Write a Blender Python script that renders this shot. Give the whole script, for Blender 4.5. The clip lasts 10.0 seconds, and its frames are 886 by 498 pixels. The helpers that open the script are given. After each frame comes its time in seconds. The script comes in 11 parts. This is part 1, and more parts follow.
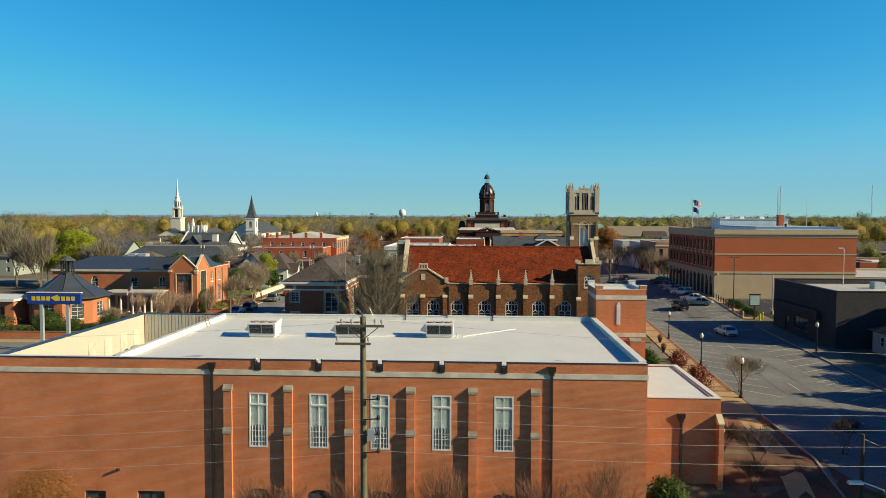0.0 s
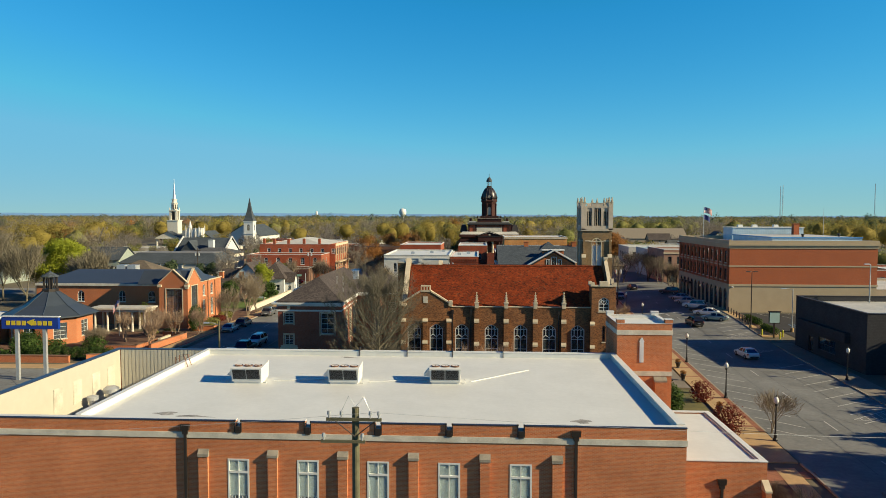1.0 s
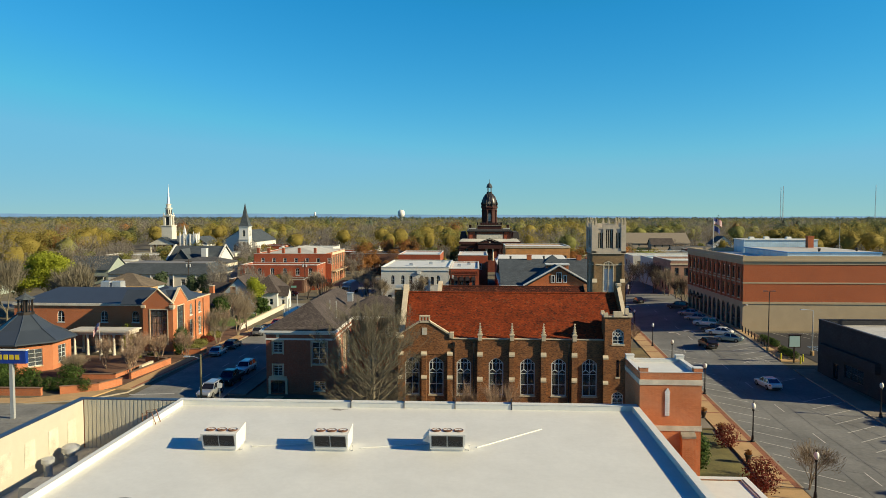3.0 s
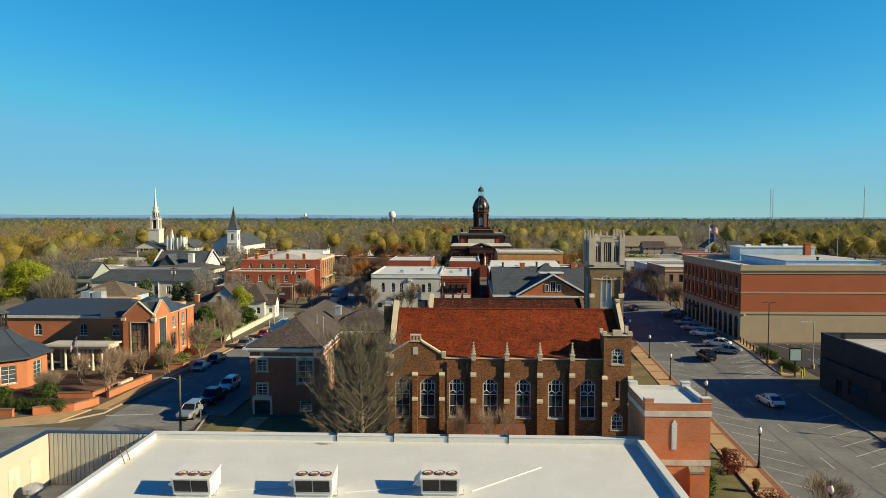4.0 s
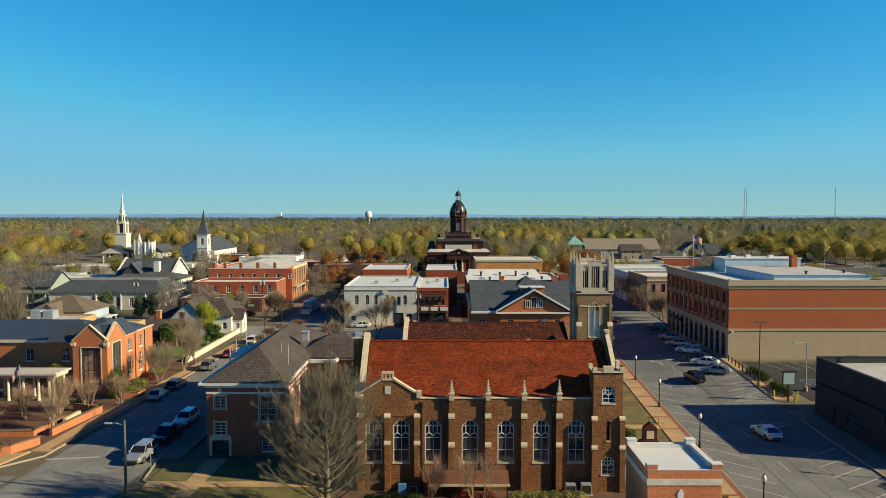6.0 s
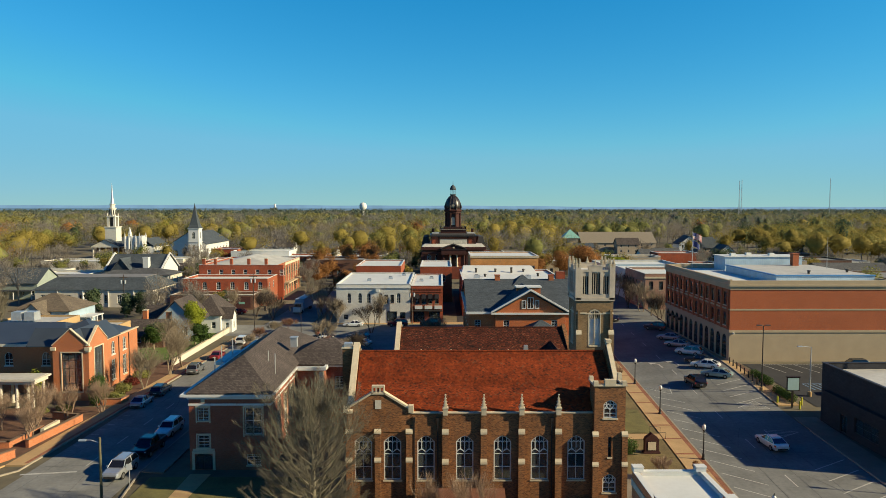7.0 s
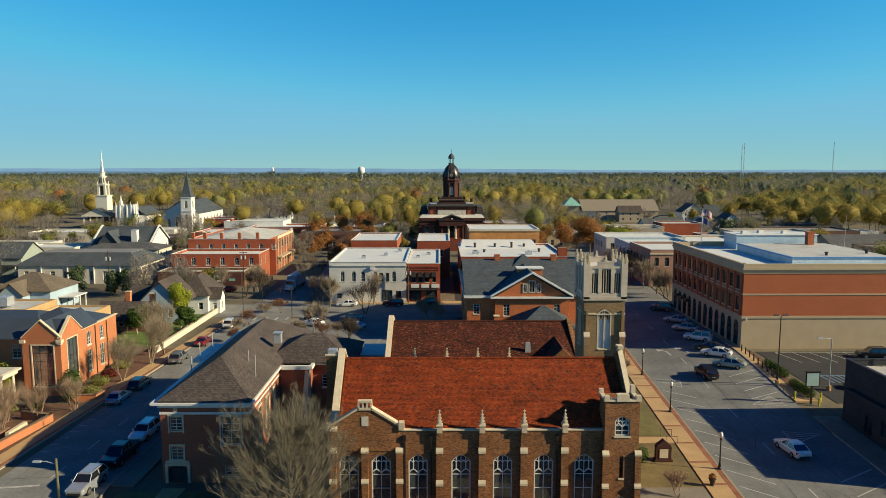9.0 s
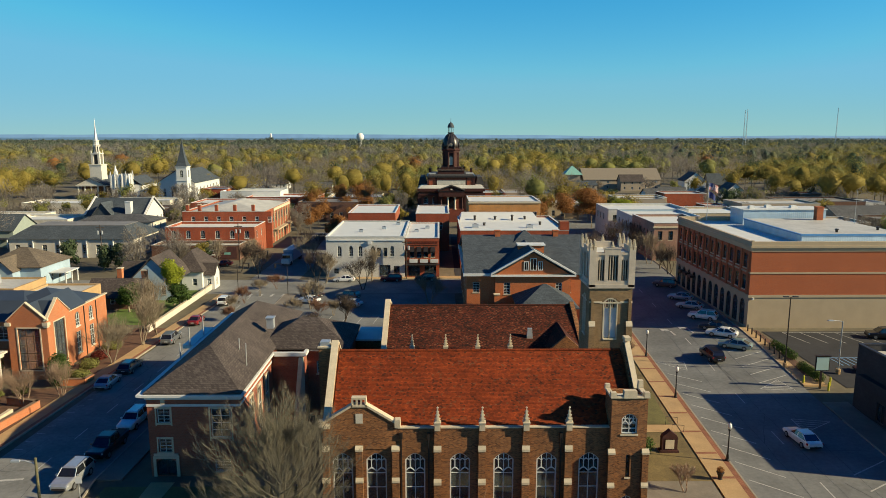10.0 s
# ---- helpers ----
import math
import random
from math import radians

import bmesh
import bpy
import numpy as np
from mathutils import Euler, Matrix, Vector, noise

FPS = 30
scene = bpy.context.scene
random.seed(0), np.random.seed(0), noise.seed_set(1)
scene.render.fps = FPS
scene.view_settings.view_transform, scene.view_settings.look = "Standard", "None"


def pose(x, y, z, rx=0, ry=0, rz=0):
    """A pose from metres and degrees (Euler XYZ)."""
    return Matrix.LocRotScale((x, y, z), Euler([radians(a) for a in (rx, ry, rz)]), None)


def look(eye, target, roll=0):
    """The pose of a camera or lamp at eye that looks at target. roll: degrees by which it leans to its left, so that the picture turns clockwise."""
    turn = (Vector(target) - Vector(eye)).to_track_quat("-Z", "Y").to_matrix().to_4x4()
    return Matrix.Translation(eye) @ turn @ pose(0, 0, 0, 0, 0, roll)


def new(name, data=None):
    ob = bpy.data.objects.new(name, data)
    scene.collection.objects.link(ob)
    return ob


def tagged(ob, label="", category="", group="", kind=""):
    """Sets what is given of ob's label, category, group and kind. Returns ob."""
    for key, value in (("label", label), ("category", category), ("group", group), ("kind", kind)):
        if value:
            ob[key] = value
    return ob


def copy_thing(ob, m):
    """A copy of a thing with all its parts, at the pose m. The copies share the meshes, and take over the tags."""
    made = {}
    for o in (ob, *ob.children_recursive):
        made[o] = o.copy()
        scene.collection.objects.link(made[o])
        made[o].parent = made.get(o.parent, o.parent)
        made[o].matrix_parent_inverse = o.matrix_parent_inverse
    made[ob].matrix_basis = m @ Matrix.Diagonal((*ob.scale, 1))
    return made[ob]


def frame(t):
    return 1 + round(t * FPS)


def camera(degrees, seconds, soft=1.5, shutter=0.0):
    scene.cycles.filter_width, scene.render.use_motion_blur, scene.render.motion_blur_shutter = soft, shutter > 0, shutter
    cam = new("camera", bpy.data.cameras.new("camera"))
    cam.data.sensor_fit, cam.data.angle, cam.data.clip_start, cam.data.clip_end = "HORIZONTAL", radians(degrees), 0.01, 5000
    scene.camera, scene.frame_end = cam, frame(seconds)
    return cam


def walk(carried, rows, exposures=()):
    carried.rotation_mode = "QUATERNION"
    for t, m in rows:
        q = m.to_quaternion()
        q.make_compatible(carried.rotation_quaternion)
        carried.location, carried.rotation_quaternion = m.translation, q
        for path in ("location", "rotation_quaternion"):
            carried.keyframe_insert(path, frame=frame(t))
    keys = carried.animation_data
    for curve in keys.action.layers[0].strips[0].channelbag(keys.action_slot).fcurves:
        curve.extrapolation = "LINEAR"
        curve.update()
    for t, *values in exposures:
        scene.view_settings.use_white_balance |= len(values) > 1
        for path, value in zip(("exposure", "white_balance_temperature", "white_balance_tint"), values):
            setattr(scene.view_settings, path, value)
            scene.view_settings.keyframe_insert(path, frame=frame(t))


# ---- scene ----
cam = camera(66.0, 10.0, soft=0.8)
METRES, EYE, TILT, LEAN, TURN = 40.0, 17.8, 0.0, 0.0, 2.9
ROWS = [
    (0.0, 0.0, 0.0, 0.0, 0.01, -2.72, -0.12),
    (0.5, -0.0081, 0.1064, 0.0434, 0.02, -2.86, -0.09),
    (1.0, -0.0105, 0.1526, 0.0615, 0.04, -2.88, -0.08),
    (1.5, -0.0118, 0.1924, 0.0776, 0.05, -2.88, -0.06),
    (2.0, -0.0125, 0.2362, 0.0955, 0.07, -2.87, -0.05),
    (2.5, -0.0138, 0.2746, 0.1116, 0.07, -2.88, -0.04),
    (4.0, -0.0171, 0.4041, 0.1648, -0.83, -2.82, -0.02),
    (4.5, -0.0163, 0.4437, 0.1807, -1.31, -2.8, -0.0),
    (5.0, -0.0143, 0.4891, 0.1989, -1.88, -2.8, 0.01),
    (5.5, -0.0121, 0.5284, 0.215, -2.36, -2.8, 0.03),
    (7.0, -0.0012, 0.6595, 0.2632, -3.19, -3.7, -0.0),
    (7.5, 0.0032, 0.7006, 0.2787, -3.2, -4.08, -0.0),
    (8.0, 0.0093, 0.7483, 0.2962, -3.21, -4.53, 0.0),
    (8.5, 0.0145, 0.7905, 0.3106, -3.23, -5.23, 0.01),
    (9.0, 0.0204, 0.84, 0.3272, -3.25, -6.81, 0.03),
    (9.5, 0.0246, 0.8818, 0.3424, -3.27, -8.27, 0.05),
    (10.0, 0.0287, 0.9298, 0.3603, -3.28, -9.63, 0.04),
]
walk(cam, [(t, pose(0, 0, EYE, TILT, LEAN, TURN) @ pose(METRES * x, METRES * y, METRES * z, 90 + pitch, roll, yaw)) for t, x, y, z, yaw, pitch, roll in ROWS], [(0.0, 0.85), (10.0, 0.85)])

# ---- daylight: a low sun over the right-hand side of the town, clear sky ----
SUN_ELEV, SUN_AZ = 24.5, 13.5            # degrees; the azimuth is counted from +x towards -y
sx = math.cos(radians(SUN_ELEV)) * math.cos(radians(SUN_AZ))
sy = -math.cos(radians(SUN_ELEV)) * math.sin(radians(SUN_AZ))
sz = math.sin(radians(SUN_ELEV))
sun_data = bpy.data.lights.new("sun", "SUN")
sun_data.energy, sun_data.angle, sun_data.color = 4.9, radians(0.53), (0.97, 0.83, 0.53)
sun = new("sun", sun_data)
sun.matrix_world = look((sx * 300, sy * 300, sz * 300), (0, 0, 0))

world = bpy.data.worlds.new("sky")
scene.world = world
world.use_nodes = True
wn, wl = world.node_tree.nodes, world.node_tree.links
sky = wn.new("ShaderNodeTexSky")
sky.sky_type, sky.sun_disc = "NISHITA", False
sky.sun_elevation, sky.sun_rotation = radians(SUN_ELEV), radians(90.0 + SUN_AZ)
sky.air_density, sky.dust_density, sky.ozone_density = 1.0, 0.15, 3.0
# a deep, clean blue: each channel of the sky's light is steepened or flattened by itself, and the glow round the sun is held back
split, join = wn.new("ShaderNodeSeparateColor"), wn.new("ShaderNodeCombineColor")
wl.new(sky.outputs[0], split.inputs[0])


def step(kind, source, value=None):
    n = wn.new("ShaderNodeMath")
    n.operation = kind
    wl.new(source, n.inputs[0])
    if isinstance(value, (int, float)):
        n.inputs[1].default_value = value
    elif value is not None:
        wl.new(value, n.inputs[1])
    return n.outputs[0]


for channel, (power, gain, knee, deep, most) in enumerate(((1.85, 0.64, 0.17, 0.55, 0.42), (0.85, 0.86, 0.24, 1.7, 0.52), (0.67, 1.06, 0.44, 1.15, 0.62))):
    raw = step("MINIMUM", step("MULTIPLY", split.outputs[channel], 0.11), most)
    bright = step("MULTIPLY", step("POWER", raw, power), gain * 10)
    # the dimmest part, high overhead, deepens further
    dim = step("POWER", step("MINIMUM", step("DIVIDE", raw, knee), 1.0), deep)
    wl.new(step("MULTIPLY", bright, dim), join.inputs[channel])
# pale haze that thickens towards the horizon
up_way = wn.new("ShaderNodeSeparateXYZ")
wl.new(wn.new("ShaderNodeTexCoord").outputs["Generated"], up_way.inputs[0])
haze = step("MULTIPLY", step("EXPONENT", step("MULTIPLY", step("MAXIMUM", up_way.outputs[2], 0.0), -15.0)), 0.86)
veil = wn.new("ShaderNodeMix")
veil.data_type = "RGBA"
wl.new(haze, veil.inputs[0])
wl.new(join.outputs[0], veil.inputs[6])
veil.inputs[7].default_value = (3.35, 5.75, 5.85, 1.0)
# overhead the clear sky grows darker still
overhead = wn.new("ShaderNodeMapRange")
overhead.interpolation_type = "SMOOTHSTEP"
wl.new(up_way.outputs[2], overhead.inputs[0])
for k, value in enumerate((0.32, 0.75, 0.0, 1.0)):
    overhead.inputs[k + 1].default_value = value
darker = wn.new("ShaderNodeMix")
darker.data_type, darker.blend_type = "RGBA", "MULTIPLY"
wl.new(overhead.outputs[0], darker.inputs[0])
wl.new(veil.outputs[2], darker.inputs[6])
darker.inputs[7].default_value = (0.36, 0.50, 0.80, 1.0)
wl.new(darker.outputs[2], wn["Background"].inputs["Color"])
wn["Background"].inputs["Strength"].default_value = 0.0555

# ---- materials ----
def nodes_of(name):
    m = bpy.data.materials.new(name)
    m.use_nodes = True
    nt = m.node_tree
    return m, nt, nt.nodes["Principled BSDF"]


def add(nt, kind, **inputs):
    n = nt.nodes.new(kind)
    for key, value in inputs.items():
        n.inputs[key.replace("_", " ")].default_value = value
    return n


def coords(nt, flat=""):
    """Object coordinates; flat="wall" lays (x + y, z) out flat, "roof_x" lays out a roof whose ridge runs along x, "roof_y" along y."""
    tc = nt.nodes.new("ShaderNodeTexCoord")
    if not flat:
        return tc.outputs["Object"]
    sep, com = nt.nodes.new("ShaderNodeSeparateXYZ"), nt.nodes.new("ShaderNodeCombineXYZ")
    nt.links.new(tc.outputs["Object"], sep.inputs[0])
    if flat == "wall":
        s = add(nt, "ShaderNodeMath")
        nt.links.new(sep.outputs[0], s.inputs[0]), nt.links.new(sep.outputs[1], s.inputs[1])
        nt.links.new(s.outputs[0], com.inputs[0])
        nt.links.new(sep.outputs[2], com.inputs[1])
    else:
        nt.links.new(sep.outputs[0 if flat == "roof_x" else 1], com.inputs[0])
        s = add(nt, "ShaderNodeMath")
        s.operation = "MULTIPLY"
        s.inputs[1].default_value = 1.6
        nt.links.new(sep.outputs[2], s.inputs[0])
        nt.links.new(s.outputs[0], com.inputs[1])
    return com.outputs[0]


def noise_of(nt, vec, scale, detail=4.0, rough=0.6):
    n = add(nt, "ShaderNodeTexNoise", Scale=scale, Detail=detail, Roughness=rough)
    nt.links.new(vec, n.inputs["Vector"])
    return n.outputs["Fac"]


def ramp(nt, fac, lo, hi, a=0.3, b=0.7):
    r = nt.nodes.new("ShaderNodeValToRGB")
    r.color_ramp.elements[0].position, r.color_ramp.elements[1].position = a, b
    r.color_ramp.elements[0].color, r.color_ramp.elements[1].color = (*lo, 1), (*hi, 1)
    nt.links.new(fac, r.inputs[0])
    return r.outputs[0]


def mix(nt, kind, fac, a, b):
    n = nt.nodes.new("ShaderNodeMix")
    n.data_type, n.blend_type = "RGBA", kind
    for socket, value in ((0, fac), (6, a), (7, b)):
        if isinstance(value, (int, float)):
            n.inputs[socket].default_value = value
        elif isinstance(value, tuple):
            n.inputs[socket].default_value = (*value, 1)
        else:
            nt.links.new(value, n.inputs[socket])
    return n.outputs[2]


def bumped(nt, bsdf, height, strength, distance=0.02):
    b = add(nt, "ShaderNodeBump", Strength=strength, Distance=distance)
    nt.links.new(height, b.inputs["Height"])
    nt.links.new(b.outputs[0], bsdf.inputs["Normal"])


def grey(v):
    return (v, v, v)


def plain(name, color, rough=0.6, metal=0.0, var=0.25, scale=1.2, fine=14.0, bump=0.15, spec=0.5):
    """A surface with broad stains and fine grain."""
    m, nt, p = nodes_of(name)
    color = tuple(c * 0.84 for c in color)
    v = coords(nt)
    broad = ramp(nt, noise_of(nt, v, scale, 5), grey(1 - var), grey(1.0))
    grain_f = noise_of(nt, v, fine, 3)
    grain = ramp(nt, grain_f, grey(1 - var * 0.6), grey(1.0))
    col = mix(nt, "MULTIPLY", 1.0, mix(nt, "MULTIPLY", 1.0, color, broad), grain)
    nt.links.new(col, p.inputs["Base Color"])
    p.inputs["Roughness"].default_value, p.inputs["Metallic"].default_value = rough, metal
    p.inputs["Specular IOR Level"].default_value = spec
    if bump:
        bumped(nt, p, grain_f, bump)
    return m


def bricks(name, one, two, mortar, wide=0.215, row=0.075, joint=0.010, flat="wall", var=0.3, rough=0.85, bump=0.5, offset=0.5, broad_scale=0.35):
    m, nt, p = nodes_of(name)
    v3, v = coords(nt), coords(nt, flat)
    t = add(nt, "ShaderNodeTexBrick", Scale=1.0, Mortar_Size=joint, Mortar_Smooth=0.2, Bias=0.0, Brick_Width=wide, Row_Height=row)
    t.offset = offset
    t.inputs["Color1"].default_value, t.inputs["Color2"].default_value, t.inputs["Mortar"].default_value = (*one, 1), (*two, 1), (*mortar, 1)
    nt.links.new(v, t.inputs["Vector"])
    broad = ramp(nt, noise_of(nt, v3, broad_scale, 6), grey(1 - var), grey(1.0))
    grain = ramp(nt, noise_of(nt, v3, 9.0, 3), grey(0.82), grey(1.0))
    nt.links.new(mix(nt, "MULTIPLY", 1.0, mix(nt, "MULTIPLY", 1.0, t.outputs["Color"], broad), grain), p.inputs["Base Color"])
    p.inputs["Roughness"].default_value = rough
    p.inputs["Specular IOR Level"].default_value = 0.25
    inv = add(nt, "ShaderNodeMath")
    inv.operation = "SUBTRACT"
    inv.inputs[0].default_value = 1.0
    nt.links.new(t.outputs["Fac"], inv.inputs[1])
    bumped(nt, p, inv.outputs[0], bump, 0.012)
    return m


def foliage(name, dark, light, rough=0.75, size=0.35, thin_share=0.40):
    """Leaves: each clump has a tone of its own, and light passes through them a little."""
    m, nt, p = nodes_of(name)
    g = nt.nodes.new("ShaderNodeNewGeometry")
    tone = ramp(nt, g.outputs["Random Per Island"], dark, light, 0.0, 1.0)
    patch = ramp(nt, noise_of(nt, coords(nt), size, 2), grey(0.75), grey(1.1))
    nt.links.new(mix(nt, "MULTIPLY", 1.0, tone, patch), p.inputs["Base Color"])
    p.inputs["Roughness"].default_value = rough
    p.inputs["Specular IOR Level"].default_value = 0.2
    thin, both = nt.nodes.new("ShaderNodeBsdfTranslucent"), nt.nodes.new("ShaderNodeMixShader")
    nt.links.new(p.inputs["Base Color"].links[0].from_socket, thin.inputs["Color"])
    both.inputs[0].default_value = thin_share
    nt.links.new(p.outputs[0], both.inputs[1])
    nt.links.new(thin.outputs[0], both.inputs[2])
    nt.links.new(both.outputs[0], nt.nodes["Material Output"].inputs["Surface"])
    return m


def paint(name, color, rough=0.25, metal=0.0, coat=0.6):
    m, nt, p = nodes_of(name)
    dust = ramp(nt, noise_of(nt, coords(nt), 2.5, 4), grey(0.86), grey(1.0))
    nt.links.new(mix(nt, "MULTIPLY", 1.0, color, dust), p.inputs["Base Color"])
    p.inputs["Roughness"].default_value, p.inputs["Metallic"].default_value = rough, metal
    p.inputs["Coat Weight"].default_value = coat
    return m


def glass(name, color=(0.55, 0.66, 0.72), rough=0.03):
    m, nt, p = nodes_of(name)
    p.inputs["Base Color"].default_value = (*color, 1)
    p.inputs["Roughness"].default_value = rough
    p.inputs["Transmission Weight"].default_value = 0.85
    p.inputs["IOR"].default_value = 1.5
    wav = noise_of(nt, coords(nt), 0.9, 1)
    bumped(nt, p, wav, 0.05, 0.05)
    return m


BRICK_GYM = bricks("gym_brick", (0.66, 0.215, 0.078), (0.50, 0.142, 0.052), (0.58, 0.34, 0.20))
BRICK_CHURCH = bricks("church_brick", (0.40, 0.165, 0.060), (0.12, 0.050, 0.025), (0.32, 0.185, 0.09), var=0.35)
BRICK_TOWER = bricks("tower_brick", (0.31, 0.195, 0.095), (0.20, 0.125, 0.062), (0.32, 0.24, 0.14), var=0.3)
BRICK_WING = bricks("wing_brick", (0.42, 0.105, 0.050), (0.29, 0.070, 0.036), (0.32, 0.18, 0.13))
BRICK_PUBLIC = bricks("public_building_brick", (0.52, 0.150, 0.046), (0.41, 0.108, 0.036), (0.42, 0.22, 0.12), var=0.18)
BRICK_LIB = bricks("library_brick", (0.54, 0.175, 0.064), (0.44, 0.132, 0.050), (0.46, 0.25, 0.15), var=0.18)
BRICK_BIG = bricks("office_brick", (0.44, 0.118, 0.040), (0.37, 0.094, 0.034), (0.35, 0.155, 0.095), var=0.14)
BRICK_RED = bricks("downtown_red_brick", (0.41, 0.084, 0.031), (0.30, 0.060, 0.025), (0.30, 0.16, 0.10))
BRICK_ORANGE = bricks("orange_brick", (0.72, 0.34, 0.10), (0.58, 0.25, 0.075), (0.50, 0.32, 0.17))
BRICK_DARK = bricks("courthouse_brick", (0.085, 0.026, 0.021), (0.056, 0.020, 0.017), (0.06, 0.035, 0.03))
BRICK_GREY = bricks("charcoal_painted_brick", (0.052, 0.052, 0.058), (0.040, 0.040, 0.046), (0.035, 0.035, 0.04), wide=0.4, row=0.2, bump=0.25)
BRICK_BROWN = bricks("house_brick", (0.20, 0.095, 0.060), (0.14, 0.068, 0.045), (0.24, 0.17, 0.13))
BRICK_PAVE = bricks("paver_brick", (0.35, 0.145, 0.080), (0.27, 0.105, 0.060), (0.22, 0.15, 0.10), wide=0.2, row=0.1)
WHITE_BRICK = bricks("white_painted_brick", (0.66, 0.64, 0.59), (0.60, 0.58, 0.53), (0.52, 0.50, 0.46), bump=0.25, var=0.18)
LIMESTONE = plain("limestone", (0.72, 0.60, 0.42), 0.8, var=0.22, scale=1.6, bump=0.2)
BUFF_STONE = plain("buff_stone", (0.66, 0.56, 0.44), 0.8, var=0.25, scale=1.1, bump=0.25)
GREY_STONE = plain("weathered_band_stone", (0.80, 0.73, 0.60), 0.85, var=0.35, scale=1.0, bump=0.2)
CAP_STONE = plain("sooty_cap_stone", (0.42, 0.36, 0.28), 0.85, var=0.4, scale=1.5, bump=0.2)
STUCCO = plain("cream_stucco", (0.50, 0.385, 0.245), 0.85, var=0.12, scale=0.5, bump=0.1)
WHITE = plain("white_paint", (0.76, 0.75, 0.71), 0.5, var=0.10, bump=0.05)
CREAM = plain("cream_metal", (0.56, 0.52, 0.42), 0.5, var=0.08, bump=0.04)
MEMBRANE = plain("white_roof_membrane", (0.74, 0.74, 0.70), 0.55, var=0.10, scale=0.35, fine=3.0, bump=0.05)
MEMBRANE_OLD = plain("dirty_roof_membrane", (0.66, 0.63, 0.56), 0.6, var=0.28, scale=0.25, fine=1.6, bump=0.06)
MEMBRANE_STAIN = plain("stained_membrane", (0.52, 0.49, 0.44), 0.7, var=0.6, scale=2.0, fine=6.0, bump=0.05)
TAR = plain("grey_flat_roof", (0.26, 0.25, 0.24), 0.8, var=0.3, scale=0.3)


def clay_tiles(name, tones, moss, moss_at, fleck=None):
    """Old clay roof tiles: every tile has a tone of its own, with soot, moss and pale flecks over them."""
    m, nt, p = nodes_of(name)
    v3, v = coords(nt), coords(nt, "roof_x")
    t = add(nt, "ShaderNodeTexBrick", Scale=1.0, Mortar_Size=0.018, Mortar_Smooth=0.6, Bias=0.0, Brick_Width=0.42, Row_Height=0.24)
    t.inputs["Color1"].default_value, t.inputs["Color2"].default_value, t.inputs["Mortar"].default_value = (0, 0, 0, 1), (1, 1, 1, 1), (0.2, 0.2, 0.2, 1)
    nt.links.new(v, t.inputs["Vector"])
    spot = ramp(nt, noise_of(nt, v3, 4.5, 6, 0.85), grey(0.0), grey(1.0), 0.40, 0.60)
    base = mix(nt, "MIX", mix(nt, "MIX", 0.55, t.outputs["Color"], spot), tones[0], tones[1])
    soot = ramp(nt, noise_of(nt, v3, 1.1, 7, 0.8), grey(0.0), grey(1.0), moss_at, moss_at + 0.16)
    base = mix(nt, "MIX", soot, base, moss)
    course = ramp(nt, t.outputs["Fac"], grey(1.0), grey(0.66), 0.1, 0.9)
    base = mix(nt, "MULTIPLY", 1.0, base, course)
    broad = ramp(nt, noise_of(nt, v3, 0.22, 4), grey(0.72), grey(1.0))
    base = mix(nt, "MULTIPLY", 1.0, base, broad)
    if fleck:
        pale = ramp(nt, noise_of(nt, v3, 5.0, 5, 0.85), grey(0.0), grey(0.8), 0.66, 0.74)
        base = mix(nt, "MIX", pale, base, fleck)
    nt.links.new(base, p.inputs["Base Color"])
    p.inputs["Roughness"].default_value = 0.9
    p.inputs["Specular IOR Level"].default_value = 0.15
    bumped(nt, p, t.outputs["Color"], 0.5, 0.02)
    return m


TILE_RED = clay_tiles("red_clay_tiles", ((0.064, 0.018, 0.010), (0.325, 0.058, 0.014)), (0.032, 0.016, 0.012), 0.56)
TILE_OLD = clay_tiles("mossy_clay_tiles", ((0.026, 0.013, 0.010), (0.125, 0.030, 0.017)), (0.022, 0.017, 0.012), 0.49, (0.34, 0.26, 0.18))


def tile_pieces(name, tones, blotch, fleck=0.0):
    """Single clay tiles: each has its own firing colour; soot gathers in broad patches."""
    m, nt, p = nodes_of(name)
    g = nt.nodes.new("ShaderNodeNewGeometry")
    r = nt.nodes.new("ShaderNodeValToRGB")
    r.color_ramp.interpolation = "CONSTANT"
    while len(r.color_ramp.elements) < len(tones):
        r.color_ramp.elements.new(0.5)
    for e, (at, c) in zip(r.color_ramp.elements, tones):
        e.position, e.color = at, (*c, 1)
    nt.links.new(g.outputs["Random Per Island"], r.inputs[0])
    v = coords(nt)
    soot = ramp(nt, noise_of(nt, v, 0.5, 6, 0.7), grey(blotch), grey(1.0), 0.35, 0.62)
    grain = ramp(nt, noise_of(nt, v, 7.0, 3), grey(0.72), grey(1.0))
    col = mix(nt, "MULTIPLY", 1.0, mix(nt, "MULTIPLY", 1.0, r.outputs[0], soot), grain)
    if fleck:
        spots = ramp(nt, noise_of(nt, v, 3.2, 5, 0.8), grey(0.0), grey(fleck), 0.64, 0.70)
        col = mix(nt, "MIX", spots, col, (0.40, 0.24, 0.15))
    nt.links.new(col, p.inputs["Base Color"])
    p.inputs["Roughness"].default_value = 0.85
    p.inputs["Specular IOR Level"].default_value = 0.2
    return m


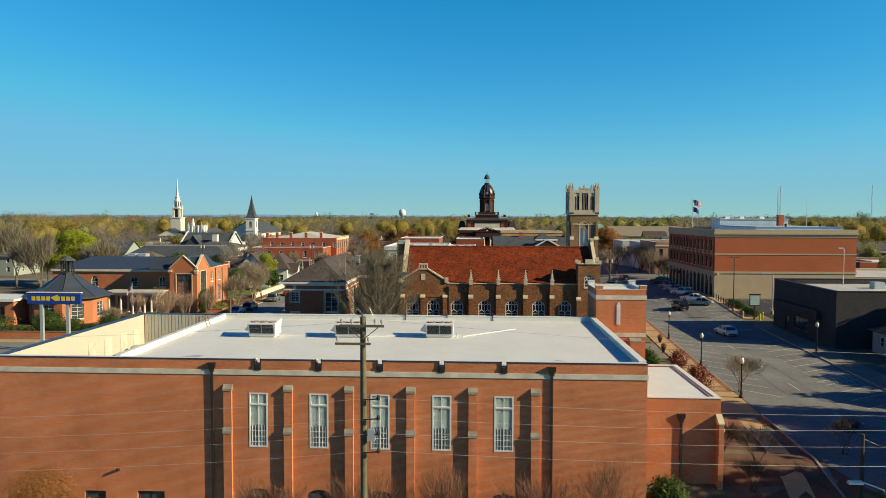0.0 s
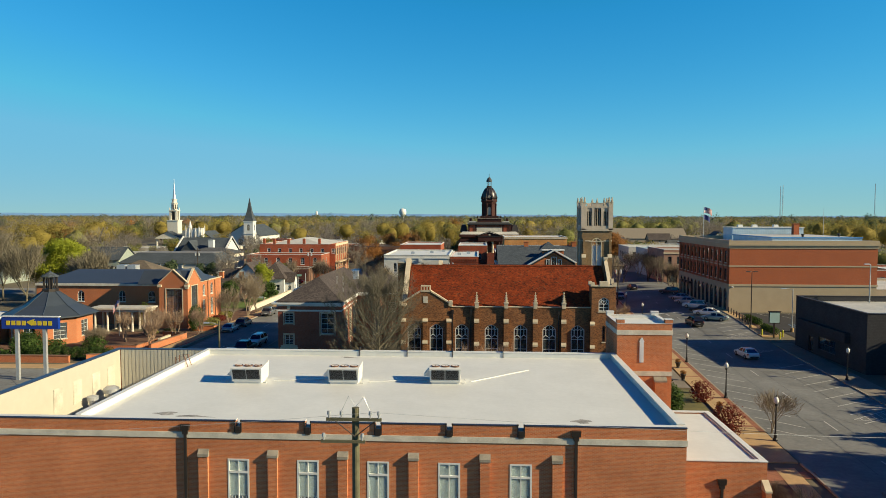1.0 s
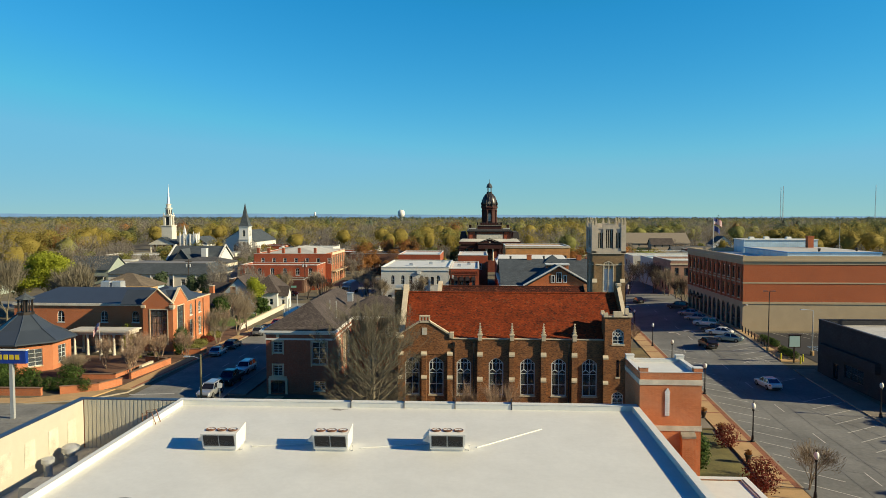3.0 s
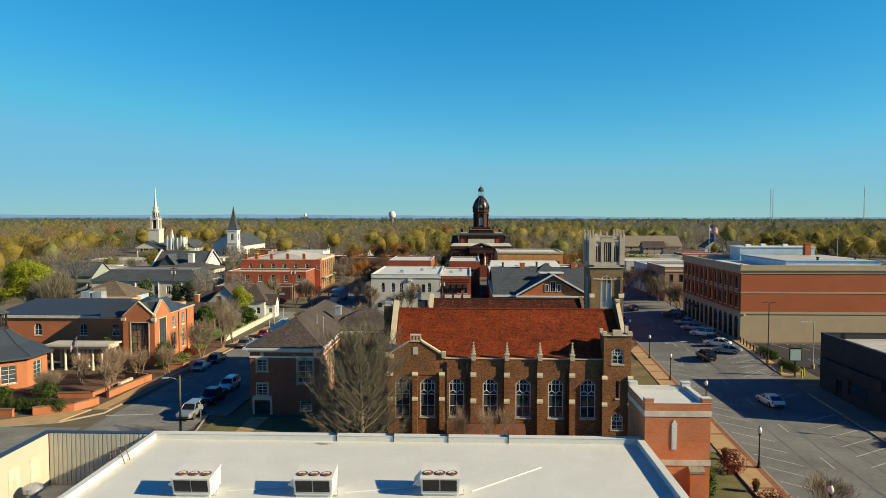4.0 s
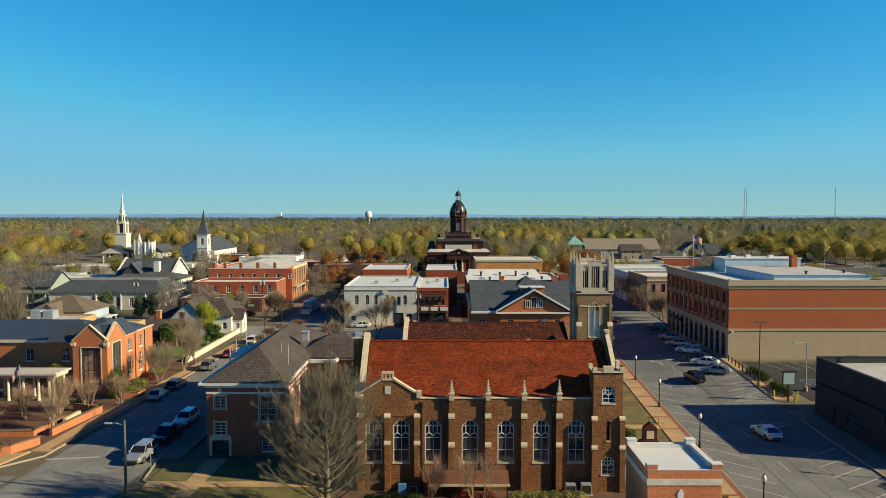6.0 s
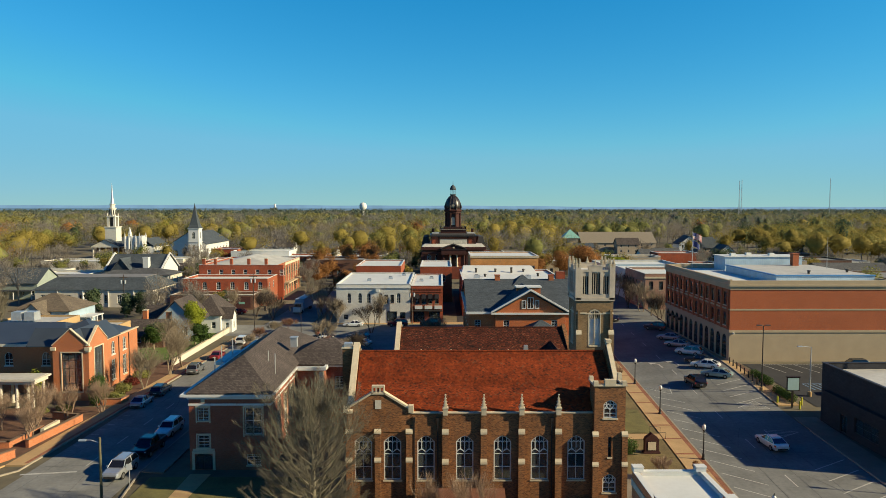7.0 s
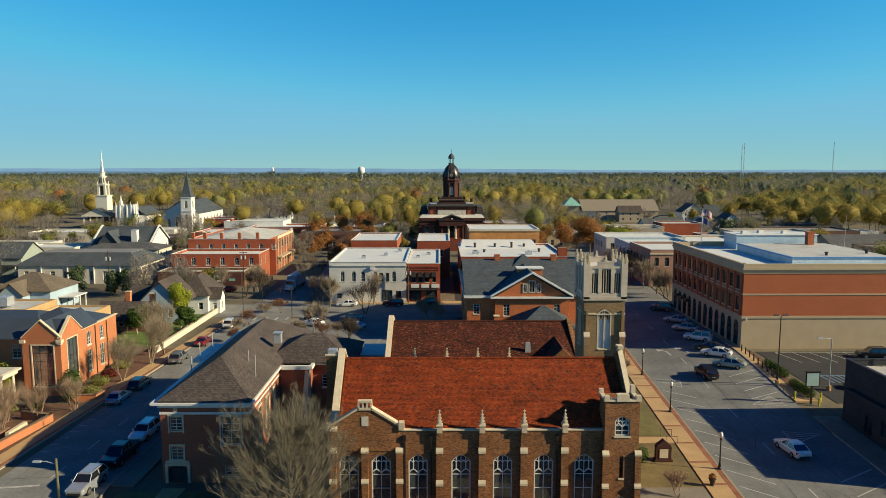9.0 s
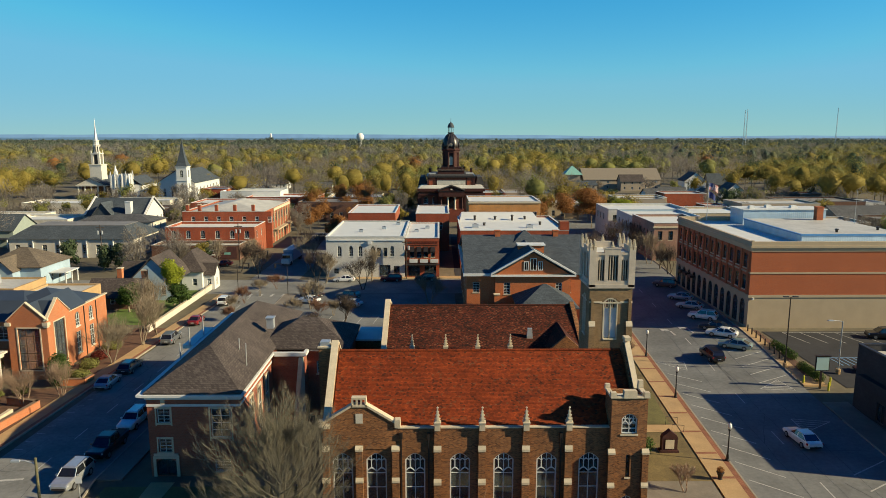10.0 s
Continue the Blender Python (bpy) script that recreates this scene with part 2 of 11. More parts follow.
TILE_PIECE = tile_pieces("red_tile_piece", ((0.0, (0.105, 0.027, 0.012)), (0.07, (0.190, 0.035, 0.011)), (0.26, (0.245, 0.042, 0.011)), (0.58, (0.295, 0.051, 0.012)), (0.86, (0.345, 0.064, 0.015)), (0.97, (0.22, 0.075, 0.032))), 0.58)
TILE_PIECE_OLD = tile_pieces("mossy_tile_piece", ((0.0, (0.040, 0.020, 0.014)), (0.18, (0.085, 0.026, 0.016)), (0.48, (0.135, 0.033, 0.017)), (0.78, (0.185, 0.046, 0.022)), (0.95, (0.28, 0.10, 0.05))), 0.55, 0.75)
SHINGLE_BROWN = bricks("brown_shingles", (0.128, 0.104, 0.092), (0.066, 0.052, 0.048), (0.05, 0.04, 0.036), wide=0.24, row=0.12, joint=0.010, flat="wall", var=0.4, bump=0.5)
SHINGLE_GREY = bricks("grey_shingles", (0.145, 0.145, 0.145), (0.085, 0.088, 0.09), (0.05, 0.05, 0.05), wide=0.5, row=0.085, joint=0.012, flat="wall", var=0.3, bump=0.4)
SLATE = bricks("slate_roof", (0.095, 0.115, 0.130), (0.062, 0.075, 0.088), (0.035, 0.04, 0.05), wide=0.5, row=0.1, joint=0.012, flat="wall", var=0.28, bump=0.4)
SEAM_DARK = plain("dark_metal_roof", (0.058, 0.074, 0.096), 0.42, metal=0.1, var=0.15, scale=0.5)
TIN = plain("galvanised_metal", (0.62, 0.64, 0.66), 0.4, metal=0.5, var=0.2)
DARK_METAL = plain("dark_bronze_metal", (0.045, 0.035, 0.030), 0.45, metal=0.3, var=0.2)
NAVY_TRIM = plain("navy_edge_metal", (0.045, 0.060, 0.115), 0.4, metal=0.2, var=0.15)
BLUE_TRIM = plain("bright_blue_metal", (0.10, 0.30, 0.62), 0.4, metal=0.1, var=0.1)
RUSTY = plain("rusty_steel", (0.23, 0.10, 0.055), 0.8, var=0.3, fine=20)
GRILLE = plain("black_grille", (0.028, 0.022, 0.020), 0.6, var=0.3)
COPPER = plain("brown_copper_awning", (0.27, 0.115, 0.070), 0.5, metal=0.2, var=0.3)
VERDIGRIS = plain("verdigris_copper", (0.25, 0.52, 0.44), 0.6, var=0.2)
ASPHALT = plain("asphalt", (0.250, 0.252, 0.242), 0.9, var=0.38, scale=0.16, fine=2.2, bump=0.25, spec=0.25)
ASPHALT_PALE = plain("pale_worn_asphalt", (0.285, 0.283, 0.265), 0.9, var=0.38, scale=0.2, fine=2.4, bump=0.25, spec=0.25)
ROOF_DARK = plain("dark_flat_roof", (0.050, 0.048, 0.050), 0.95, var=0.3, scale=0.4)
ASPHALT_NEW = plain("dark_asphalt", (0.052, 0.052, 0.056), 0.9, var=0.3, scale=0.3, fine=3.0, spec=0.25)
TAR_LINE = plain("crack_sealant", (0.03, 0.03, 0.03), 0.6, var=0.2)
CONCRETE = plain("concrete_walk", (0.55, 0.355, 0.165), 0.9, var=0.25, scale=0.5, fine=6.0)
# darker concrete for the wing walk, the shops' side and the forecourt
CONCRETE_DARK = plain("weathered_concrete_walk", (0.26, 0.22, 0.17), 0.9, var=0.3, scale=0.5, fine=6.0)
KERB = plain("kerb_concrete", (0.40, 0.34, 0.26), 0.9, var=0.25)
MARK = plain("worn_road_paint", (0.62, 0.60, 0.55), 0.7, var=0.4, scale=1.5, fine=7.0)
MARK_Y = plain("worn_yellow_paint", (0.42, 0.33, 0.12), 0.7, var=0.45, scale=1.0, fine=6.0)
MARK_B = plain("blue_bay_paint", (0.16, 0.30, 0.48), 0.7, var=0.4)
LAWN = plain("spring_lawn", (0.20, 0.175, 0.050), 0.95, var=0.45, scale=0.5, fine=8.0, bump=0.5)
LAWN_GREEN = plain("green_lawn", (0.13, 0.20, 0.028), 0.95, var=0.35, scale=0.6, fine=9.0, bump=0.5)
LAWN_MIXED = plain("patchy_church_lawn", (0.26, 0.185, 0.065), 0.95, var=0.55, scale=0.35, fine=8.0, bump=0.5)
MULCH = plain("pine_straw_mulch", (0.19, 0.092, 0.050), 0.95, var=0.5, scale=0.8, fine=10.0, bump=0.5)
EARTH = plain("town_ground", (0.20, 0.165, 0.10), 0.95, var=0.5, scale=0.05, fine=0.7)
BARK = plain("grey_bark", (0.33, 0.26, 0.175), 0.9, var=0.35, fine=9.0, bump=0.4)
BARK_PALE = plain("pale_smooth_bark", (0.40, 0.27, 0.18), 0.85, var=0.3, fine=7.0, bump=0.3)
BARK_DARK = plain("dark_bark", (0.10, 0.070, 0.050), 0.9, var=0.35, fine=9.0, bump=0.4)
POLE_WOOD = plain("weathered_utility_pole", (0.17, 0.155, 0.085), 0.9, var=0.4, scale=2.5, fine=18.0, bump=0.4)
IRON = plain("black_iron", (0.020, 0.020, 0.022), 0.45, metal=0.3, var=0.2)
GLOBE = plain("opal_lamp_globe", (0.82, 0.80, 0.74), 0.3, var=0.04, bump=0)
STEEL = plain("painted_steel_post", (0.55, 0.57, 0.58), 0.4, metal=0.4, var=0.15)
RUBBER = plain("tyre_rubber", (0.018, 0.018, 0.018), 0.8, var=0.2)
RIM = plain("alloy_rim", (0.45, 0.46, 0.47), 0.3, metal=0.8, var=0.1)
GLASS = glass("window_glass", (0.22, 0.27, 0.31))
GLASS_PALE = glass("pale_window_glass", (0.72, 0.82, 0.85), 0.06)
CAR_GLASS = paint("car_glass", (0.012, 0.014, 0.017), 0.05, 0.0, 1.0)
LAMP_WHITE = paint("headlight_lens", (0.75, 0.76, 0.76), 0.1)
LAMP_RED = paint("taillight_lens", (0.40, 0.02, 0.02), 0.15)
BLIND = plain("pale_window_blind", (0.55, 0.60, 0.58), 0.8, var=0.12)
LOUVRE = plain("white_louvre", (0.72, 0.74, 0.76), 0.5, var=0.08)
LEAF_OLIVE = foliage("olive_spring_leaves", (0.190, 0.192, 0.058), (0.265, 0.256, 0.076))
LEAF_YELLOW = foliage("yellow_spring_leaves", (0.250, 0.195, 0.046), (0.325, 0.255, 0.058))
LEAF_ORANGE = foliage("orange_bud_leaves", (0.25, 0.115, 0.038), (0.34, 0.155, 0.048))
LEAF_GREEN = foliage("bright_green_leaves", (0.22, 0.25, 0.020), (0.34, 0.37, 0.034))
LEAF_PINE = foliage("dark_pine_needles", (0.060, 0.088, 0.044), (0.090, 0.122, 0.058))
LEAF_BARE = foliage("bare_twigs", (0.215, 0.185, 0.150), (0.285, 0.245, 0.198))
LEAF_SHRUB = foliage("evergreen_shrub_leaves", (0.03, 0.06, 0.014), (0.08, 0.13, 0.026), size=1.2)
LEAF_RED = foliage("dark_red_leaves", (0.100, 0.020, 0.014), (0.210, 0.045, 0.030), size=1.2)
# distant leaves: aerial haze is put into these paler, greyer colours
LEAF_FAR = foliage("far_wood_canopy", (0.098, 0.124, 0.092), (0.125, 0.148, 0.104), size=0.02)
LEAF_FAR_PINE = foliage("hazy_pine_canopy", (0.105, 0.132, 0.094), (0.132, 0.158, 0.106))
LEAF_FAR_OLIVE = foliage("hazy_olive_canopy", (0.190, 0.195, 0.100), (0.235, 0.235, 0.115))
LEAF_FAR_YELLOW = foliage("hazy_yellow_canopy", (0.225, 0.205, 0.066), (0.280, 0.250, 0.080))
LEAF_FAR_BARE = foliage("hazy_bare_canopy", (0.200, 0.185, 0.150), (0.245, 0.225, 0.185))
PLASTER = plain("pale_plaster", (0.66, 0.60, 0.50), 0.85, var=0.14, scale=0.5, bump=0.1)
BARK_GREY = plain("dark_grey_bark", (0.215, 0.185, 0.125), 0.9, var=0.35, fine=9.0, bump=0.4)
CREAM_PAINT = plain("cream_church_paint", (0.76, 0.71, 0.60), 0.6, var=0.14, bump=0.05)
SHINGLE_TAN = bricks("tan_shingles", (0.20, 0.160, 0.115), (0.13, 0.105, 0.08), (0.09, 0.07, 0.055), wide=0.5, row=0.085, joint=0.012, flat="wall", var=0.25, bump=0.4)


def ribbed(name, color, pitch=0.4):
    """Upright ribbed metal sheeting, weathered in streaks."""
    m, nt, p = nodes_of(name)
    v = coords(nt, "wall")
    w = add(nt, "ShaderNodeTexWave", Scale=math.pi / (pitch * 10.0), Distortion=0.0)
    nt.links.new(v, w.inputs["Vector"])
    stain = ramp(nt, noise_of(nt, coords(nt), 0.6, 5), grey(0.78), grey(1.0))
    nt.links.new(mix(nt, "MULTIPLY", 1.0, color, stain), p.inputs["Base Color"])
    p.inputs["Roughness"].default_value = 0.45
    bumped(nt, p, w.outputs["Fac"], 0.35, 0.03)
    return m


BARK_RED = plain("reddish_twigs", (0.24, 0.115, 0.065), 0.9, var=0.35, fine=9.0, bump=0.3)
RIBBED = ribbed("pale_blue_ribbed_metal", (0.42, 0.54, 0.64))


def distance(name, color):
    """A far backdrop that glows by itself: the light of the air before it is put into its emission colour."""
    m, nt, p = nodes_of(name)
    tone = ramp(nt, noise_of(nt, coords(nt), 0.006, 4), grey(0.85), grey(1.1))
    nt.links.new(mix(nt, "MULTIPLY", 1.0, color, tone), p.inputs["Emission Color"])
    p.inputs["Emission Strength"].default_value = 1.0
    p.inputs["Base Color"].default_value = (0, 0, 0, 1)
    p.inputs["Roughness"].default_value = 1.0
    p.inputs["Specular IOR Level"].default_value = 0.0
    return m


# the hills' blue is air haze, given as emission
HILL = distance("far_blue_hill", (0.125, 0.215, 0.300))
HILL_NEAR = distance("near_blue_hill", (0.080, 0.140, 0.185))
ROOF_TAN = plain("weathered_metal_roof", (0.30, 0.25, 0.18), 0.6, var=0.2)

# ---- building kit ----
PLACE = {}                     # where each parent stands, so that its parts can be given in world metres


def thing(name, x, y, z=0.0, label="", category="", group="", kind=""):
    ob = new(name)
    ob.empty_display_size = 0.5
    ob.location = (x, y, z)
    PLACE[ob] = Matrix.Translation((x, y, z))
    return tagged(ob, label, category, group, kind)


SHIFT = []                     # when set: moves all points that are made


class Shape:
    """Collects vertices and faces; made() turns them into one mesh object."""

    def __init__(self):
        self.v, self.f, self.m, self.slot = [], [], [], 0

    def face(self, *pts):
        i = len(self.v)
        self.v += [tuple(p) for p in pts]
        self.f.append(tuple(range(i, i + len(pts))))
        self.m.append(self.slot)
        return self

    def solid(self, lower, upper):
        """A closed body between two rings of as many points, both counter-clockwise from above."""
        n, i = len(lower), len(self.v)
        self.v += [tuple(p) for p in lower] + [tuple(p) for p in upper]
        self.f += [tuple(i + k for k in reversed(range(n))), tuple(i + n + k for k in range(n))]
        self.f += [(i + k, i + (k + 1) % n, i + n + (k + 1) % n, i + n + k) for k in range(n)]
        self.m += [self.slot] * (n + 2)
        return self

    def box(self, x0, x1, y0, y1, z0, z1, top=0.0):
        """top: by how much the upper face is drawn in all round."""
        lo = [(x0, y0, z0), (x1, y0, z0), (x1, y1, z0), (x0, y1, z0)]
        hi = [(x0 + top, y0 + top, z1), (x1 - top, y0 + top, z1), (x1 - top, y1 - top, z1), (x0 + top, y1 - top, z1)]
        return self.solid(lo, hi)

    def lbox(self, at, u0, u1, v0, v1, n0, n1):
        """A box in a wall's own directions: along, up, out."""
        return self.solid([at(u0, v0, n1), at(u1, v0, n1), at(u1, v0, n0), at(u0, v0, n0)],
                          [at(u0, v1, n1), at(u1, v1, n1), at(u1, v1, n0), at(u0, v1, n0)])

    def plate(self, at, outline, n0, n1):
        """An outline in a wall's (along, up), counter-clockwise seen from outside, as a plate from n0 to n1 out."""
        k, i = len(outline), len(self.v)
        self.v += [tuple(at(u, v, n1)) for u, v in outline] + [tuple(at(u, v, n0)) for u, v in outline]
        self.f += [tuple(range(i, i + k)), tuple(reversed(range(i + k, i + 2 * k)))]
        self.f += [(i + j, i + k + j, i + k + (j + 1) % k, i + (j + 1) % k) for j in range(k)]
        self.m += [self.slot] * (k + 2)
        return self

    def tube(self, pts, r0, r1=None, n=8, caps=True):
        r1 = r0 if r1 is None else r1
        rings, i = [], len(self.v)
        for k, p in enumerate(pts):
            p = Vector(p)
            a, b = Vector(pts[max(k - 1, 0)]), Vector(pts[min(k + 1, len(pts) - 1)])
            w = (b - a).normalized()
            s = w.cross(Vector((0, 0, 1)) if abs(w.z) < 0.9 else Vector((1, 0, 0))).normalized()
            q = w.cross(s)
            r = r0 + (r1 - r0) * k / max(len(pts) - 1, 1)
            for j in range(n):
                c = 2 * math.pi * j / n
                self.v.append(tuple(p + s * r * math.cos(c) + q * r * math.sin(c)))
        for k in range(len(pts) - 1):
            for j in range(n):
                a, b = i + k * n + j, i + k * n + (j + 1) % n
                self.f.append((a, a + n, b + n, b))
                self.m.append(self.slot)
        if caps:
            self.f += [tuple(range(i, i + n)), tuple(reversed(range(i + (len(pts) - 1) * n, i + len(pts) * n)))]
            self.m += [self.slot] * 2
        return self

    def lathe(self, x, y, profile, n=16, turn=0.0, squash=1.0):
        """profile: (radius, height) from below to above."""
        i = len(self.v)
        for r, z in profile:
            for j in range(n):
                c = 2 * math.pi * j / n + turn
                self.v.append((x + r * math.cos(c), y + r * math.sin(c) * squash, z))
        for k in range(len(profile) - 1):
            for j in range(n):
                a, b = i + k * n + j, i + k * n + (j + 1) % n
                self.f.append((a, b, b + n, a + n))
                self.m.append(self.slot)
        e = i + (len(profile) - 1) * n
        self.f += [tuple(reversed(range(i, i + n))), tuple(range(e, e + n))]
        self.m += [self.slot] * 2
        return self

    def made(self, name, mats, parent=None, label="", smooth=False, kind="", category=""):
        mesh = bpy.data.meshes.new(name)
        mesh.from_pydata([SHIFT[0](p) for p in self.v] if SHIFT else self.v, [], self.f)
        mats = mats if isinstance(mats, (list, tuple)) else [mats]
        for m in mats:
            mesh.materials.append(m)
        if len(mats) > 1:
            mesh.polygons.foreach_set("material_index", self.m)
        if smooth:
            mesh.polygons.foreach_set("use_smooth", [True] * len(self.f))
        mesh.update()
        ob = new(name, mesh)
        if parent is not None:
            ob.parent = parent
            ob.matrix_parent_inverse = PLACE[parent].inverted()
        PLACE[ob] = Matrix.Identity(4)
        return tagged(ob, label, category, "", kind)


def wall_dirs(x, y, way):
    """at(along, up, out) for a wall that starts at (x, y) and runs +x (faces -y), +y (faces +x), -x (faces +y), -y (faces -x), or at an angle in degrees."""
    a = radians({"+x": 0, "+y": 90, "-x": 180, "-y": 270}.get(way, way if not isinstance(way, str) else 0))
    ux, uy = math.cos(a), math.sin(a)
    return lambda u, v, n=0.0: (x + ux * u + uy * n, y + uy * u - ux * n, v)


def arch_line(u0, u1, v, rise, pointed=False, k=8):
    """Points of an arch from the right springing to the left one."""
    mid, half = (u0 + u1) / 2, (u1 - u0) / 2
    pts = []
    for j in range(k + 1):
        s = -1 + 2 * j / k
        h = rise * (1 - abs(s) ** 1.6) if pointed else rise * math.sqrt(max(0.0, 1 - s * s))
        pts.append((mid - s * half, v + h))
    return pts


def wall(parent, at, length, z0, z1, holes, mat, thick=0.3, name="wall", label=""):
    """A wall with real openings. holes: (middle, width, sill, head, style[, arch rise])."""
    s = Shape()
    us, vs = {0.0, length}, {z0, z1}
    rects = []
    for h in holes:
        u0, u1 = h[0] - h[1] / 2, h[0] + h[1] / 2
        rects.append((u0, u1, max(h[2], z0), min(h[3], z1)))
        us |= {u0, u1}
        vs |= {max(h[2], z0), min(h[3], z1)}
    us, vs = sorted(us), sorted(vs)
    solid = {}
    for i in range(len(us) - 1):
        for j in range(len(vs) - 1):
            cu, cv = (us[i] + us[i + 1]) / 2, (vs[j] + vs[j + 1]) / 2
            solid[i, j] = not any(a < cu < b and c < cv < d for a, b, c, d in rects)
    for (i, j), full in solid.items():
        if not full:
            continue
        a, b, c, d = us[i], us[i + 1], vs[j], vs[j + 1]
        s.face(at(a, c, 0), at(b, c, 0), at(b, d, 0), at(a, d, 0))
        s.face(at(b, c, -thick), at(a, c, -thick), at(a, d, -thick), at(b, d, -thick))
        if not solid.get((i - 1, j), False):
            s.face(at(a, c, -thick), at(a, c, 0), at(a, d, 0), at(a, d, -thick))
        if not solid.get((i + 1, j), False):
            s.face(at(b, c, 0), at(b, c, -thick), at(b, d, -thick), at(b, d, 0))
        if not solid.get((i, j + 1), False):
            s.face(at(a, d, 0), at(b, d, 0), at(b, d, -thick), at(a, d, -thick))
        if not solid.get((i, j - 1), False):
            s.face(at(a, c, -thick), at(b, c, -thick), at(b, c, 0), at(a, c, 0))
    for h in holes:
        if len(h) > 5:
            u0, u1, head, rise = h[0] - h[1] / 2, h[0] + h[1] / 2, h[3], h[5]
            line = arch_line(u0, u1, head - rise, rise * 0.995, h[4].startswith("gothic"))
            half = len(line) // 2
            s.plate(at, [(u1, head)] + [line[half]] + list(reversed(line[:half])), -thick, -0.002)
            s.plate(at, [(u0, head)] + list(reversed(line[half:])), -thick, -0.002)
    ob = s.made(name, mat, parent, label)
    for h in holes:
        opening(parent, at, *h)
    return ob


STYLES = {
    # style: (frame material, pane material, columns, rows, frame width, sill material, label)
    "sash": (WHITE, GLASS, 2, 4, 0.07, LIMESTONE, "white sash window"),
    "gym": (WHITE, GLASS_PALE, 2, 1, 0.10, None, "tall white-framed window with pale blinds"),
    "gothic": (WHITE, GLASS, 2, 3, 0.10, LIMESTONE, "pointed stone tracery window"),
    "arched": (WHITE, GLASS, 2, 3, 0.07, WHITE, "white arched window"),
    "store": (DARK_METAL, GLASS, 3, 2, 0.07, None, "dark-framed shop window"),
    "dark": (DARK_METAL, GLASS, 1, 2, 0.07, LIMESTONE, "dark sash window"),
    "grid": (DARK_METAL, GLASS, 3, 5, 0.09, LIMESTONE, "large dark-framed grid window"),
    "door": (DARK_METAL, GLASS, 2, 1, 0.12, None, "dark glazed door"),
    "far": (WHITE, GLASS, 1, 2, 0.09, None, "small white-framed window"),
    "bare": (DARK_METAL, None, 0, 0, 0.0, None, ""),
}


def opening(parent, at, mid, width, v0, v1, style="sash", rise=0.0):
    mat, pane, cols, rows, w, sill, label = STYLES[style]
    if w == 0.0:
        return
    u0, u1 = mid - width / 2, mid + width / 2
    s = Shape()
    n0, n1 = (-0.08, 0.02) if style == "gym" else (-0.20, -0.10)
    top = v1 - rise
    s.lbox(at, u0, u0 + w, v0, top, n0, n1).lbox(at, u1 - w, u1, v0, top, n0, n1)
    s.lbox(at, u0 + w, u1 - w, v0, v0 + w, n0, n1)
    if rise:
        outer = arch_line(u0, u1, top, rise, style == "gothic")
        inner = arch_line(u0 + w, u1 - w, top, rise - w, style == "gothic")
        for k in range(len(outer) - 1):
            s.plate(at, [outer[k], outer[k + 1], inner[k + 1], inner[k]], n0, n1)
    else:
        s.lbox(at, u0 + w, u1 - w, top - w, top, n0, n1)
    b = w * 0.55
    for c in range(1, cols):
        u = u0 + width * c / cols
        reach = rise * (0.75 if style == "gothic" else 0.8)
        s.lbox(at, u - b / 2, u + b / 2, v0 + w, top + reach * (1 - abs(2 * c / cols - 1) ** 2) - (0 if rise else w), n0 + 0.02, n1 - 0.01)
    for r in range(1, rows):
        v = v0 + (top - v0) * r / rows
        s.lbox(at, u0 + w, u1 - w, v - b / 2, v + b / 2, n0 + 0.025, n1 - 0.015)
    if style == "gothic":
        # tracery: two pointed lights, and four slender panels over them
        half = width / 2
        foot = top - min(1.05, (top - v0) * 0.42)
        for c in range(2):
            a0, a1 = u0 + half * c, u0 + half * (c + 1)
            o = arch_line(a0, a1, foot, 0.34, True, 6)
            i2 = arch_line(a0 + 0.06, a1 - 0.06, foot - 0.02, 0.26, True, 6)
            for k in range(len(o) - 1):
                s.plate(at, [o[k], o[k + 1], i2[k + 1], i2[k]], n0 + 0.01, n1 + 0.01)
            m0 = (a0 + a1) / 2
            s.lbox(at, m0 - 0.035, m0 + 0.035, foot + 0.30, top + rise * 0.55, n0 + 0.012, n1 + 0.008)
            for q0, q1 in ((a0, m0), (m0, a1)):
                o = arch_line(q0 + 0.02, q1 - 0.02, top - 0.12, 0.16, True, 4)
                i2 = arch_line(q0 + 0.06, q1 - 0.06, top - 0.14, 0.10, True, 4)
                for k in range(len(o) - 1):
                    s.plate(at, [o[k], o[k + 1], i2[k + 1], i2[k]], n0 + 0.015, n1 + 0.005)
    if style == "gym":
        s.lbox(at, u0 + w, u1 - w, v0 + (v1 - v0) * 0.77, v0 + (v1 - v0) * 0.77 + 0.12, n0, n1 + 0.01)
        for k in range(1, 4):
            v = v0 + (v1 - v0) * 0.40 * k / 4
            s.lbox(at, u0 + w, u1 - w, v - 0.012, v + 0.012, n0 + 0.03, n1 - 0.02)
        for k in range(1, 6):
            u = u0 + width * k / 6
            s.lbox(at, u - 0.012, u + 0.012, v0 + w, v0 + (v1 - v0) * 0.40, n0 + 0.03, n1 - 0.02)
    win = s.made("door" if style == "door" else "window", mat, parent, label)
    p = Shape()
    if rise:
        p.plate(at, [(u0 + w, v0 + w), (u1 - w, v0 + w)] + arch_line(u0 + w, u1 - w, top, rise - w, style == "gothic"), n0 + 0.045, n0 + 0.055)
    else:
        p.lbox(at, u0 + w, u1 - w, v0 + w, top - w, n0 + 0.045, n0 + 0.055)
    p.made("pane", pane, win).visible_shadow = False
    if style == "gym":
        Shape().lbox(at, u0 + w, u1 - w, v0 + (v1 - v0) * 0.40, v1 - w, n0 - 0.05, n0 - 0.03).made("blind", BLIND, win, "pale drawn blind")
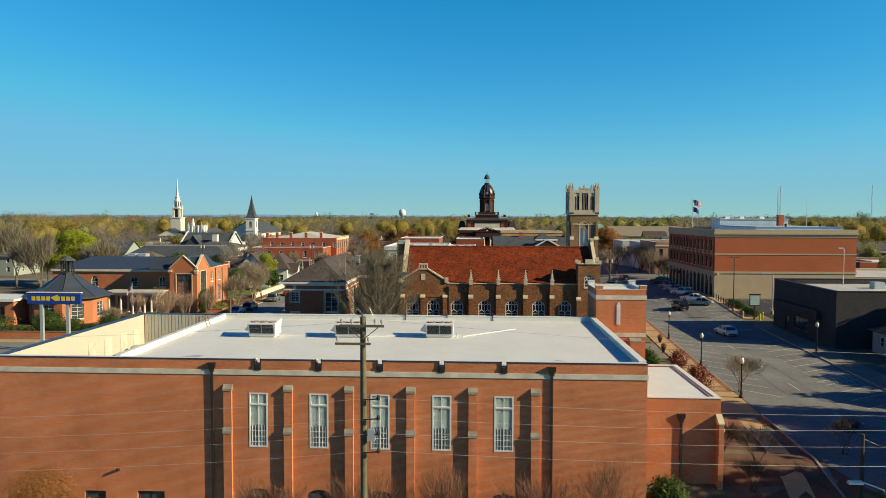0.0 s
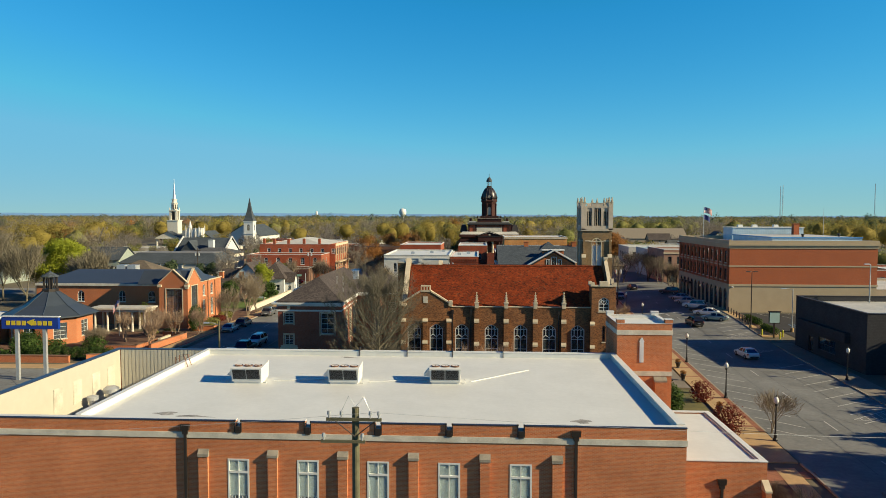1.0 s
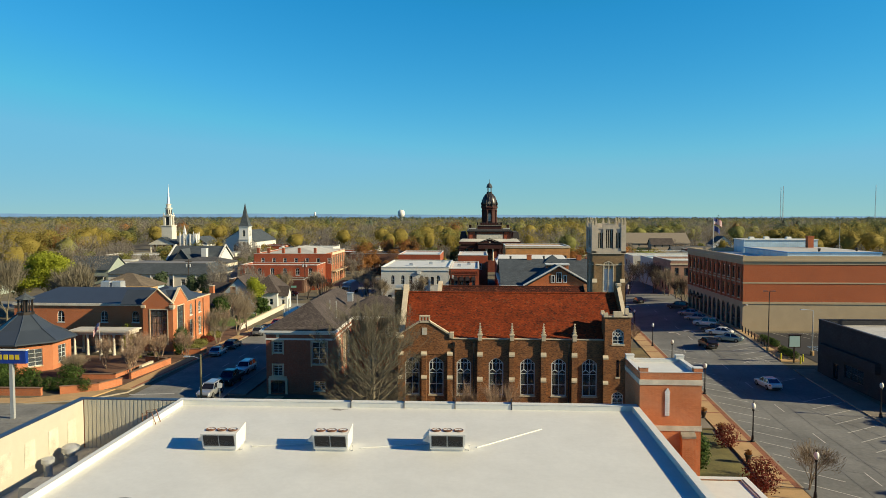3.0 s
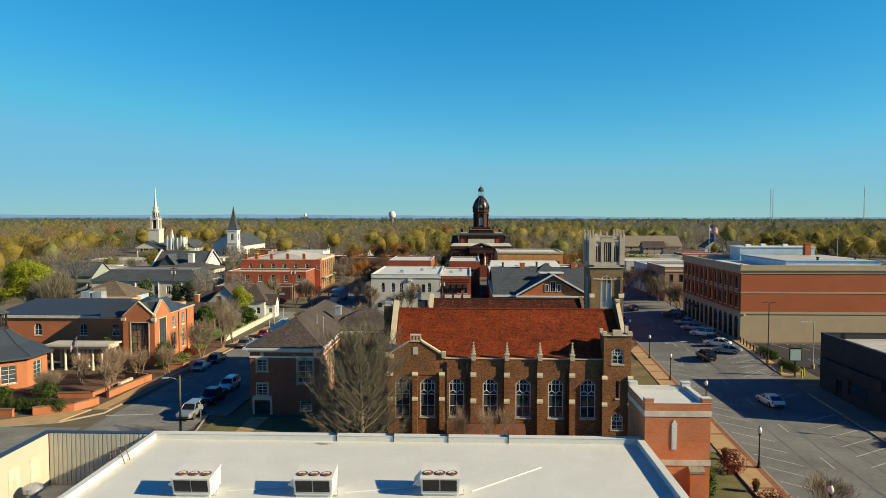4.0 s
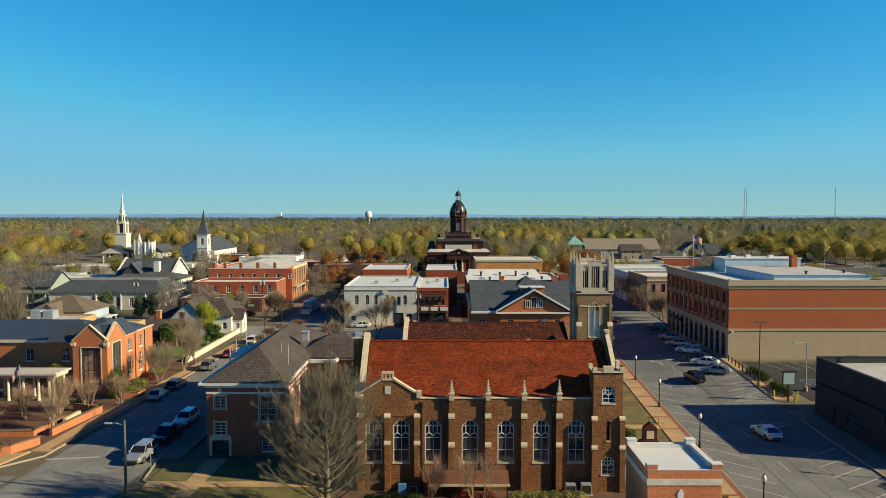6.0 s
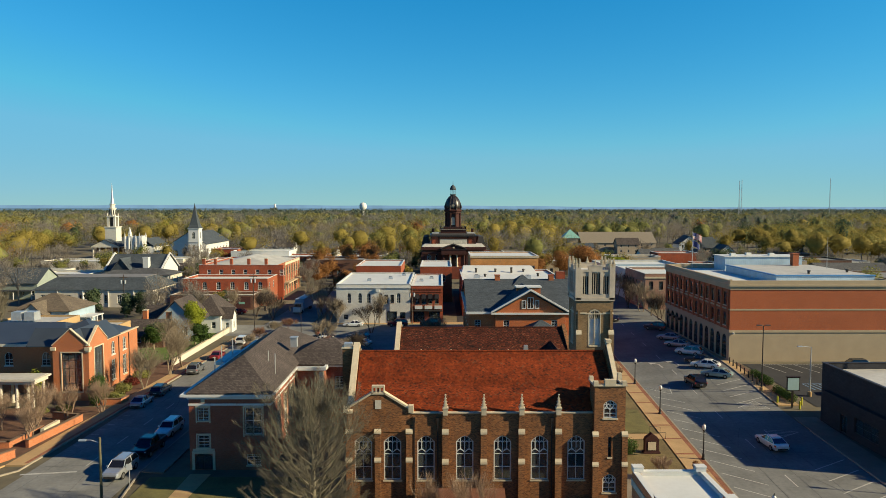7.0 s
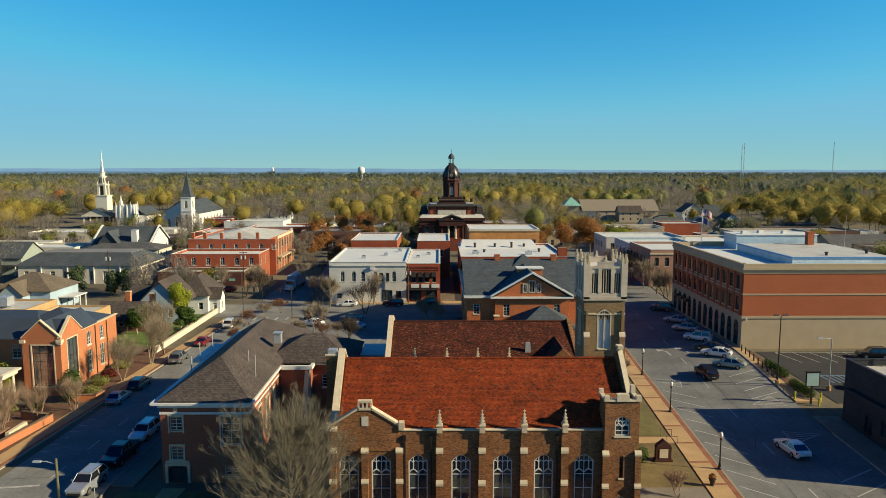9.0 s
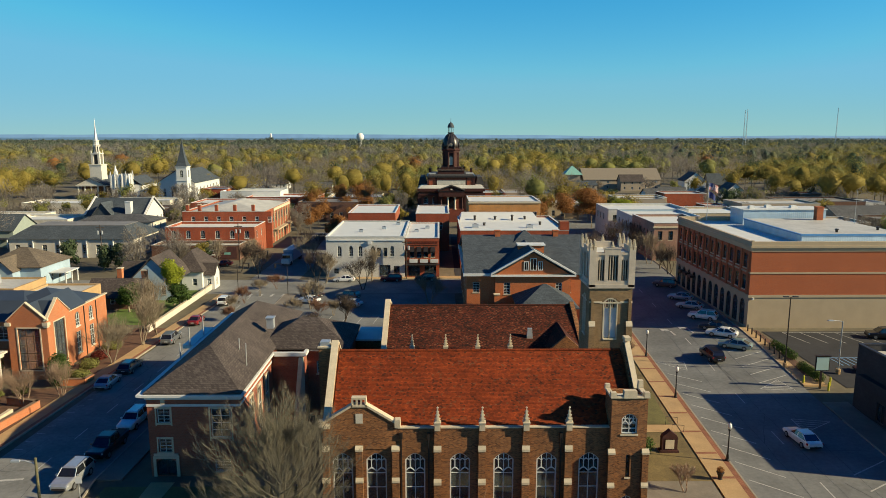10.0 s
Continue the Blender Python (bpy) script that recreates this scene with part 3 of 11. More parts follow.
    if sill:
        Shape().lbox(at, u0 - 0.08, u1 + 0.08, v0 - 0.14, v0, -0.12, 0.06).made("sill", sill, win)


def row(first, step, count, *spec):
    return [(first + step * k, *spec) for k in range(count)]


def parapet_roof(parent, x0, x1, y0, y1, z, mat, name="roof", drop=0.5, thick=0.3):
    return Shape().box(x0 + thick + 0.003, x1 - thick - 0.003, y0 + thick + 0.003, y1 - thick - 0.003, z - drop - 0.2, z - drop).made(name, mat, parent)


def coping(parent, x0, x1, y0, y1, z, mat, out=0.06, wide=0.42, high=0.1):
    s = Shape()
    a0, a1, b0, b1 = x0 - out, x1 + out, y0 - out, y1 + out
    s.box(a0, a1, b0, b0 + wide, z, z + high).box(a0, a1, b1 - wide, b1, z, z + high)
    s.box(a0, a0 + wide, b0 + wide, b1 - wide, z, z + high).box(a1 - wide, a1, b0 + wide, b1 - wide, z, z + high)
    return s.made("coping", mat, parent)


BUILT = []                     # ground plans of the buildings, so that trees keep clear of them


def hall(parent, x0, x1, y0, y1, z0, z1, mat, south=(), east=(), north=(), west=(), thick=0.3):
    """Four walls. The east and west walls stand between the other two."""
    BUILT.append((x0, x1, y0, y1))
    wall(parent, wall_dirs(x0, y0, "+x"), x1 - x0, z0, z1, south, mat, thick)
    wall(parent, wall_dirs(x1, y0 + thick, "+y"), y1 - y0 - 2 * thick, z0, z1, [(h[0] - thick, *h[1:]) for h in east], mat, thick)
    wall(parent, wall_dirs(x1, y1, "-x"), x1 - x0, z0, z1, north, mat, thick)
    wall(parent, wall_dirs(x0, y1 - thick, "-y"), y1 - y0 - 2 * thick, z0, z1, [(h[0] - thick, *h[1:]) for h in west], mat, thick)


def gable_roof(parent, x0, x1, y0, y1, eave, ridge, mat, along="x", over=0.3, thick=0.18, name="roof", label=""):
    s = Shape()
    if along == "x":
        m = (y0 + y1) / 2
        for a in (-1, 1):
            e = y0 - over if a < 0 else y1 + over
            drop = (ridge - eave) / (m - y0) * over
            pts = [(x0 - over, e, eave - drop), (x1 + over, e, eave - drop), (x1 + over, m, ridge), (x0 - over, m, ridge)]
            pts = pts if a < 0 else pts[::-1]
            s.solid([(p[0], p[1], p[2] - thick) for p in pts], pts)
    else:
        m = (x0 + x1) / 2
        for a in (-1, 1):
            e = x0 - over if a < 0 else x1 + over
            drop = (ridge - eave) / (m - x0) * over
            pts = [(e, y1 + over, eave - drop), (e, y0 - over, eave - drop), (m, y0 - over, ridge), (m, y1 + over, ridge)]
            pts = pts if a < 0 else pts[::-1]
            s.solid([(p[0], p[1], p[2] - thick) for p in pts], pts)
    return s.made(name, mat, parent, label)


def hip_roof(parent, x0, x1, y0, y1, eave, ridge, mat, over=0.4, name="roof", label="", inset=None):
    x0, x1, y0, y1 = x0 - over, x1 + over, y0 - over, y1 + over
    d = min(x1 - x0, y1 - y0) / 2
    k = d if inset is None else inset
    if x1 - x0 >= y1 - y0:
        a, b = (x0 + k, (y0 + y1) / 2, ridge), (x1 - k, (y0 + y1) / 2, ridge)
        s = Shape().face((x0, y0, eave), (x1, y0, eave), b, a).face((x1, y1, eave), (x0, y1, eave), a, b)
        s.face((x1, y0, eave), (x1, y1, eave), b).face((x0, y1, eave), (x0, y0, eave), a)
    else:
        a, b = ((x0 + x1) / 2, y0 + k, ridge), ((x0 + x1) / 2, y1 - k, ridge)
        s = Shape().face((x1, y0, eave), (x1, y1, eave), b, a).face((x0, y1, eave), (x0, y0, eave), a, b)
        s.face((x0, y0, eave), (x1, y0, eave), a).face((x1, y1, eave), (x0, y1, eave), b)
    s.box(x0, x1, y0, y1, eave - 0.16, eave - 0.005)
    return s.made(name, mat, parent, label)


def pediment(parent, x0, x1, y, z0, z1, mat, thick=0.3, facing="-y"):
    """The triangle of wall under a gable."""
    s = Shape()
    m = (x0 + x1) / 2
    if facing == "-y":
        s.plate(lambda u, v, n: (u, y - n, v), [(x0, z0), (x1, z0), (m, z1)], -thick, 0)
    elif facing == "+y":
        s.plate(lambda u, v, n: (-u, y + n, v), [(-x1, z0), (-x0, z0), (-m, z1)], -thick, 0)
    elif facing == "+x":
        s.plate(lambda u, v, n: (y + n, u, v), [(x0, z0), (x1, z0), (m, z1)], -thick, 0)
    else:
        s.plate(lambda u, v, n: (y - n, -u, v), [(-x1, z0), (-x0, z0), (-m, z1)], -thick, 0)
    return s.made("gable", mat, parent)


def chimney(parent, x, y, z0, z1, w=0.8, mat=None, cap=None):
    c = Shape().box(x - w / 2, x + w / 2, y - w / 2, y + w / 2, z0, z1).made("chimney", mat or BRICK_RED, parent)
    Shape().box(x - w / 2 - 0.08, x + w / 2 + 0.08, y - w / 2 - 0.08, y + w / 2 + 0.08, z1, z1 + 0.14).made("chimney_cap", cap or LIMESTONE, c)
    return c


def rise_at(x, y):
    """Height of the ground: level, a little higher by the large office block, lower in front of the recreation hall."""
    def soft(a, b, t):
        t = min(max((t - a) / (b - a), 0.0), 1.0)
        return t * t * (3 - 2 * t)
    far = 1.0 - soft(190.0, 300.0, y)
    up = 1.1 * soft(30.0, 48.0, x) * soft(110.0, 142.0, y) * far
    down = 3.6 * (1 - soft(42.0, 52.0, y)) * (1 - soft(18.0, 30.0, x))
    return up - down


def sheet(name, corners, z, mat, parent=None, nu=1, nv=1, thick=0.0, label="", kind=""):
    """A surface over four corners (counter-clockwise) that follows the ground, z above it."""
    s = Shape()
    (ax, ay), (bx, by), (cx, cy), (dx, dy) = corners

    def p(i, j, off=0.0):
        u, v = i / nu, j / nv
        x = (ax * (1 - u) + bx * u) * (1 - v) + (dx * (1 - u) + cx * u) * v
        y = (ay * (1 - u) + by * u) * (1 - v) + (dy * (1 - u) + cy * u) * v
        return (x, y, rise_at(x, y) + z - off)
    for i in range(nu):
        for j in range(nv):
            s.face(p(i, j), p(i + 1, j), p(i + 1, j + 1), p(i, j + 1))
    if thick:
        for i in range(nu):
            s.face(p(i, 0, thick), p(i + 1, 0, thick), p(i + 1, 0), p(i, 0))
            s.face(p(i + 1, nv, thick), p(i, nv, thick), p(i, nv), p(i + 1, nv))
        for j in range(nv):
            s.face(p(nu, j, thick), p(nu, j + 1, thick), p(nu, j + 1), p(nu, j))
            s.face(p(0, j + 1, thick), p(0, j, thick), p(0, j), p(0, j + 1))
    return s.made(name, mat, parent, label, kind=kind)


def stripe(name, x0, y0, x1, y1, width, mat, parent, z=0.020):
    d = Vector((x1 - x0, y1 - y0))
    n = Vector((-d.y, d.x)).normalized() * width / 2
    steps = max(1, int(d.length / 1.2))
    return sheet(name, [(x0 - n.x, y0 - n.y), (x1 - n.x, y1 - n.y), (x1 + n.x, y1 + n.y), (x0 + n.x, y0 + n.y)][::1], z, mat, parent, steps, 1)

# ---- ground, streets, pavements ----
def ground_sheet():
    """One sheet to the horizon, finer near the town."""
    xs = sorted({-4600, -2400, -1200, -600, -300, -200, *range(-140, 141, 4), 200, 300, 600, 1200, 2400, 4600})
    ys = sorted({-900, -300, -100, -40, *range(0, 201, 4), 220, 240, 260, 280, 300, 400, 600, 1000, 1800, 3000, 4900})
    s = Shape()
    n = len(ys)
    s.v = [(x, y, rise_at(x, y) - 0.03) for x in xs for y in ys]
    for i in range(len(xs) - 1):
        for j in range(n - 1):
            s.f.append((i * n + j, (i + 1) * n + j, (i + 1) * n + j + 1, i * n + j + 1))
    s.m = [0] * len(s.f)
    return s.made("ground", EARTH, None, "dry brownish town ground reaching the horizon", kind="structure", category="ground", smooth=True)


ground = ground_sheet()


def wk(y):                                   # kerbs of the street beside the church
    return 28.15 + (y - 100) * 0.065


def ek(y):
    return 45.6 + (y - 117) * 0.08


def road(name, corners, mat, nu, nv, label, z=0.01):
    return tagged(sheet(name, corners, z, mat, None, nu, nv, label=label, kind="structure"), category="road")


church_street = road("road_church_street", [(wk(20), 20), (ek(20), 20), (ek(330), 330), (wk(330), 330)], ASPHALT, 16, 200, "worn grey asphalt street with angled parking bays")
side_street = road("road_side_street", [(-45.9, 60), (-33.6, 60), (-31.0, 260), (-41.0, 260)], ASPHALT_PALE, 3, 40, "worn grey asphalt side street with dashed centre line")
south_street = road("road_south_street", [(-160, 69), (-45.9, 69), (-45.9, 92), (-160, 88)], ASPHALT_PALE, 20, 4, "pale cracked asphalt cross street", 0.006)
front_street = road("road_front_street", [(-70, 14), (90, 14), (90, 32), (-70, 32)], ASPHALT, 30, 4, "asphalt street in front of the hall", 0.004)
square_street = road("road_square_street", [(-150, 173), (wk(175), 173), (wk(186), 186.3), (-150, 186.3)], ASPHALT_PALE, 20, 3, "asphalt cross street by the shops", 0.016)
car_park = road("road_rear_car_park", [(-29.5, 128), (2.5, 128), (2.5, 172.9), (-29.5, 172.9)], ASPHALT, 4, 6, "asphalt car park behind the church", 0.006)
office_lot = road("road_office_car_park", [(51.2, 119.5), (88, 119.5), (88, 141.5), (50.5, 141.5)], ASPHALT_NEW, 8, 6, "dark new asphalt car park with white bays", 0.02)
alley = road("road_alley", [(28, 186.5), (27, 250), (3, 250), (3, 186.5)][::-1], ASPHALT_NEW, 3, 3, "dark asphalt yard", 0.004)


def kerb(name, pts, label, height=0.14, wide=0.16):
    s = Shape()
    for (x0, y0), (x1, y1) in zip(pts, pts[1:]):
        d = Vector((x1 - x0, y1 - y0))
        steps = max(1, int(d.length / 5))
        nrm = Vector((-d.y, d.x)).normalized() * wide
        for k in range(steps):
            a, b = Vector((x0, y0)) + d * k / steps, Vector((x0, y0)) + d * (k + 1) / steps
            ha, hb = rise_at(*a), rise_at(*b)
            ring = [(a.x, a.y), (b.x, b.y), (b.x + nrm.x, b.y + nrm.y), (a.x + nrm.x, a.y + nrm.y)]
            hs = (ha, hb, hb, ha)
            s.solid([(p[0], p[1], h - 0.05) for p, h in zip(ring, hs)], [(p[0], p[1], h + height) for p, h in zip(ring, hs)])
    return s.made(name, KERB, None, label, kind="structure", category="kerb")


kerb("kerb_church_side", [(wk(190), 190), (wk(330), 330)], "pale concrete kerb")
kerb("kerb_church_side", [(wk(70), 70), (wk(172), 172)], "pale concrete kerb")
kerb("kerb_church_side", [(wk(34), 34), (wk(62), 62)], "pale concrete kerb")
kerb("kerb_office_side", [(ek(300), 300), (ek(122), 122)], "pale concrete kerb")
kerb("kerb_office_side", [(ek(110), 110), (ek(60), 60)], "pale concrete kerb")
kerb("kerb_library_side", [(-46.2, 97.5), (-45.2, 120), (-43.4, 156), (-42.4, 172)], "pale concrete kerb")
kerb("kerb_wing_side", [(-31.9, 172), (-33.2, 97)], "pale concrete kerb")
kerb("kerb_wing_corner", [(-33.2, 97), (-32.2, 90.5), (-29.5, 88.6)], "pale concrete kerb")
kerb("kerb_south", [(-160, 89), (-56, 91.6), (-49.5, 93.6), (-46.2, 97.5)], "pale concrete kerb")
kerb("kerb_shops", [(-29, 186.6), (27, 186.6)], "pale concrete kerb")


def pavement(name, corners, mat, nu, nv, label, z=0.13):
    return tagged(sheet(name, corners, z, mat, None, nu, nv, 0.16, label, "structure"), category="pavement")


west_walk = pavement("pavement_church", [(wk(70) - 2.9, 70), (wk(70) - 0.17, 70), (wk(172) - 0.17, 172), (wk(172) - 2.9, 172)], CONCRETE, 1, 26, "tan concrete pavement with brick bands")
for k in range(20):                           # brick bands across and along the pavement
    y = 71.5 + k * 5.05
    sheet("brick_band", [(wk(y) - 2.85, y), (wk(y) - 0.75, y), (wk(y) - 0.75, y + 0.4), (wk(y) - 2.85, y + 0.4)], 0.137, BRICK_PAVE, west_walk)
sheet("brick_border", [(wk(70) - 0.72, 70), (wk(70) - 0.2, 70), (wk(172) - 0.2, 172), (wk(172) - 0.72, 172)], 0.137, BRICK_PAVE, west_walk, 1, 26)
apron = pavement("pavement_drive", [(17.4, 62.3), (wk(62) - 0.2, 62.3), (wk(70) - 0.2, 69.8), (20.5, 69.8)], CONCRETE, 3, 3, "wide tan concrete drive apron", 0.10)
east_walk = pavement("pavement_shops_side", [(ek(60) + 0.17, 60), (ek(60) + 3.4, 60), (ek(115) + 3.2, 115), (ek(115) + 0.17, 115)], CONCRETE_DARK, 1, 12, "tan concrete pavement beside the dark building")
office_walk = pavement("pavement_office", [(ek(120) + 0.17, 120), (49.0, 120), (49.3, 142.5), (ek(142) + 0.17, 142.5)], CONCRETE, 1, 6, "tan concrete pavement with mulch bed")
sheet("mulch_bed", [(ek(123) + 1.6, 123), (49.0, 123), (50.0, 142), (ek(142) + 1.6, 142)], 0.15, MULCH, office_walk, 1, 6)
office_front = pavement("pavement_office_front", [(ek(142.6) + 0.17, 142.6), (48.9, 142.6), (48.9, 178), (ek(178) + 0.17, 178)], CONCRETE, 1, 8, "concrete pavement under the arcade")
lib_walk = pavement("pavement_library", [(-48.6, 99), (-46.3, 99), (-42.6, 172), (-45.0, 172)], CONCRETE, 1, 16, "tan concrete pavement beside the library garden")
sheet("brick_border", [(-46.85, 99.5), (-46.4, 99.5), (-42.9, 171), (-43.3, 171)], 0.137, BRICK_PAVE, lib_walk, 1, 16)
wing_walk = pavement("pavement_wing", [(-33.0, 97), (-30.6, 97), (-29.6, 172), (-31.8, 172)], CONCRETE_DARK, 1, 12, "concrete pavement beside the brick wing")
south_walk = pavement("pavement_south", [(-160, 89.3), (-57, 91.8), (-57, 94.0), (-160, 91.3)], CONCRETE, 10, 1, "tan concrete pavement beside the brick garden wall")
pavement("pavement_corner", [(-57, 91.8), (-49.7, 94.0), (-48.6, 99), (-57, 94.0)], CONCRETE, 3, 1, "tan concrete corner pavement")
shop_walk = pavement("pavement_shops", [(-29, 186.8), (27, 186.8), (27, 189.6), (-29, 189.6)], CONCRETE, 8, 1, "tan pavement in front of the shops")


def bed(name, corners, mat, nu, nv, label, z=0.05):
    return tagged(sheet(name, corners, z, mat, None, nu, nv, label=label, kind="structure"), category="ground")


bed("lawn_church_east", [(16.4, 86), (wk(86) - 3.0, 86), (wk(131) - 3.0, 131), (16.4, 131)], LAWN_MIXED, 3, 9, "dry yellow-green church lawn")
bed("lawn_wing", [(-31.5, 84.2), (-12.6, 84.2), (-12.6, 95.8), (-31.5, 95.8)], LAWN, 5, 3, "dry green lawn in front of the brick wing", 0.06)
bed("mulch_gym_east", [(17.6, 36), (29.0, 36), (wk(60) - 3.2, 61.5), (17.6, 61.5)], MULCH, 4, 7, "dark mulch beds beside the hall")
bed("lawn_gym_east", [(24.4, 37.5), (29.5, 37.5), (28.4, 46.0), (25.0, 46.0)], LAWN_GREEN, 3, 5, "bright green lawn patch beside the path", 0.062)
bed("brick_apron", [(18.2, 57.5), (25.6, 59.0), (25.8, 60.2), (18.2, 60.8)], BRICK_PAVE, 4, 2, "red brick apron beside the annex", 0.07)
bed("mulch_church", [(-12.5, 66.2), (10.5, 66.2), (16.2, 88.0), (-12.5, 88.0)], MULCH, 6, 5, "brown mulch bed in front of the church", 0.04)
bed("lawn_lamp_garden", [(17, 71), (wk(71) - 3.4, 71), (wk(85) - 3.4, 85.6), (16.4, 85.6)], LAWN, 2, 3, "small lawn with a clipped hedge")
bed("mulch_library", [(-75, 98), (-49, 101), (-46.2, 121), (-75, 119)], MULCH, 6, 5, "red-brown mulch garden of the library", 0.03)
bed("lawn_library_side", [(-50.6, 123.5), (-46.0, 123.5), (-44.7, 148), (-51.5, 148)], MULCH, 2, 5, "planted mulch strip beside the library", 0.05)
bed("lawn_house", [(-60, 150), (-49, 150), (-48.5, 176), (-60, 176)], LAWN_GREEN, 2, 4, "green house lawn behind a white wall", 0.05)
bed("garden_path", [(20.6, 40), (22.2, 40), (24.6, 61), (23.0, 61)], CONCRETE, 1, 5, "tan concrete garden path", 0.08)
bed("lawn_church_green", [(16.6, 109.1), (wk(109) - 3.6, 109.1), (wk(119) - 3.4, 119.0), (16.6, 119.0)], LAWN, 3, 3, "greener patch of the church lawn", 0.065)
bed("church_forecourt", [(16.5, 86.2), (wk(86) - 3.1, 86.2), (wk(96) - 3.1, 96.4), (16.5, 96.4)], CONCRETE_DARK, 3, 3, "pale concrete forecourt beside the church", 0.08)
bed("church_path", [(16.5, 107.0), (wk(107) - 2.95, 107.0), (wk(109) - 2.95, 108.9), (16.5, 108.9)], CONCRETE, 2, 1, "concrete path to the church door", 0.09)
bed("wing_path", [(-27.6, 86.5), (-25.9, 86.5), (-25.4, 96.5), (-27.6, 96.5)], CONCRETE, 1, 2, "concrete path to the wing door", 0.10)
bed("wing_crosswalk", [(-31.5, 88.9), (-12.8, 88.9), (-12.8, 90.3), (-31.5, 90.3)], CONCRETE, 4, 1, "concrete path across the lawn", 0.09)

# road paint
for k in range(28):                           # centre line of the church street: a dash and a gap
    y = 27.1 + k * 11.0
    stripe("lane_dash", 35.45 + (y - 104) * 0.07, y, 35.65 + (y - 104) * 0.07, y + 3.1, 0.13, MARK, church_street)
for k in range(17):                           # angled bays, church side
    y = 71.5 + k * 3.6
    if not 126 < y < 130:
        stripe("bay_line", wk(y) + 0.5, y, wk(y) + 4.0, y - 3.2, 0.14, MARK, church_street)
for k in range(12):                           # angled bays, office side
    y = 64.5 + k * 3.0
    stripe("bay_line", ek(y) - 5.2, y, ek(y) - 0.4, y + 2.9, 0.14, MARK, church_street)
for k in range(7):
    y = 121.5 + k * 2.9
    stripe("bay_line", ek(y) - 5.2, y - 0.2, ek(y) - 0.5, y + 2.1, 0.14, MARK, church_street)


def hatched(parent, corners, count, mat=None, width=0.11):
    """A striped keep-clear area between two edges."""
    (ax, ay), (bx, by), (cx, cy), (dx, dy) = corners
    mat = mat or MARK
    for a, b in (((ax, ay), (bx, by)), ((bx, by), (cx, cy)), ((cx, cy), (dx, dy)), ((dx, dy), (ax, ay))):
        if abs(a[0] - b[0]) + abs(a[1] - b[1]) > 0.1:
            stripe("hatch_line", *a, *b, width, mat, parent)
    for k in range(1, count):
        t = k / count
        stripe("hatch_line", ax + (bx - ax) * t, ay + (by - ay) * t, dx + (cx - dx) * t, dy + (cy - dy) * t, width, mat, parent)


def tri_hatch(parent, a, b, c, count, mat=None, width=0.11):
    """A three-cornered keep-clear area, striped parallel to its side a-b."""
    mat = mat or MARK
    for p, q in ((a, b), (b, c), (c, a)):
        stripe("hatch_line", *p, *q, width, mat, parent)
    for k in range(1, count):
        t = k / count
        stripe("hatch_line", a[0] + (c[0] - a[0]) * t, a[1] + (c[1] - a[1]) * t, b[0] + (c[0] - b[0]) * t, b[1] + (c[1] - b[1]) * t, width, mat, parent)


tri_hatch(church_street, (30.4, 130.2), (34.2, 130.2), (33.4, 126.6), 6)
tri_hatch(church_street, (40.1, 119.4), (44.3, 118.8), (43.6, 122.2), 6)
tri_hatch(church_street, (39.5, 110.5), (43.5, 109.7), (39.2, 106.9), 6)
tri_hatch(church_street, (41.6, 78.2), (41.2, 73.8), (36.6, 74.8), 6)


def turn_arrow(x, y, bend):
    """A road arrow 4 m long: a stem, a slanting neck and a broad head."""
    s = Shape()

    def flat(*points):
        s.face(*[(px, py, rise_at(px, py) + 0.045) for px, py in points])

    for k in range(4):
        y0, y1 = y - 2.1 + k * 0.575, y - 1.525 + k * 0.575
        flat((x - 0.16, y0), (x + 0.16, y0), (x + 0.16, y1), (x - 0.16, y1))
    flat((x - 0.16, y + 0.2), (x + 0.16, y + 0.2), (x + 0.20 + 0.55 * bend, y + 0.95), (x - 0.20 + 0.55 * bend, y + 0.95))
    flat((x - 0.62 + 0.6 * bend, y + 0.55), (x + 0.55 + 0.55 * bend, y + 1.25), (x + 1.25 * bend, y + 2.1))
    s.made("turn_arrow", MARK, church_street)


turn_arrow(37.0, 144.0, -1)
turn_arrow(40.0, 144.4, -1)
for k in range(12):                           # side street
    y = 99.0 + k * 6.9
    stripe("lane_dash", -39.8 + (y - 99) * 0.02, y, -39.75 + (y - 99) * 0.02, y + 2.7, 0.13, MARK, side_street)
for k in range(13):                           # parallel-parking marks on the library side
    y = 103.5 + k * 1.9 if k < 8 else 118.7 + (k - 8) * 6.6
    stripe("bay_line", -44.6 + (y - 105) * 0.045, y, -43.7 + (y - 105) * 0.045, y + 0.1, 0.10, MARK, side_street)
for k in range(5):
    stripe("crossing_bar", -41.0 + k * 2.2, 170.5, -40.9 + k * 2.2, 172.7, 0.5, MARK, side_street)
stripe("yellow_line", -158, 79.2, -47, 80.4, 0.12, MARK_Y, south_street)
stripe("stop_line", -45.5, 96.6, -40.0, 97.4, 0.35, MARK, side_street)
for k in range(9):                            # office car park
    x = 53.5 + k * 2.75
    stripe("bay_line", x, 140.9, x + 1.6, 135.6, 0.11, MARK, office_lot, 0.03)
stripe("bay_line", 53.5, 140.9, 80, 140.9, 0.11, MARK, office_lot, 0.03)
hatched(office_lot, [(55.2, 126.0), (60.4, 126.0), (59.6, 129.8), (54.6, 129.8)], 6, MARK_B, 0.2)
for k in range(8):                            # rear car park
    stripe("bay_line", -28.8 + k * 2.8, 150.5, -28.2 + k * 2.8, 155.5, 0.11, MARK, car_park)


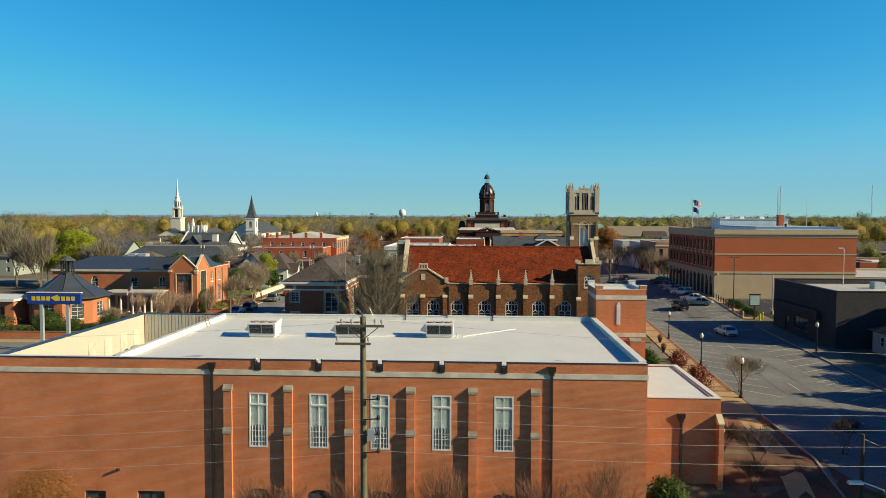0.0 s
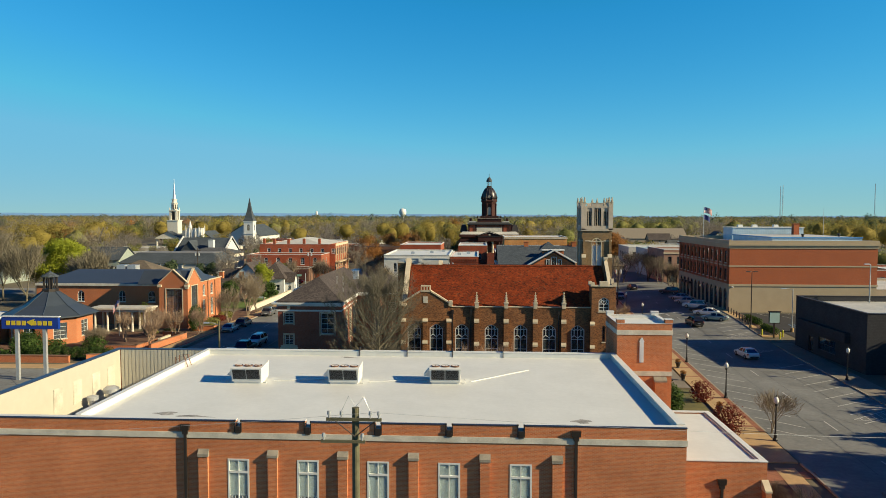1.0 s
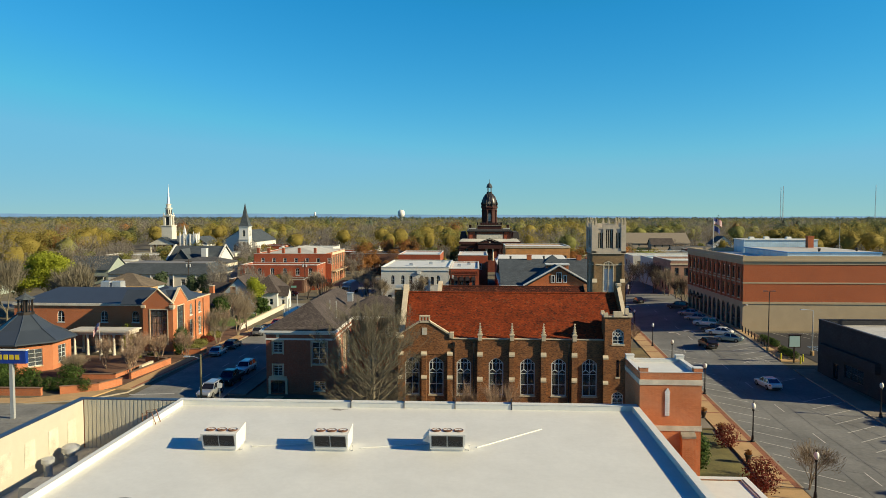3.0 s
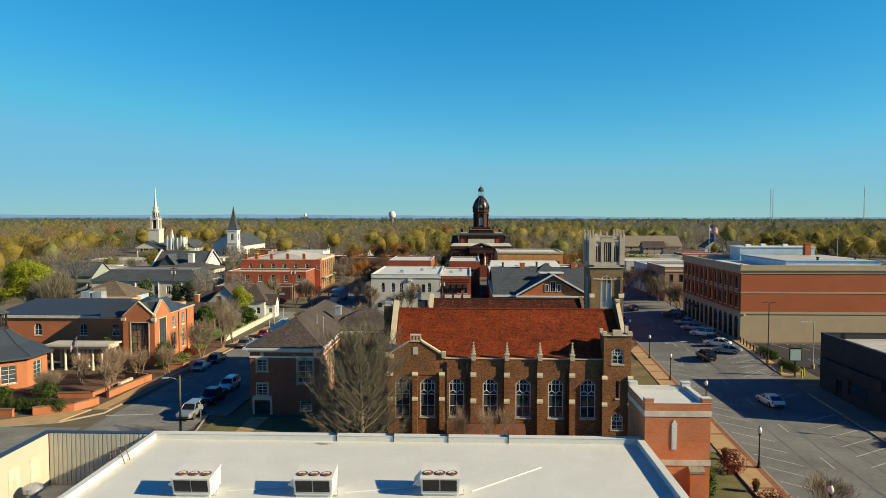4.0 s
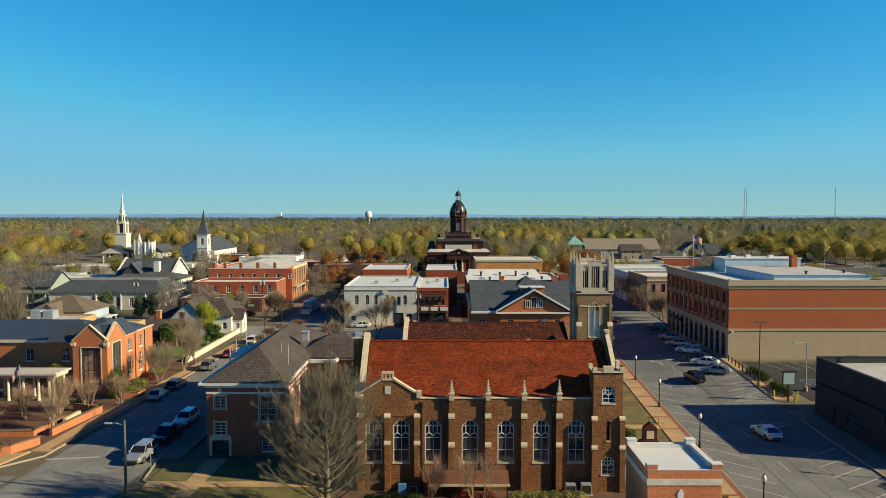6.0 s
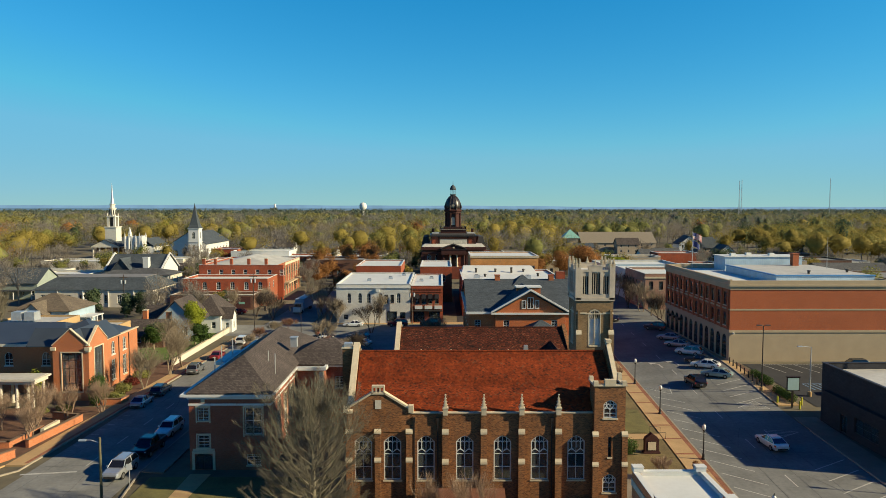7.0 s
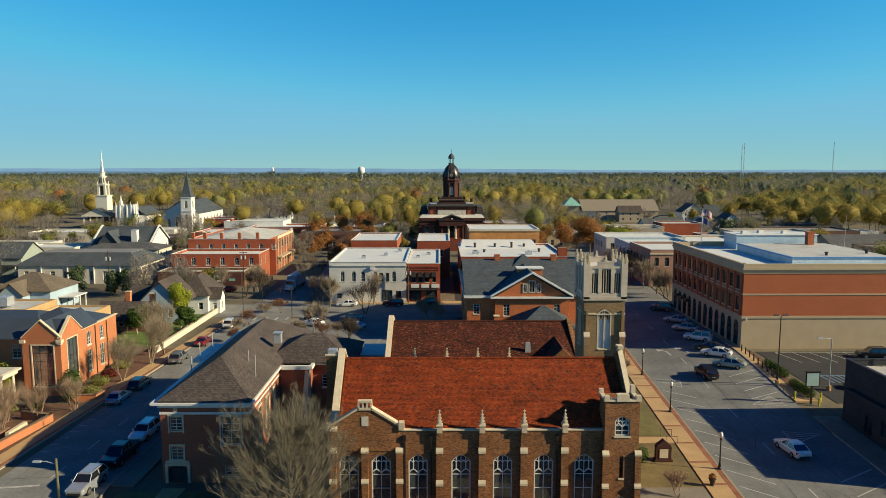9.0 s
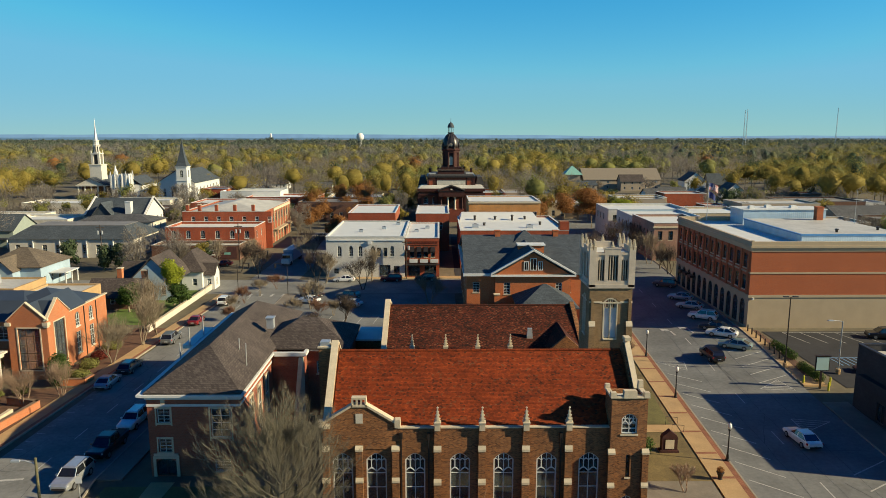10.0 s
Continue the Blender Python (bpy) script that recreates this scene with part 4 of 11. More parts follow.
def cracks(parent, x0, x1, y0, y1, count, seed):
    """Black tar seams wandering over the asphalt."""
    rnd = random.Random(seed)
    for _ in range(count):
        x, y = rnd.uniform(x0, x1), rnd.uniform(y0, y1)
        a = rnd.choice((0.02, 1.5, 1.62, rnd.uniform(0, 3.1)))
        s = Shape()
        w = rnd.uniform(0.012, 0.03)
        for _ in range(rnd.randint(4, 11)):
            a += rnd.uniform(-0.07, 0.07)
            l = rnd.uniform(0.8, 1.8)
            nx, ny = x + math.cos(a) * l, y + math.sin(a) * l
            ox, oy = -math.sin(a) * w, math.cos(a) * w
            if not (x0 < nx < x1 and y0 < ny < y1):
                break
            s.face(*[(px, py, rise_at(px, py) + 0.021) for px, py in ((x - ox, y - oy), (nx - ox, ny - oy), (nx + ox, ny + oy), (x + ox, y + oy))])
            x, y = nx, ny
        if s.f:
            s.made("tar_seam", TAR_LINE, parent)


for k, off in enumerate((5.0, 8.1, 11.2)):      # long seams between the paving lanes
    seam = Shape()
    rnd = random.Random(40 + k)
    xa, ya = wk(60) + off, 60.0
    while ya < 168:
        yb = ya + rnd.uniform(2.0, 4.0)
        xb = wk(yb) + off + rnd.uniform(-0.12, 0.12)
        seam.face(*[(px, py, rise_at(px, py) + 0.019) for px, py in ((xa - 0.018, ya), (xa + 0.018, ya), (xb + 0.018, yb), (xb - 0.018, yb))])
        xa, ya = xb, yb
    seam.made("tar_seam", TAR_LINE, church_street)
cracks(church_street, 30.5, 43.5, 62, 140, 9, 3)
cracks(side_street, -44.5, -34, 82, 165, 30, 5)
cracks(south_street, -62, -46.5, 71, 91, 18, 7)

def tiled_slope(parent, x0, x1, y0, z0, y1, z1, mat, seed, wide=0.21, course=0.120):
    """Courses of single clay tiles on a slope that rises from (y0, z0) to (y1, z1); each lower edge stands proud."""
    rnd = random.Random(seed)
    s = Shape()
    run = math.hypot(y1 - y0, z1 - z0)
    dy, dz = (y1 - y0) / run, (z1 - z0) / run
    ny, nz = -dz, dy
    if nz < 0:
        ny, nz = -ny, -nz
    for j in range(int(run / course)):
        a, b = j * course - 0.02, (j + 1) * course
        off = (j % 2) * wide / 2
        for i in range(-1, int((x1 - x0) / wide) + 1):
            u0, u1 = max(x0, x0 + i * wide + off + 0.006), min(x1, x0 + (i + 1) * wide + off - 0.006)
            if u1 - u0 < 0.05:
                continue
            h = 0.036 + rnd.uniform(-0.008, 0.012)
            k = rnd.uniform(-0.012, 0.012)
            q = len(s.v)
            for u, d, up in ((u0, a + k, 0.004), (u1, a + k, 0.004), (u1, a + k, h), (u0, a + k, h + rnd.uniform(-0.006, 0.006)), (u1, b, 0.014), (u0, b, 0.014)):
                s.v.append((u, y0 + dy * d + ny * up, z0 + dz * d + nz * up))
            s.f += [(q, q + 1, q + 2, q + 3), (q + 3, q + 2, q + 4, q + 5)]
            s.m += [0, 0]
    return s.made("clay_tiles", mat, parent, "courses of mottled clay tiles", kind="stuff")


# ---- the recreation hall ----
def pilaster(parent, x, y, base, mid, top, wide=0.56, name="pilaster", mat=None, cap=None, deep=(0.18, 0.25)):
    """A stepped brick buttress with two sloping stone caps, on a wall that faces -y."""
    p = Shape().box(x - wide / 2, x + wide / 2, y - deep[0], y - 0.002, mid, top)
    p.box(x - wide / 2, x + wide / 2, y - deep[1], y - 0.002, base, mid - 0.001)
    p = p.made(name, mat or BRICK_GYM, parent)
    for z, d in ((top, deep[0]), (mid, deep[1])):
        a = 0.04
        x0, x1, y0 = x - wide / 2 - a, x + wide / 2 + a, y - d - a
        back = y - 0.003 if z == top else y - deep[0] - 0.003
        if back - y0 < 0.05:
            continue
        Shape().solid([(x0, y0, z), (x1, y0, z), (x1, back, z), (x0, back, z)],
                      [(x0, y0, z + 0.16), (x1, y0, z + 0.16), (x1, back, z + 0.42), (x0, back, z + 0.42)]).made("stone_cap", cap or CAP_STONE, p)
    return p


def downspout(parent, x, y, z0, z1, side=0.0):
    d = Shape().box(x - 0.24, x + 0.24, y - 0.17, y - 0.004, z1 - 0.35, z1, -0.03).box(x - 0.16, x + 0.16, y - 0.14, y - 0.004, z1 - 0.6, z1 - 0.351)
    d.box(x - 0.08, x + 0.08, y - 0.13, y - 0.02, z0, z1 - 0.601)
    return d.made("downspout", DARK_METAL, parent, "dark bronze downspout with conductor head")


GX0, GX1, GY0, GY1, GTOP = -33.2, 11.2, 45.0, 65.7, 8.2
gym = thing("recreation_hall", -11, 55, -3.6, "large red-brown brick hall with white flat roof", "building")
WIN_X = [-14.8 + 4.15 * k for k in range(5)]
low = [(x - GX0, 1.7, -3.4, -0.75, "dark", 0.45) for x in WIN_X]
south = [(x - GX0, 1.28, 2.12, 5.86, "gym") for x in WIN_X] + low
south += [(-22.35 - GX0, 1.9, -3.4, -1.1, "door"), (-26.3 - GX0, 1.5, -2.8, -1.15, "dark")]
wall(gym, wall_dirs(GX0, GY0, "+x"), GX1 - GX0, -4.4, 7.6, south, BRICK_GYM, 0.4)
# the parapet stands on it, with a scupper over each window
cuts = [(x - 0.16, x + 0.16) for x in WIN_X]
edges = [GX0] + [c for pair in cuts for c in pair] + [GX1]
for a, b in zip(edges[::2], edges[1::2]):
    par = Shape().box(a, b, GY0, GY0 + 0.4, 7.601, GTOP - 0.1).made("parapet", BRICK_GYM, gym)
    Shape().box(a - 0.02, b + 0.02, GY0 - 0.03, GY0 + 0.07, GTOP - 0.1, GTOP - 0.03).made("edge_metal", NAVY_TRIM, par, "dark navy roof edge metal")
    Shape().box(a, b, GY0 + 0.071, GY0 + 0.46, GTOP - 0.099, GTOP - 0.035).made("membrane_edge", MEMBRANE, par)
for x in WIN_X:
    sc = Shape().box(x - 0.15, x + 0.15, GY0 - 0.12, GY0 + 0.42, 7.602, 7.82)
    sc.box(x - 0.22, x - 0.161, GY0 - 0.07, GY0 + 0.01, 7.45, GTOP).box(x + 0.161, x + 0.22, GY0 - 0.07, GY0 + 0.01, 7.45, GTOP)
    sc.box(x - 0.16, x + 0.16, GY0 - 0.09, GY0 - 0.003, 7.40, 7.60)
    sc.made("scupper", [DARK_METAL], gym, "dark roof scupper")
Shape().box(GX0, GX1, GY0 - 0.05, GY0 - 0.002, 7.08, 7.42).made("stone_band", GREY_STONE, gym, "weathered stone band")
wall(gym, wall_dirs(GX1, GY0 + 0.4, "+y"), GY1 - GY0 - 0.8, -4.4, GTOP - 0.1, [], BRICK_GYM, 0.35)
Shape().box(GX1 + 0.002, GX1 + 0.05, GY0 - 0.05, GY1, 7.08, 7.42).made("stone_band", GREY_STONE, gym)
wall(gym, wall_dirs(GX1, GY1, "-x"), GX1 - GX0, -1.0, GTOP - 0.1, [], BRICK_GYM, 0.4)
wall(gym, wall_dirs(GX0, GY1 - 0.4, "-y"), GY1 - GY0 - 0.8, -4.4, GTOP - 0.1, [], BRICK_GYM, 0.35)
roof = Shape().box(-24.6, GX1 - 0.36, GY0 + 0.41, GY1 - 0.41, 7.40, 7.80).made("roof", MEMBRANE, gym, "white membrane flat roof")
for x0, x1, y0, y1, z0 in ((-24.9, GX1 - 0.352, GY1 - 0.47, GY1 - 0.402, 7.802), (GX1 - 0.42, GX1 - 0.353, GY0 + 0.42, GY1 - 0.471, 7.802), (-24.9, -24.6, GY0 + 0.42, GY1 - 0.471, 4.2)):
    Shape().box(x0, x1, y0, y1, z0, 8.19).made("parapet_lining", MEMBRANE, gym, "white membrane upstand")
for x0, x1, y0, y1 in ((-24.95, GX1 + 0.03, GY1 - 0.5, GY1 + 0.05), (GX1 - 0.45, GX1 + 0.04, GY0 + 0.465, GY1 - 0.501), (-24.95, -24.55, GY0 + 0.465, GY1 - 0.501)):
    Shape().box(x0, x1, y0, y1, 8.192, 8.25).made("coping", MEMBRANE, gym)
for k, x in enumerate((-11.1, -6.9, -2.9, 1.5)):
    Shape().box(x - 0.03, x + 0.03, GY1 - 0.53, GY1 + 0.1, 7.75, 8.53).made("joint_clip", DARK_METAL, gym)
# the sunken plant well with its cream lining
Shape().box(GX0 + 0.36, -24.91, GY0 + 0.41, GY1 - 0.41, 4.0, 4.2).made("well_floor", MEMBRANE_OLD, gym, "dirty white well roof")
well = Shape().box(GX0 + 0.352, GX0 + 0.42, GY0 + 0.42, GY1 - 0.471, 4.202, 8.12).made("well_lining", CREAM, gym, "cream sheet-metal lining")
for y in (55.5, 58.0, 60.7, 63.0):
    lv = Shape().box(GX0 + 0.422, GX0 + 0.46, y, y + 1.15, 5.15, 6.95)
    for k in range(14):
        lv.box(GX0 + 0.461, GX0 + 0.49, y + 0.08, y + 1.07, 5.25 + k * 0.12, 5.31 + k * 0.12)
    lv.made("louvre", GREY_STONE, well, "greyish cream louvre")
ribs = Shape()
for k in range(24):
    x = GX0 + 0.5 + k * 0.34
    ribs.box(x, x + 0.24, GY1 - 0.47, GY1 - 0.402, 4.202, 8.12).box(x + 0.24, x + 0.34, GY1 - 0.43, GY1 - 0.402, 4.202, 8.12)
ribs.made("well_siding", CREAM, gym, "cream corrugated siding")
Shape().box(GX0 - 0.05, GX0 + 0.45, GY0 + 0.465, GY1 + 0.05, 8.122, 8.2).box(GX0 + 0.451, -24.96, GY1 - 0.45, GY1 + 0.05, 8.122, 8.2).made("edge_metal", NAVY_TRIM, gym, "dark navy roof edge metal")
for k in range(6):
    pilaster(gym, -16.87 + 4.15 * k, GY0, -4.4, 3.1, 6.0)
downspout(gym, -17.95, GY0, -4.4, 7.9)
downspout(gym, 4.95, GY0, -4.4, 7.9)
Shape().tube([(-24.6, GY0 - 0.02, 0.35), (-24.6, GY0 - 0.25, 0.42)], 0.1).made("wall_light", DARK_METAL, gym)


def rooftop_unit(x, y, z):
    """A packaged air conditioner: sloped hood, two coil grilles in front, three fans on top."""
    u = thing("air_conditioner", 0, 0, 0, "white rooftop air conditioner with black coil grille and fans", "air conditioner", "rooftop units on the hall")
    b = Shape().box(-1.1, 1.1, 0.02, 1.7, 0.16, 0.30).box(-1.02, 1.02, 0.10, 1.6, 0, 0.16)
    b.solid([(-1.1, 0.0, 0.30), (1.1, 0.0, 0.30), (1.1, 1.7, 0.30), (-1.1, 1.7, 0.30)],
            [(-1.16, -0.22, 1.18), (1.16, -0.22, 1.18), (1.16, 1.7, 1.42), (-1.16, 1.7, 1.42)])
    b.made("casing", WHITE, u)
    for x0 in (-1.0, 0.03):
        g = Shape()
        for k in range(12):
            z0 = 0.36 + k * 0.062
            off = -0.25 * (z0 - 0.30) / 0.88 - 0.012
            g.box(x0, x0 + 0.97, off - 0.015, off + 0.02, z0, z0 + 0.045)
        g.made("coil_grille", GRILLE, u, "black coil grille")
    for k in range(3):
        cx = -0.72 + k * 0.72
        f = Shape().lathe(cx, 0.45, [(0.31, 1.245), (0.31, 1.31), (0.27, 1.31), (0.27, 1.27), (0.05, 1.27), (0.05, 1.30), (0.0, 1.30)], 20)
        f.made("fan_ring", RUSTY, u, "rusty fan guard")
    Shape().solid([(-1.12, 0.5, 0.4), (-1.11, 0.5, 0.4), (-1.11, 1.5, 0.4), (-1.12, 1.5, 0.4)][::1],
                  [(-1.62, 0.4, 0.55), (-1.11, 0.4, 1.15), (-1.11, 1.6, 1.15), (-1.62, 1.6, 0.55)]).made("intake_hood", WHITE, u, "white intake hood")
    Shape().tube([(1.15, 0.3, 0.06), (1.4, 0.2, 0.06), (1.4, 0.2, 0.4)], 0.03).made("gas_pipe", STEEL, u)
    u.matrix_basis = pose(x, y, z)
    return u


ac = rooftop_unit(-17.7, 54.95, 7.802)
copy_thing(ac, pose(-10.55, 55.15, 7.802))
copy_thing(ac, pose(-3.1, 55.55, 7.802))
for k, (xa, xb, ya, yb) in enumerate(((-15.9, -11.7, 55.9, 56.7), (-8.8, -4.4, 55.9, 57.0), (-1.2, 3.4, 56.4, 60.5))):
    tagged(Shape().tube([(xa, ya, 7.83), (xb, yb, 7.83)], 0.035, n=6).made("conduit", MEMBRANE, None, "thin white conduit lying on the white roof"), category="pipe")

vent = thing("roof_ventilator", -31.6, 61.5, 4.2, "round galvanised roof ventilator in the plant well", "ventilator")
Shape().lathe(-31.6, 61.5, [(0.45, 4.2), (0.45, 4.9), (0.3, 4.95), (0.3, 5.2), (0.62, 5.25), (0.62, 5.6), (0.4, 5.75), (0.0, 5.8)], 18).made("cowl", TIN, vent, smooth=False)
vent2 = thing("roof_ventilator", -32.0, 59.4, 4.2, "round galvanised roof ventilator in the plant well", "ventilator")
Shape().lathe(-32.0, 59.4, [(0.3, 4.2), (0.3, 5.1), (0.45, 5.15), (0.45, 5.45), (0.0, 5.6)], 14).made("cowl", TIN, vent2)
duct = thing("duct", -29.5, 56, 4.2, "low galvanised duct lying in the plant well", "duct")
Shape().box(-31.4, -28.2, 55.2, 57.2, 4.25, 5.0, 0.08).made("duct_body", TIN, duct)
Shape().box(-28.6, -25.6, 57.5, 60.6, 4.25, 5.3, 0.1).made("duct_cover", TAR, duct)
for x, y, w, d in ((-18.2, 46.6, 1.5, 0.5), (-20.2, 47.3, 1.0, 0.4), (5.6, 47.0, 0.8, 0.5), (-12.0, 64.6, 0.9, 0.3)):
    pts = [(x + w * math.cos(a) * (0.7 + 0.3 * math.sin(3 * a + x)), y + d * math.sin(a) * (0.7 + 0.3 * math.cos(2 * a + y)), 7.804) for a in [radians(20 * k) for k in range(18)]]
    Shape().face(*pts).made("puddle_stain", MEMBRANE_STAIN, roof, "dried grey puddle stain")
lad = thing("roof_ladder", -25.6, 60.5, 4.2, "rusty steel roof access rail", "ladder")
for y in (60.2, 60.9):
    Shape().tube([(-25.4, y, 4.2), (-25.4, y, 8.6), (-24.7, y, 8.7), (-24.4, y, 7.8)], 0.035, n=6).made("rail", RUSTY, lad)
for k in range(13):
    Shape().tube([(-25.4, 60.2, 4.5 + k * 0.32), (-25.4, 60.9, 4.5 + k * 0.32)], 0.025, n=6).made("rung", RUSTY, lad)

# low annex on the hall's right-hand side
annex = thing("hall_annex", 14.2, 53.5, -1.5, "low red-brown brick annex with white flat roof", "building")
wall(annex, wall_dirs(11.25, 48.5, "+x"), 5.95, -3.6, 5.0, [], BRICK_GYM)
wall(annex, wall_dirs(17.2, 48.8, "+y"), 10.3, -3.6, 5.0, [], BRICK_GYM)
wall(annex, wall_dirs(17.2, 59.4, "-x"), 5.95, -3.6, 5.0, [], BRICK_GYM)
Shape().box(11.25, 16.88, 48.82, 59.08, 4.5, 4.9).made("roof", MEMBRANE, annex, "white membrane roof")
Shape().box(11.25, 17.24, 48.46, 48.86, 5.0, 5.05).box(11.25, 17.24, 59.04, 59.44, 5.0, 5.05).box(16.84, 17.24, 48.861, 59.039, 5.0, 5.05).made("coping", WHITE, annex)
Shape().box(16.7, 16.897, 48.9, 59.0, 4.901, 4.995).made("parapet_lining", GREY_STONE, annex, "greyish membrane upstand")
downspout(annex, 14.45, 48.5, -3.6, 3.9)
b = Shape().box(16.9, 17.24, 47.9, 48.497, -3.6, 3.3).made("buttress", BRICK_GYM, annex)
Shape().solid([(16.86, 47.86, 3.3), (17.28, 47.86, 3.3), (17.28, 48.496, 3.3), (16.86, 48.496, 3.3)], [(16.86, 47.86, 3.42), (17.28, 47.86, 3.42), (17.28, 48.496, 3.9), (16.86, 48.496, 3.9)]).made("stone_cap", LIMESTONE, b)
b2 = Shape().box(17.203, 17.5, 48.6, 49.2, -3.6, 2.6).made("buttress", BRICK_GYM, annex)
Shape().box(17.203, 17.55, 48.55, 49.25, 2.6, 2.8).made("stone_cap", LIMESTONE, b2)

# stair tower behind the hall
stair = thing("stair_tower", 13.4, 68.3, 0, "square red brick stair tower with stone bands and white roof", "tower")
TX0, TX1, TY0, TY1 = 11.25, 15.9, 64.9, 70.0
hall(stair, TX0, TX1, TY0, TY1, -0.3, 10.95, BRICK_GYM)
Shape().box(TX0 + 0.31, TX1 - 0.31, TY0 + 0.31, TY1 - 0.31, 10.5, 10.72).made("roof", MEMBRANE, stair, "white membrane roof")
Shape().box(TX0 + 0.303, TX1 - 0.303, TY1 - 0.36, TY1 - 0.303, 10.721, 10.94).box(TX1 - 0.36, TX1 - 0.303, TY0 + 0.31, TY1 - 0.361, 10.721, 10.94).made("parapet_lining", MEMBRANE, stair)
coping(stair, TX0, TX1, TY0, TY1, 10.951, WHITE, 0.03, 0.36, 0.05)
for x0 in (TX0 - 0.04, TX1 - 0.61):
    for y0 in (TY0 - 0.04, TY1 - 0.46):
        m1 = Shape().box(x0, x0 + 0.65, y0, y0 + 0.5, 11.003, 11.30).made("merlon", BRICK_GYM if y0 < 66 else WHITE, stair)
        Shape().box(x0 - 0.03, x0 + 0.68, y0 - 0.03, y0 + 0.53, 11.30, 11.36).made("merlon_cap", WHITE, m1)
for z0, z1 in ((10.0, 10.4), (6.45, 6.85)):
    s = Shape().box(TX0 - 0.05, TX1 + 0.05, TY0 - 0.05, TY0 - 0.002, z0, z1).box(TX0 - 0.05, TX0 - 0.002, TY0, TY1, z0, z1).box(TX1 + 0.002, TX1 + 0.05, TY0, TY1, z0, z1)
    s.made("stone_band", GREY_STONE, stair, "weathered stone band")
sl = Shape().box(13.15, 13.5, TY0 - 0.03, TY0 - 0.002, 7.6, 9.4)
for k in range(12):
    sl.box(13.16, 13.49, TY0 - 0.06, TY0 - 0.031, 7.65 + k * 0.14, 7.74 + k * 0.14)
sl.solid([(13.1, TY0 - 0.05, 9.4), (13.55, TY0 - 0.05, 9.4), (13.55, TY0 - 0.003, 9.4), (13.1, TY0 - 0.003, 9.4)],
         [(13.3, TY0 - 0.05, 9.75), (13.4, TY0 - 0.05, 9.75), (13.4, TY0 - 0.003, 9.75), (13.3, TY0 - 0.003, 9.75)])
sl.made("slit_window", LOUVRE, stair, "narrow louvred stone slit window")
pilaster(stair, 14.9, TY0, -0.3, 3.0, 6.0, 1.0, "buttress", deep=(0.4, 0.6))

# ---- the brick church ----
def pinnacle(parent, x, y, z, h=1.9, w=0.46):
    """A stone pinnacle: square shaft, crocketed spire, finial."""
    s = Shape().box(x - w / 2, x + w / 2, y - w / 2, y + w / 2, z, z + h * 0.30)
    s.box(x - w * 0.62, x + w * 0.62, y - w * 0.62, y + w * 0.62, z + h * 0.30, z + h * 0.36)
    s.box(x - w * 0.40, x + w * 0.40, y - w * 0.40, y + w * 0.40, z + h * 0.36, z + h * 0.94, w * 0.34)
    for k in range(3):
        r = w * (0.52 - 0.12 * k)
        zz = z + h * (0.46 + 0.15 * k)
        s.box(x - r, x + r, y - 0.05, y + 0.05, zz, zz + 0.09).box(x - 0.05, x + 0.05, y - r, y + r, zz, zz + 0.09)
    s.lathe(x, y, [(0.03, z + h * 0.90), (0.10, z + h * 0.95), (0.02, z + h)], 6)
    return s.made("pinnacle", LIMESTONE, parent, "carved limestone pinnacle")


def stone_slab(parent, pts, y_or_x, width, thick, axis, name="coping", mat=None):
    """A coping that follows a line of (along, z) points; axis 'x': the line runs along x at depth y; 'y': along y at x."""
    s = Shape()
    for (a0, z0), (a1, z1) in zip(pts, pts[1:]):
        if axis == "x":
            lo = [(a0, y_or_x, z0), (a1, y_or_x, z1), (a1, y_or_x + width, z1), (a0, y_or_x + width, z0)]
        else:
            lo = [(y_or_x, a0, z0), (y_or_x + width, a0, z0), (y_or_x + width, a1, z1), (y_or_x, a1, z1)]
        s.solid(lo, [(p[0], p[1], p[2] + thick) for p in lo])
    return s.made(name, mat or LIMESTONE, parent)


church = thing("church", 3, 100, 0, "dark brown brick gothic church with red clay tile roofs", "church")
CX0, CX1, CY0, CY1, EAVE = -9.9, 15.4, 88.3, 99.7, 9.05
south = [(x - CX0, 1.62, 2.8, 7.0, "gothic", 0.55) for x in (-8.45, -5.75, -2.65, 0.95, 4.45, 7.9, 11.3)]
wall(church, wall_dirs(CX0, CY0, "+x"), CX1 - CX0, -0.3, EAVE, south, BRICK_CHURCH, 0.45)
wall(church, wall_dirs(CX1, CY0 + 0.45, "+y"), CY1 - CY0 - 0.9, -0.3, EAVE, [(5.2, 3.2, 2.5, 8.2, "gothic", 1.4)], BRICK_CHURCH, 0.45)
wall(church, wall_dirs(CX1, CY1, "-x"), CX1 - CX0, -0.3, EAVE, [], BRICK_CHURCH, 0.45)
wall(church, wall_dirs(CX0, CY1 - 0.45, "-y"), CY1 - CY0 - 0.9, -0.3, EAVE, [], BRICK_CHURCH, 0.45)
pediment(church, CY0, CY1, CX1 + 0.35, EAVE, 14.35, BRICK_CHURCH, 0.6, "+x")
pediment(church, CY0, CY1, CX0 - 0.002, EAVE, 14.35, BRICK_CHURCH, 0.5, "-x")
ymid = (CY0 + CY1) / 2
main_roof = gable_roof(church, CX0 + 0.55, CX1 - 0.35, CY0 + 0.35, CY1 - 0.35, EAVE + 0.1, 13.65, TILE_RED, "x", 0.0, 0.2, "roof", "red clay tile roof, weathered and mottled")
tiled_slope(main_roof, CX0 + 0.6, CX1 - 0.36, CY0 + 0.35, EAVE + 0.1, ymid, 13.65, TILE_PIECE, 401)
